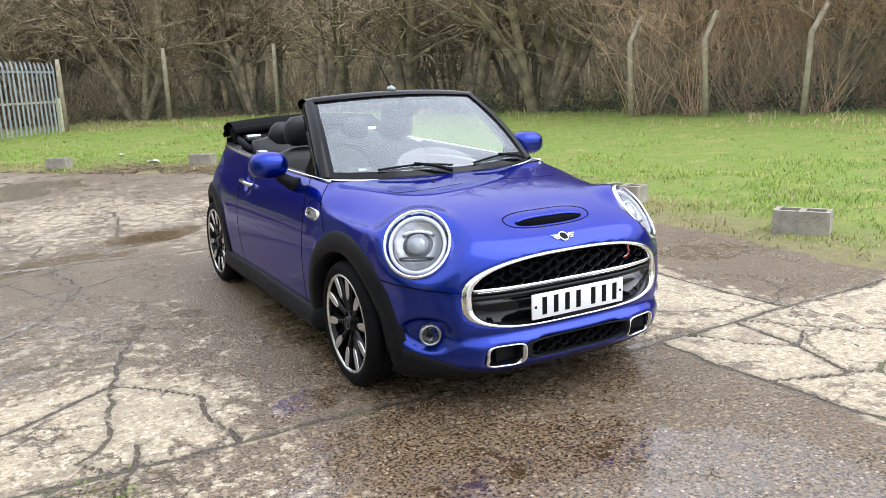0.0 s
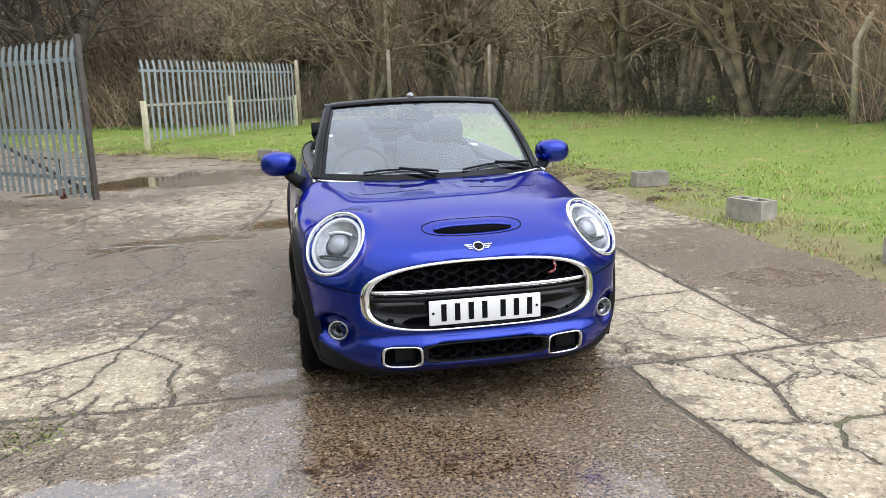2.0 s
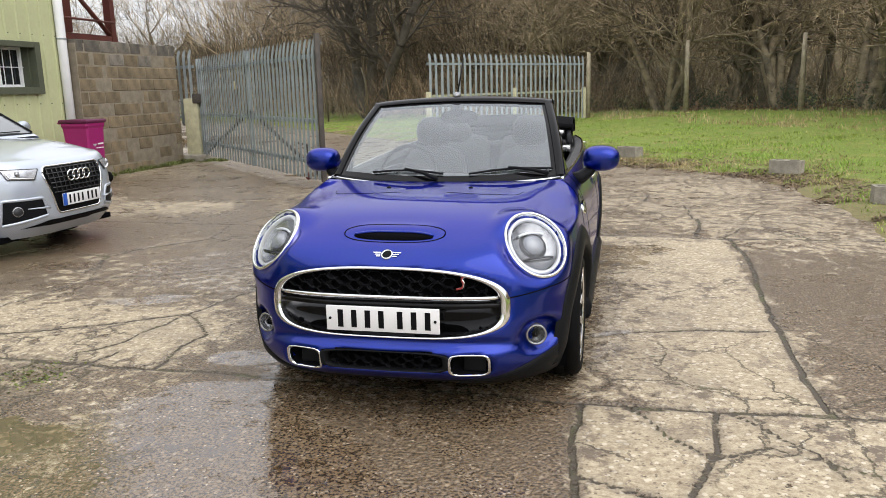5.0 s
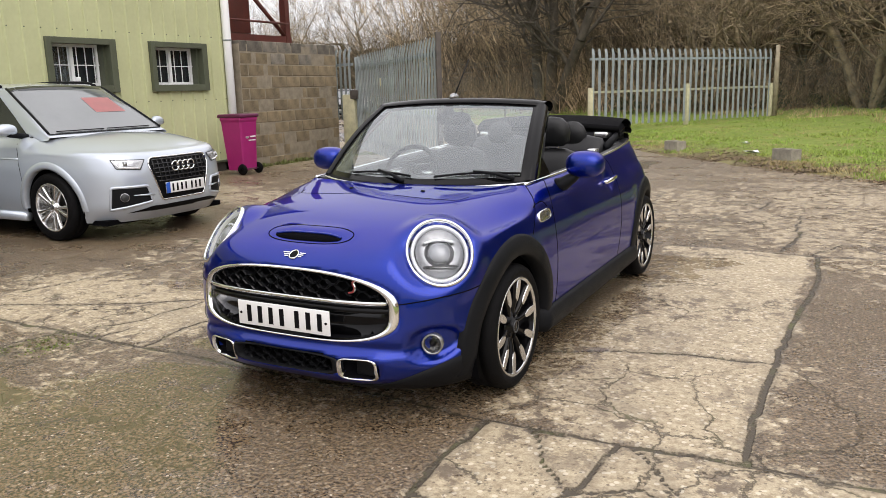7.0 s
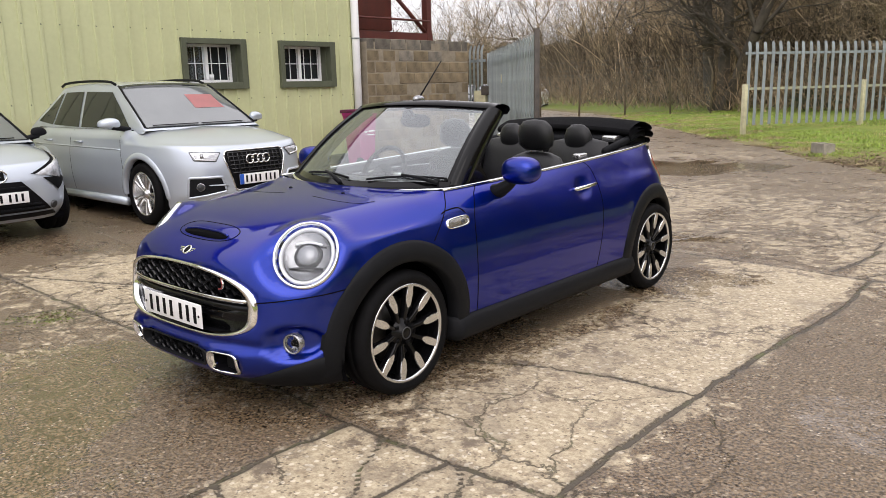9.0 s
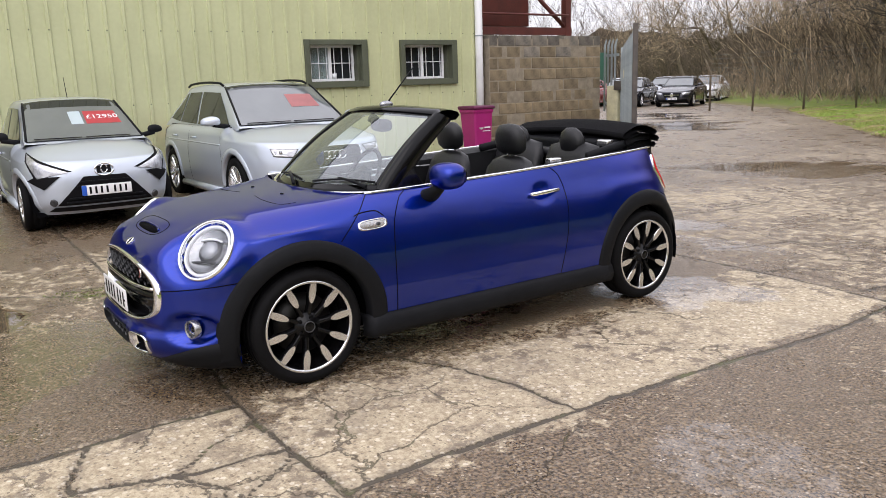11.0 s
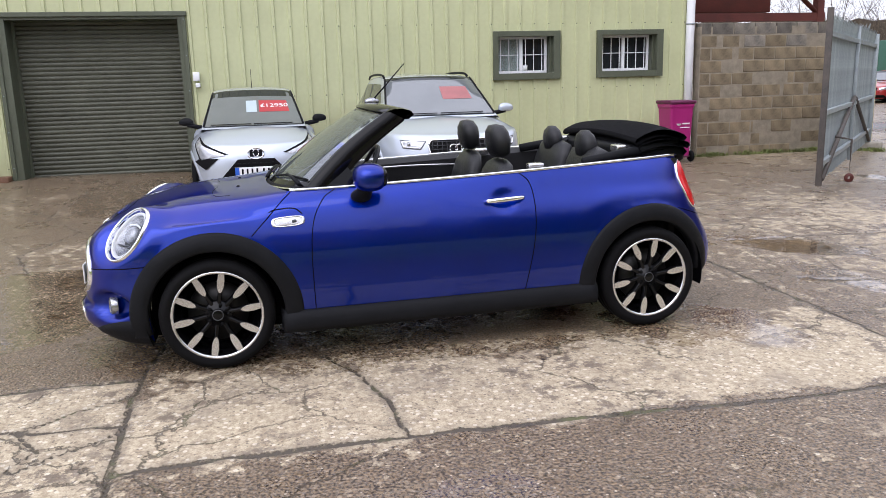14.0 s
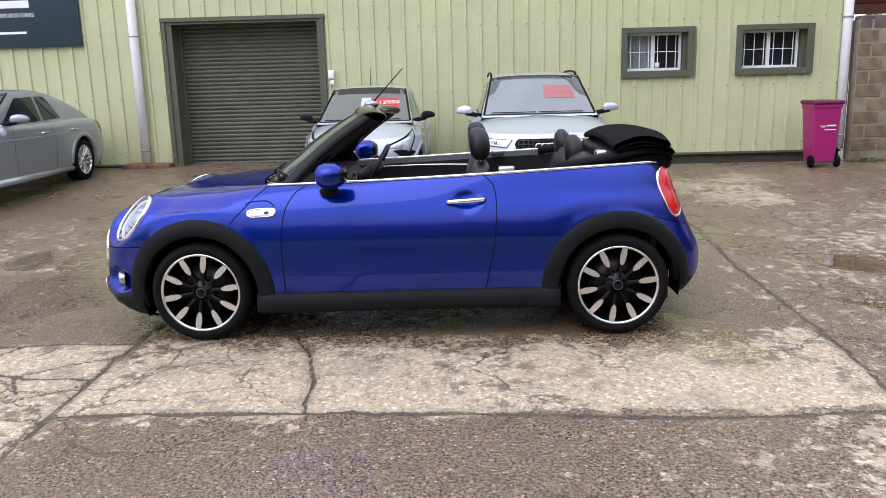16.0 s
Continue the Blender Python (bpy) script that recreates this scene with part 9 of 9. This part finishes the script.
# ---- grass ----
def grass(count, seed, spread_d, h0, h1, mat, name, label, clump=0.0, dmin=0.0):
    r = np.random.default_rng(seed)
    arc = np.concatenate([[0], np.cumsum(np.linalg.norm(np.diff(EDGE, axis=0), axis=1))])
    i = np.searchsorted(arc, r.uniform(np.interp(-5, EDGE[:200, 1], arc[:200]), arc[np.argmin(np.hypot(EDGE[:, 0] + 14, EDGE[:, 1] - 30))], count * 2)).clip(0, 598)
    depth = dmin + np.abs(r.exponential(spread_d, count * 2))
    t = np.gradient(EDGE, axis=0)
    t /= np.linalg.norm(t, axis=1)[:, None]
    base = EDGE[i] + np.stack([t[i][:, 1], -t[i][:, 0]], 1) * depth[:, None] + r.normal(0, 0.06, (count * 2, 2))
    keep = (vnoise(base[:, 0], base[:, 1], 1.1, seed, 3) > 0.36 + clump) & (base[:, 0] < 17) & (base[:, 1] > -3)
    keep &= depth + (vnoise(base[:, 0], base[:, 1], 1.6, 31, 4) - 0.5) * 0.9 > 0.02
    base, depth = base[keep][:count], depth[keep][:count]
    n = len(base)
    z = lawn_z(base[:, 0], base[:, 1], depth) - 0.015
    h = r.uniform(h0, h1, n) * (0.55 + 1.1 * smooth01(0.35, 0.8, vnoise(base[:, 0], base[:, 1], 1.6, seed + 3, 4)))
    a = r.uniform(0, 6.283, n)
    w = r.uniform(0.003, 0.006, n) * (1 + 0.07 * np.hypot(base[:, 0] - 3, base[:, 1]))
    lean = r.uniform(0.1, 0.9, n) * h
    la = r.uniform(0, 6.283, n)
    c = np.stack([base[:, 0], base[:, 1], z], 1)
    sidev = np.stack([np.cos(a) * w, np.sin(a) * w, np.zeros(n)], 1)
    mid = c + np.stack([np.cos(la) * lean * 0.35, np.sin(la) * lean * 0.35, h * 0.6], 1)
    tip = c + np.stack([np.cos(la) * lean, np.sin(la) * lean, h], 1)
    V = np.stack([c - sidev, c + sidev, mid + sidev * 0.7, mid - sidev * 0.7, tip], 1).reshape(-1, 3)
    k = np.arange(n) * 5
    me = bpy.data.meshes.new(name)
    loops = np.concatenate([np.stack([k, k + 1, k + 2, k + 3], 1), np.stack([k + 3, k + 2, k + 4], 1)], 1).reshape(-1)
    me.vertices.add(len(V))
    me.vertices.foreach_set("co", V.reshape(-1).astype(np.float32))
    me.loops.add(len(loops))
    me.loops.foreach_set("vertex_index", loops.astype(np.int32))
    me.polygons.add(2 * n)
    st = np.stack([np.arange(n) * 7, np.arange(n) * 7 + 4], 1).reshape(-1)
    me.polygons.foreach_set("loop_start", st.astype(np.int32))
    me.update(calc_edges=True)
    me.validate()
    return tagged(part(name, me, mat), label, "grass", kind="stuff")


M_BLADE = surf("green_grass_blades", (0.215, 0.345, 0.050), 0.6, 0.0, 0.15, 0.5, fine=3, second=(0.31, 0.345, 0.080), island=0.4)
M_STRAW = surf("straw_grass_blades", (0.42, 0.35, 0.18), 0.75, 0.0, 0.3, 1.1, fine=6, second=(0.26, 0.20, 0.09), island=0.4)
grass(104000, 3, 4.2, 0.020, 0.058, M_BLADE, "grass", "short rough green winter grass")
grass(27000, 9, 1.5, 0.020, 0.055, M_STRAW, "straw_grass", "pale dead grass tufts along the verge edge", 0.08)
grass(8000, 14, 2.5, 0.06, 0.18, M_STRAW, "tall_dead_grass", "taller straw-coloured grass near the fence", 0.14, 7.0)


def verge_litter(count, seed):
    """Dead leaves and bits of straw trodden into the edge of the grass."""
    r = np.random.default_rng(seed)
    i = r.integers(150, 470, count)
    t = np.gradient(EDGE, axis=0)
    t /= np.linalg.norm(t, axis=1)[:, None]
    depth = r.exponential(0.45, count) - 0.08
    base = EDGE[i] + np.stack([t[i][:, 1], -t[i][:, 0]], 1) * depth[:, None] + r.normal(0, 0.08, (count, 2))
    keep = vnoise(base[:, 0], base[:, 1], 1.2, seed, 3) > 0.42
    base, depth = base[keep], depth[keep]
    n = len(base)
    c = np.stack([base[:, 0], base[:, 1], np.maximum(lawn_z(base[:, 0], base[:, 1], depth), 0.0) + 0.008], 1)
    a, size = r.uniform(0, 6.283, n), r.uniform(0.010, 0.034, n)
    u = np.stack([np.cos(a), np.sin(a), r.normal(0, 0.25, n)], 1) * size[:, None]
    w = np.stack([-np.sin(a), np.cos(a), r.normal(0, 0.25, n)], 1) * (size * r.uniform(0.25, 0.6, n))[:, None]
    V = np.stack([c - u, c + w, c + u, c - w], 1).reshape(-1, 3)
    return tagged(part("verge_litter", quads_mesh(V, np.arange(len(V)).reshape(-1, 4), False), M_LITTER), "brown dead leaves and straw along the verge edge", "leaf litter", kind="stuff")


M_LITTER = surf("trodden_dead_leaf", (0.20, 0.145, 0.085), 0.9, 0.0, 0.4, 3, fine=20, second=(0.09, 0.066, 0.040), island=0.5)
verge_litter(44000, 71)


def weeds(count, seed, x0, x1, y0, y1, h0, h1, clumps, name, label):
    """Small leafy tufts gathered in clumps over a strip of ground."""
    r = np.random.default_rng(seed)
    V, F = [], []
    spots = [(r.uniform(x0, x1), r.uniform(y0, y1), r.uniform(0.4, 1.0)) for _ in range(clumps)]
    for _ in range(count):
        cx, cy, k = spots[int(r.integers(0, clumps))]
        x, y = cx + r.normal(0, 0.05), cy + r.normal(0, 0.09)
        z = float(ground_z(np.array(x), np.array(y))) - 0.004
        a, h, w, ln = r.uniform(0, 6.283), r.uniform(h0, h1) * k, r.uniform(0.004, 0.010), r.uniform(0.2, 1.0)
        d, s = np.array([math.cos(a), math.sin(a), 0]), np.array([-math.sin(a), math.cos(a), 0]) * w
        b = np.array([x, y, z])
        i = len(V)
        V.extend([b - s * 0.5, b + s * 0.5, b + d * h * ln * 0.5 + (0, 0, h * 0.6) + s, b + d * h * ln * 0.5 + (0, 0, h * 0.6) - s, b + d * h * ln + (0, 0, h * 0.8)])
        F.extend([(i, i + 1, i + 2, i + 3), (i + 3, i + 2, i + 4)])
    return tagged(part(name, mesh_of(V, F), M_WEED), label, "weeds", kind="stuff")


M_WEED = surf("mossy_weed_leaf", (0.15, 0.185, 0.045), 0.7, 0.0, 0.3, 2, fine=12, second=(0.10, 0.11, 0.035), island=0.35)
weeds(2600, 61, -5.90, -5.80, 11.45, 14.6, 0.03, 0.13, 34, "wall_weeds", "low green weeds and moss along the foot of the block wall")
weeds(700, 62, -5.6, -5.0, 14.2, 14.9, 0.03, 0.10, 8, "gate_weeds", "scrubby weeds round the gate post foot")
weeds(500, 63, 0.0, 0.35, 2.55, 2.98, 0.006, 0.025, 12, "joint_moss", "small moss tufts in the concrete joints")
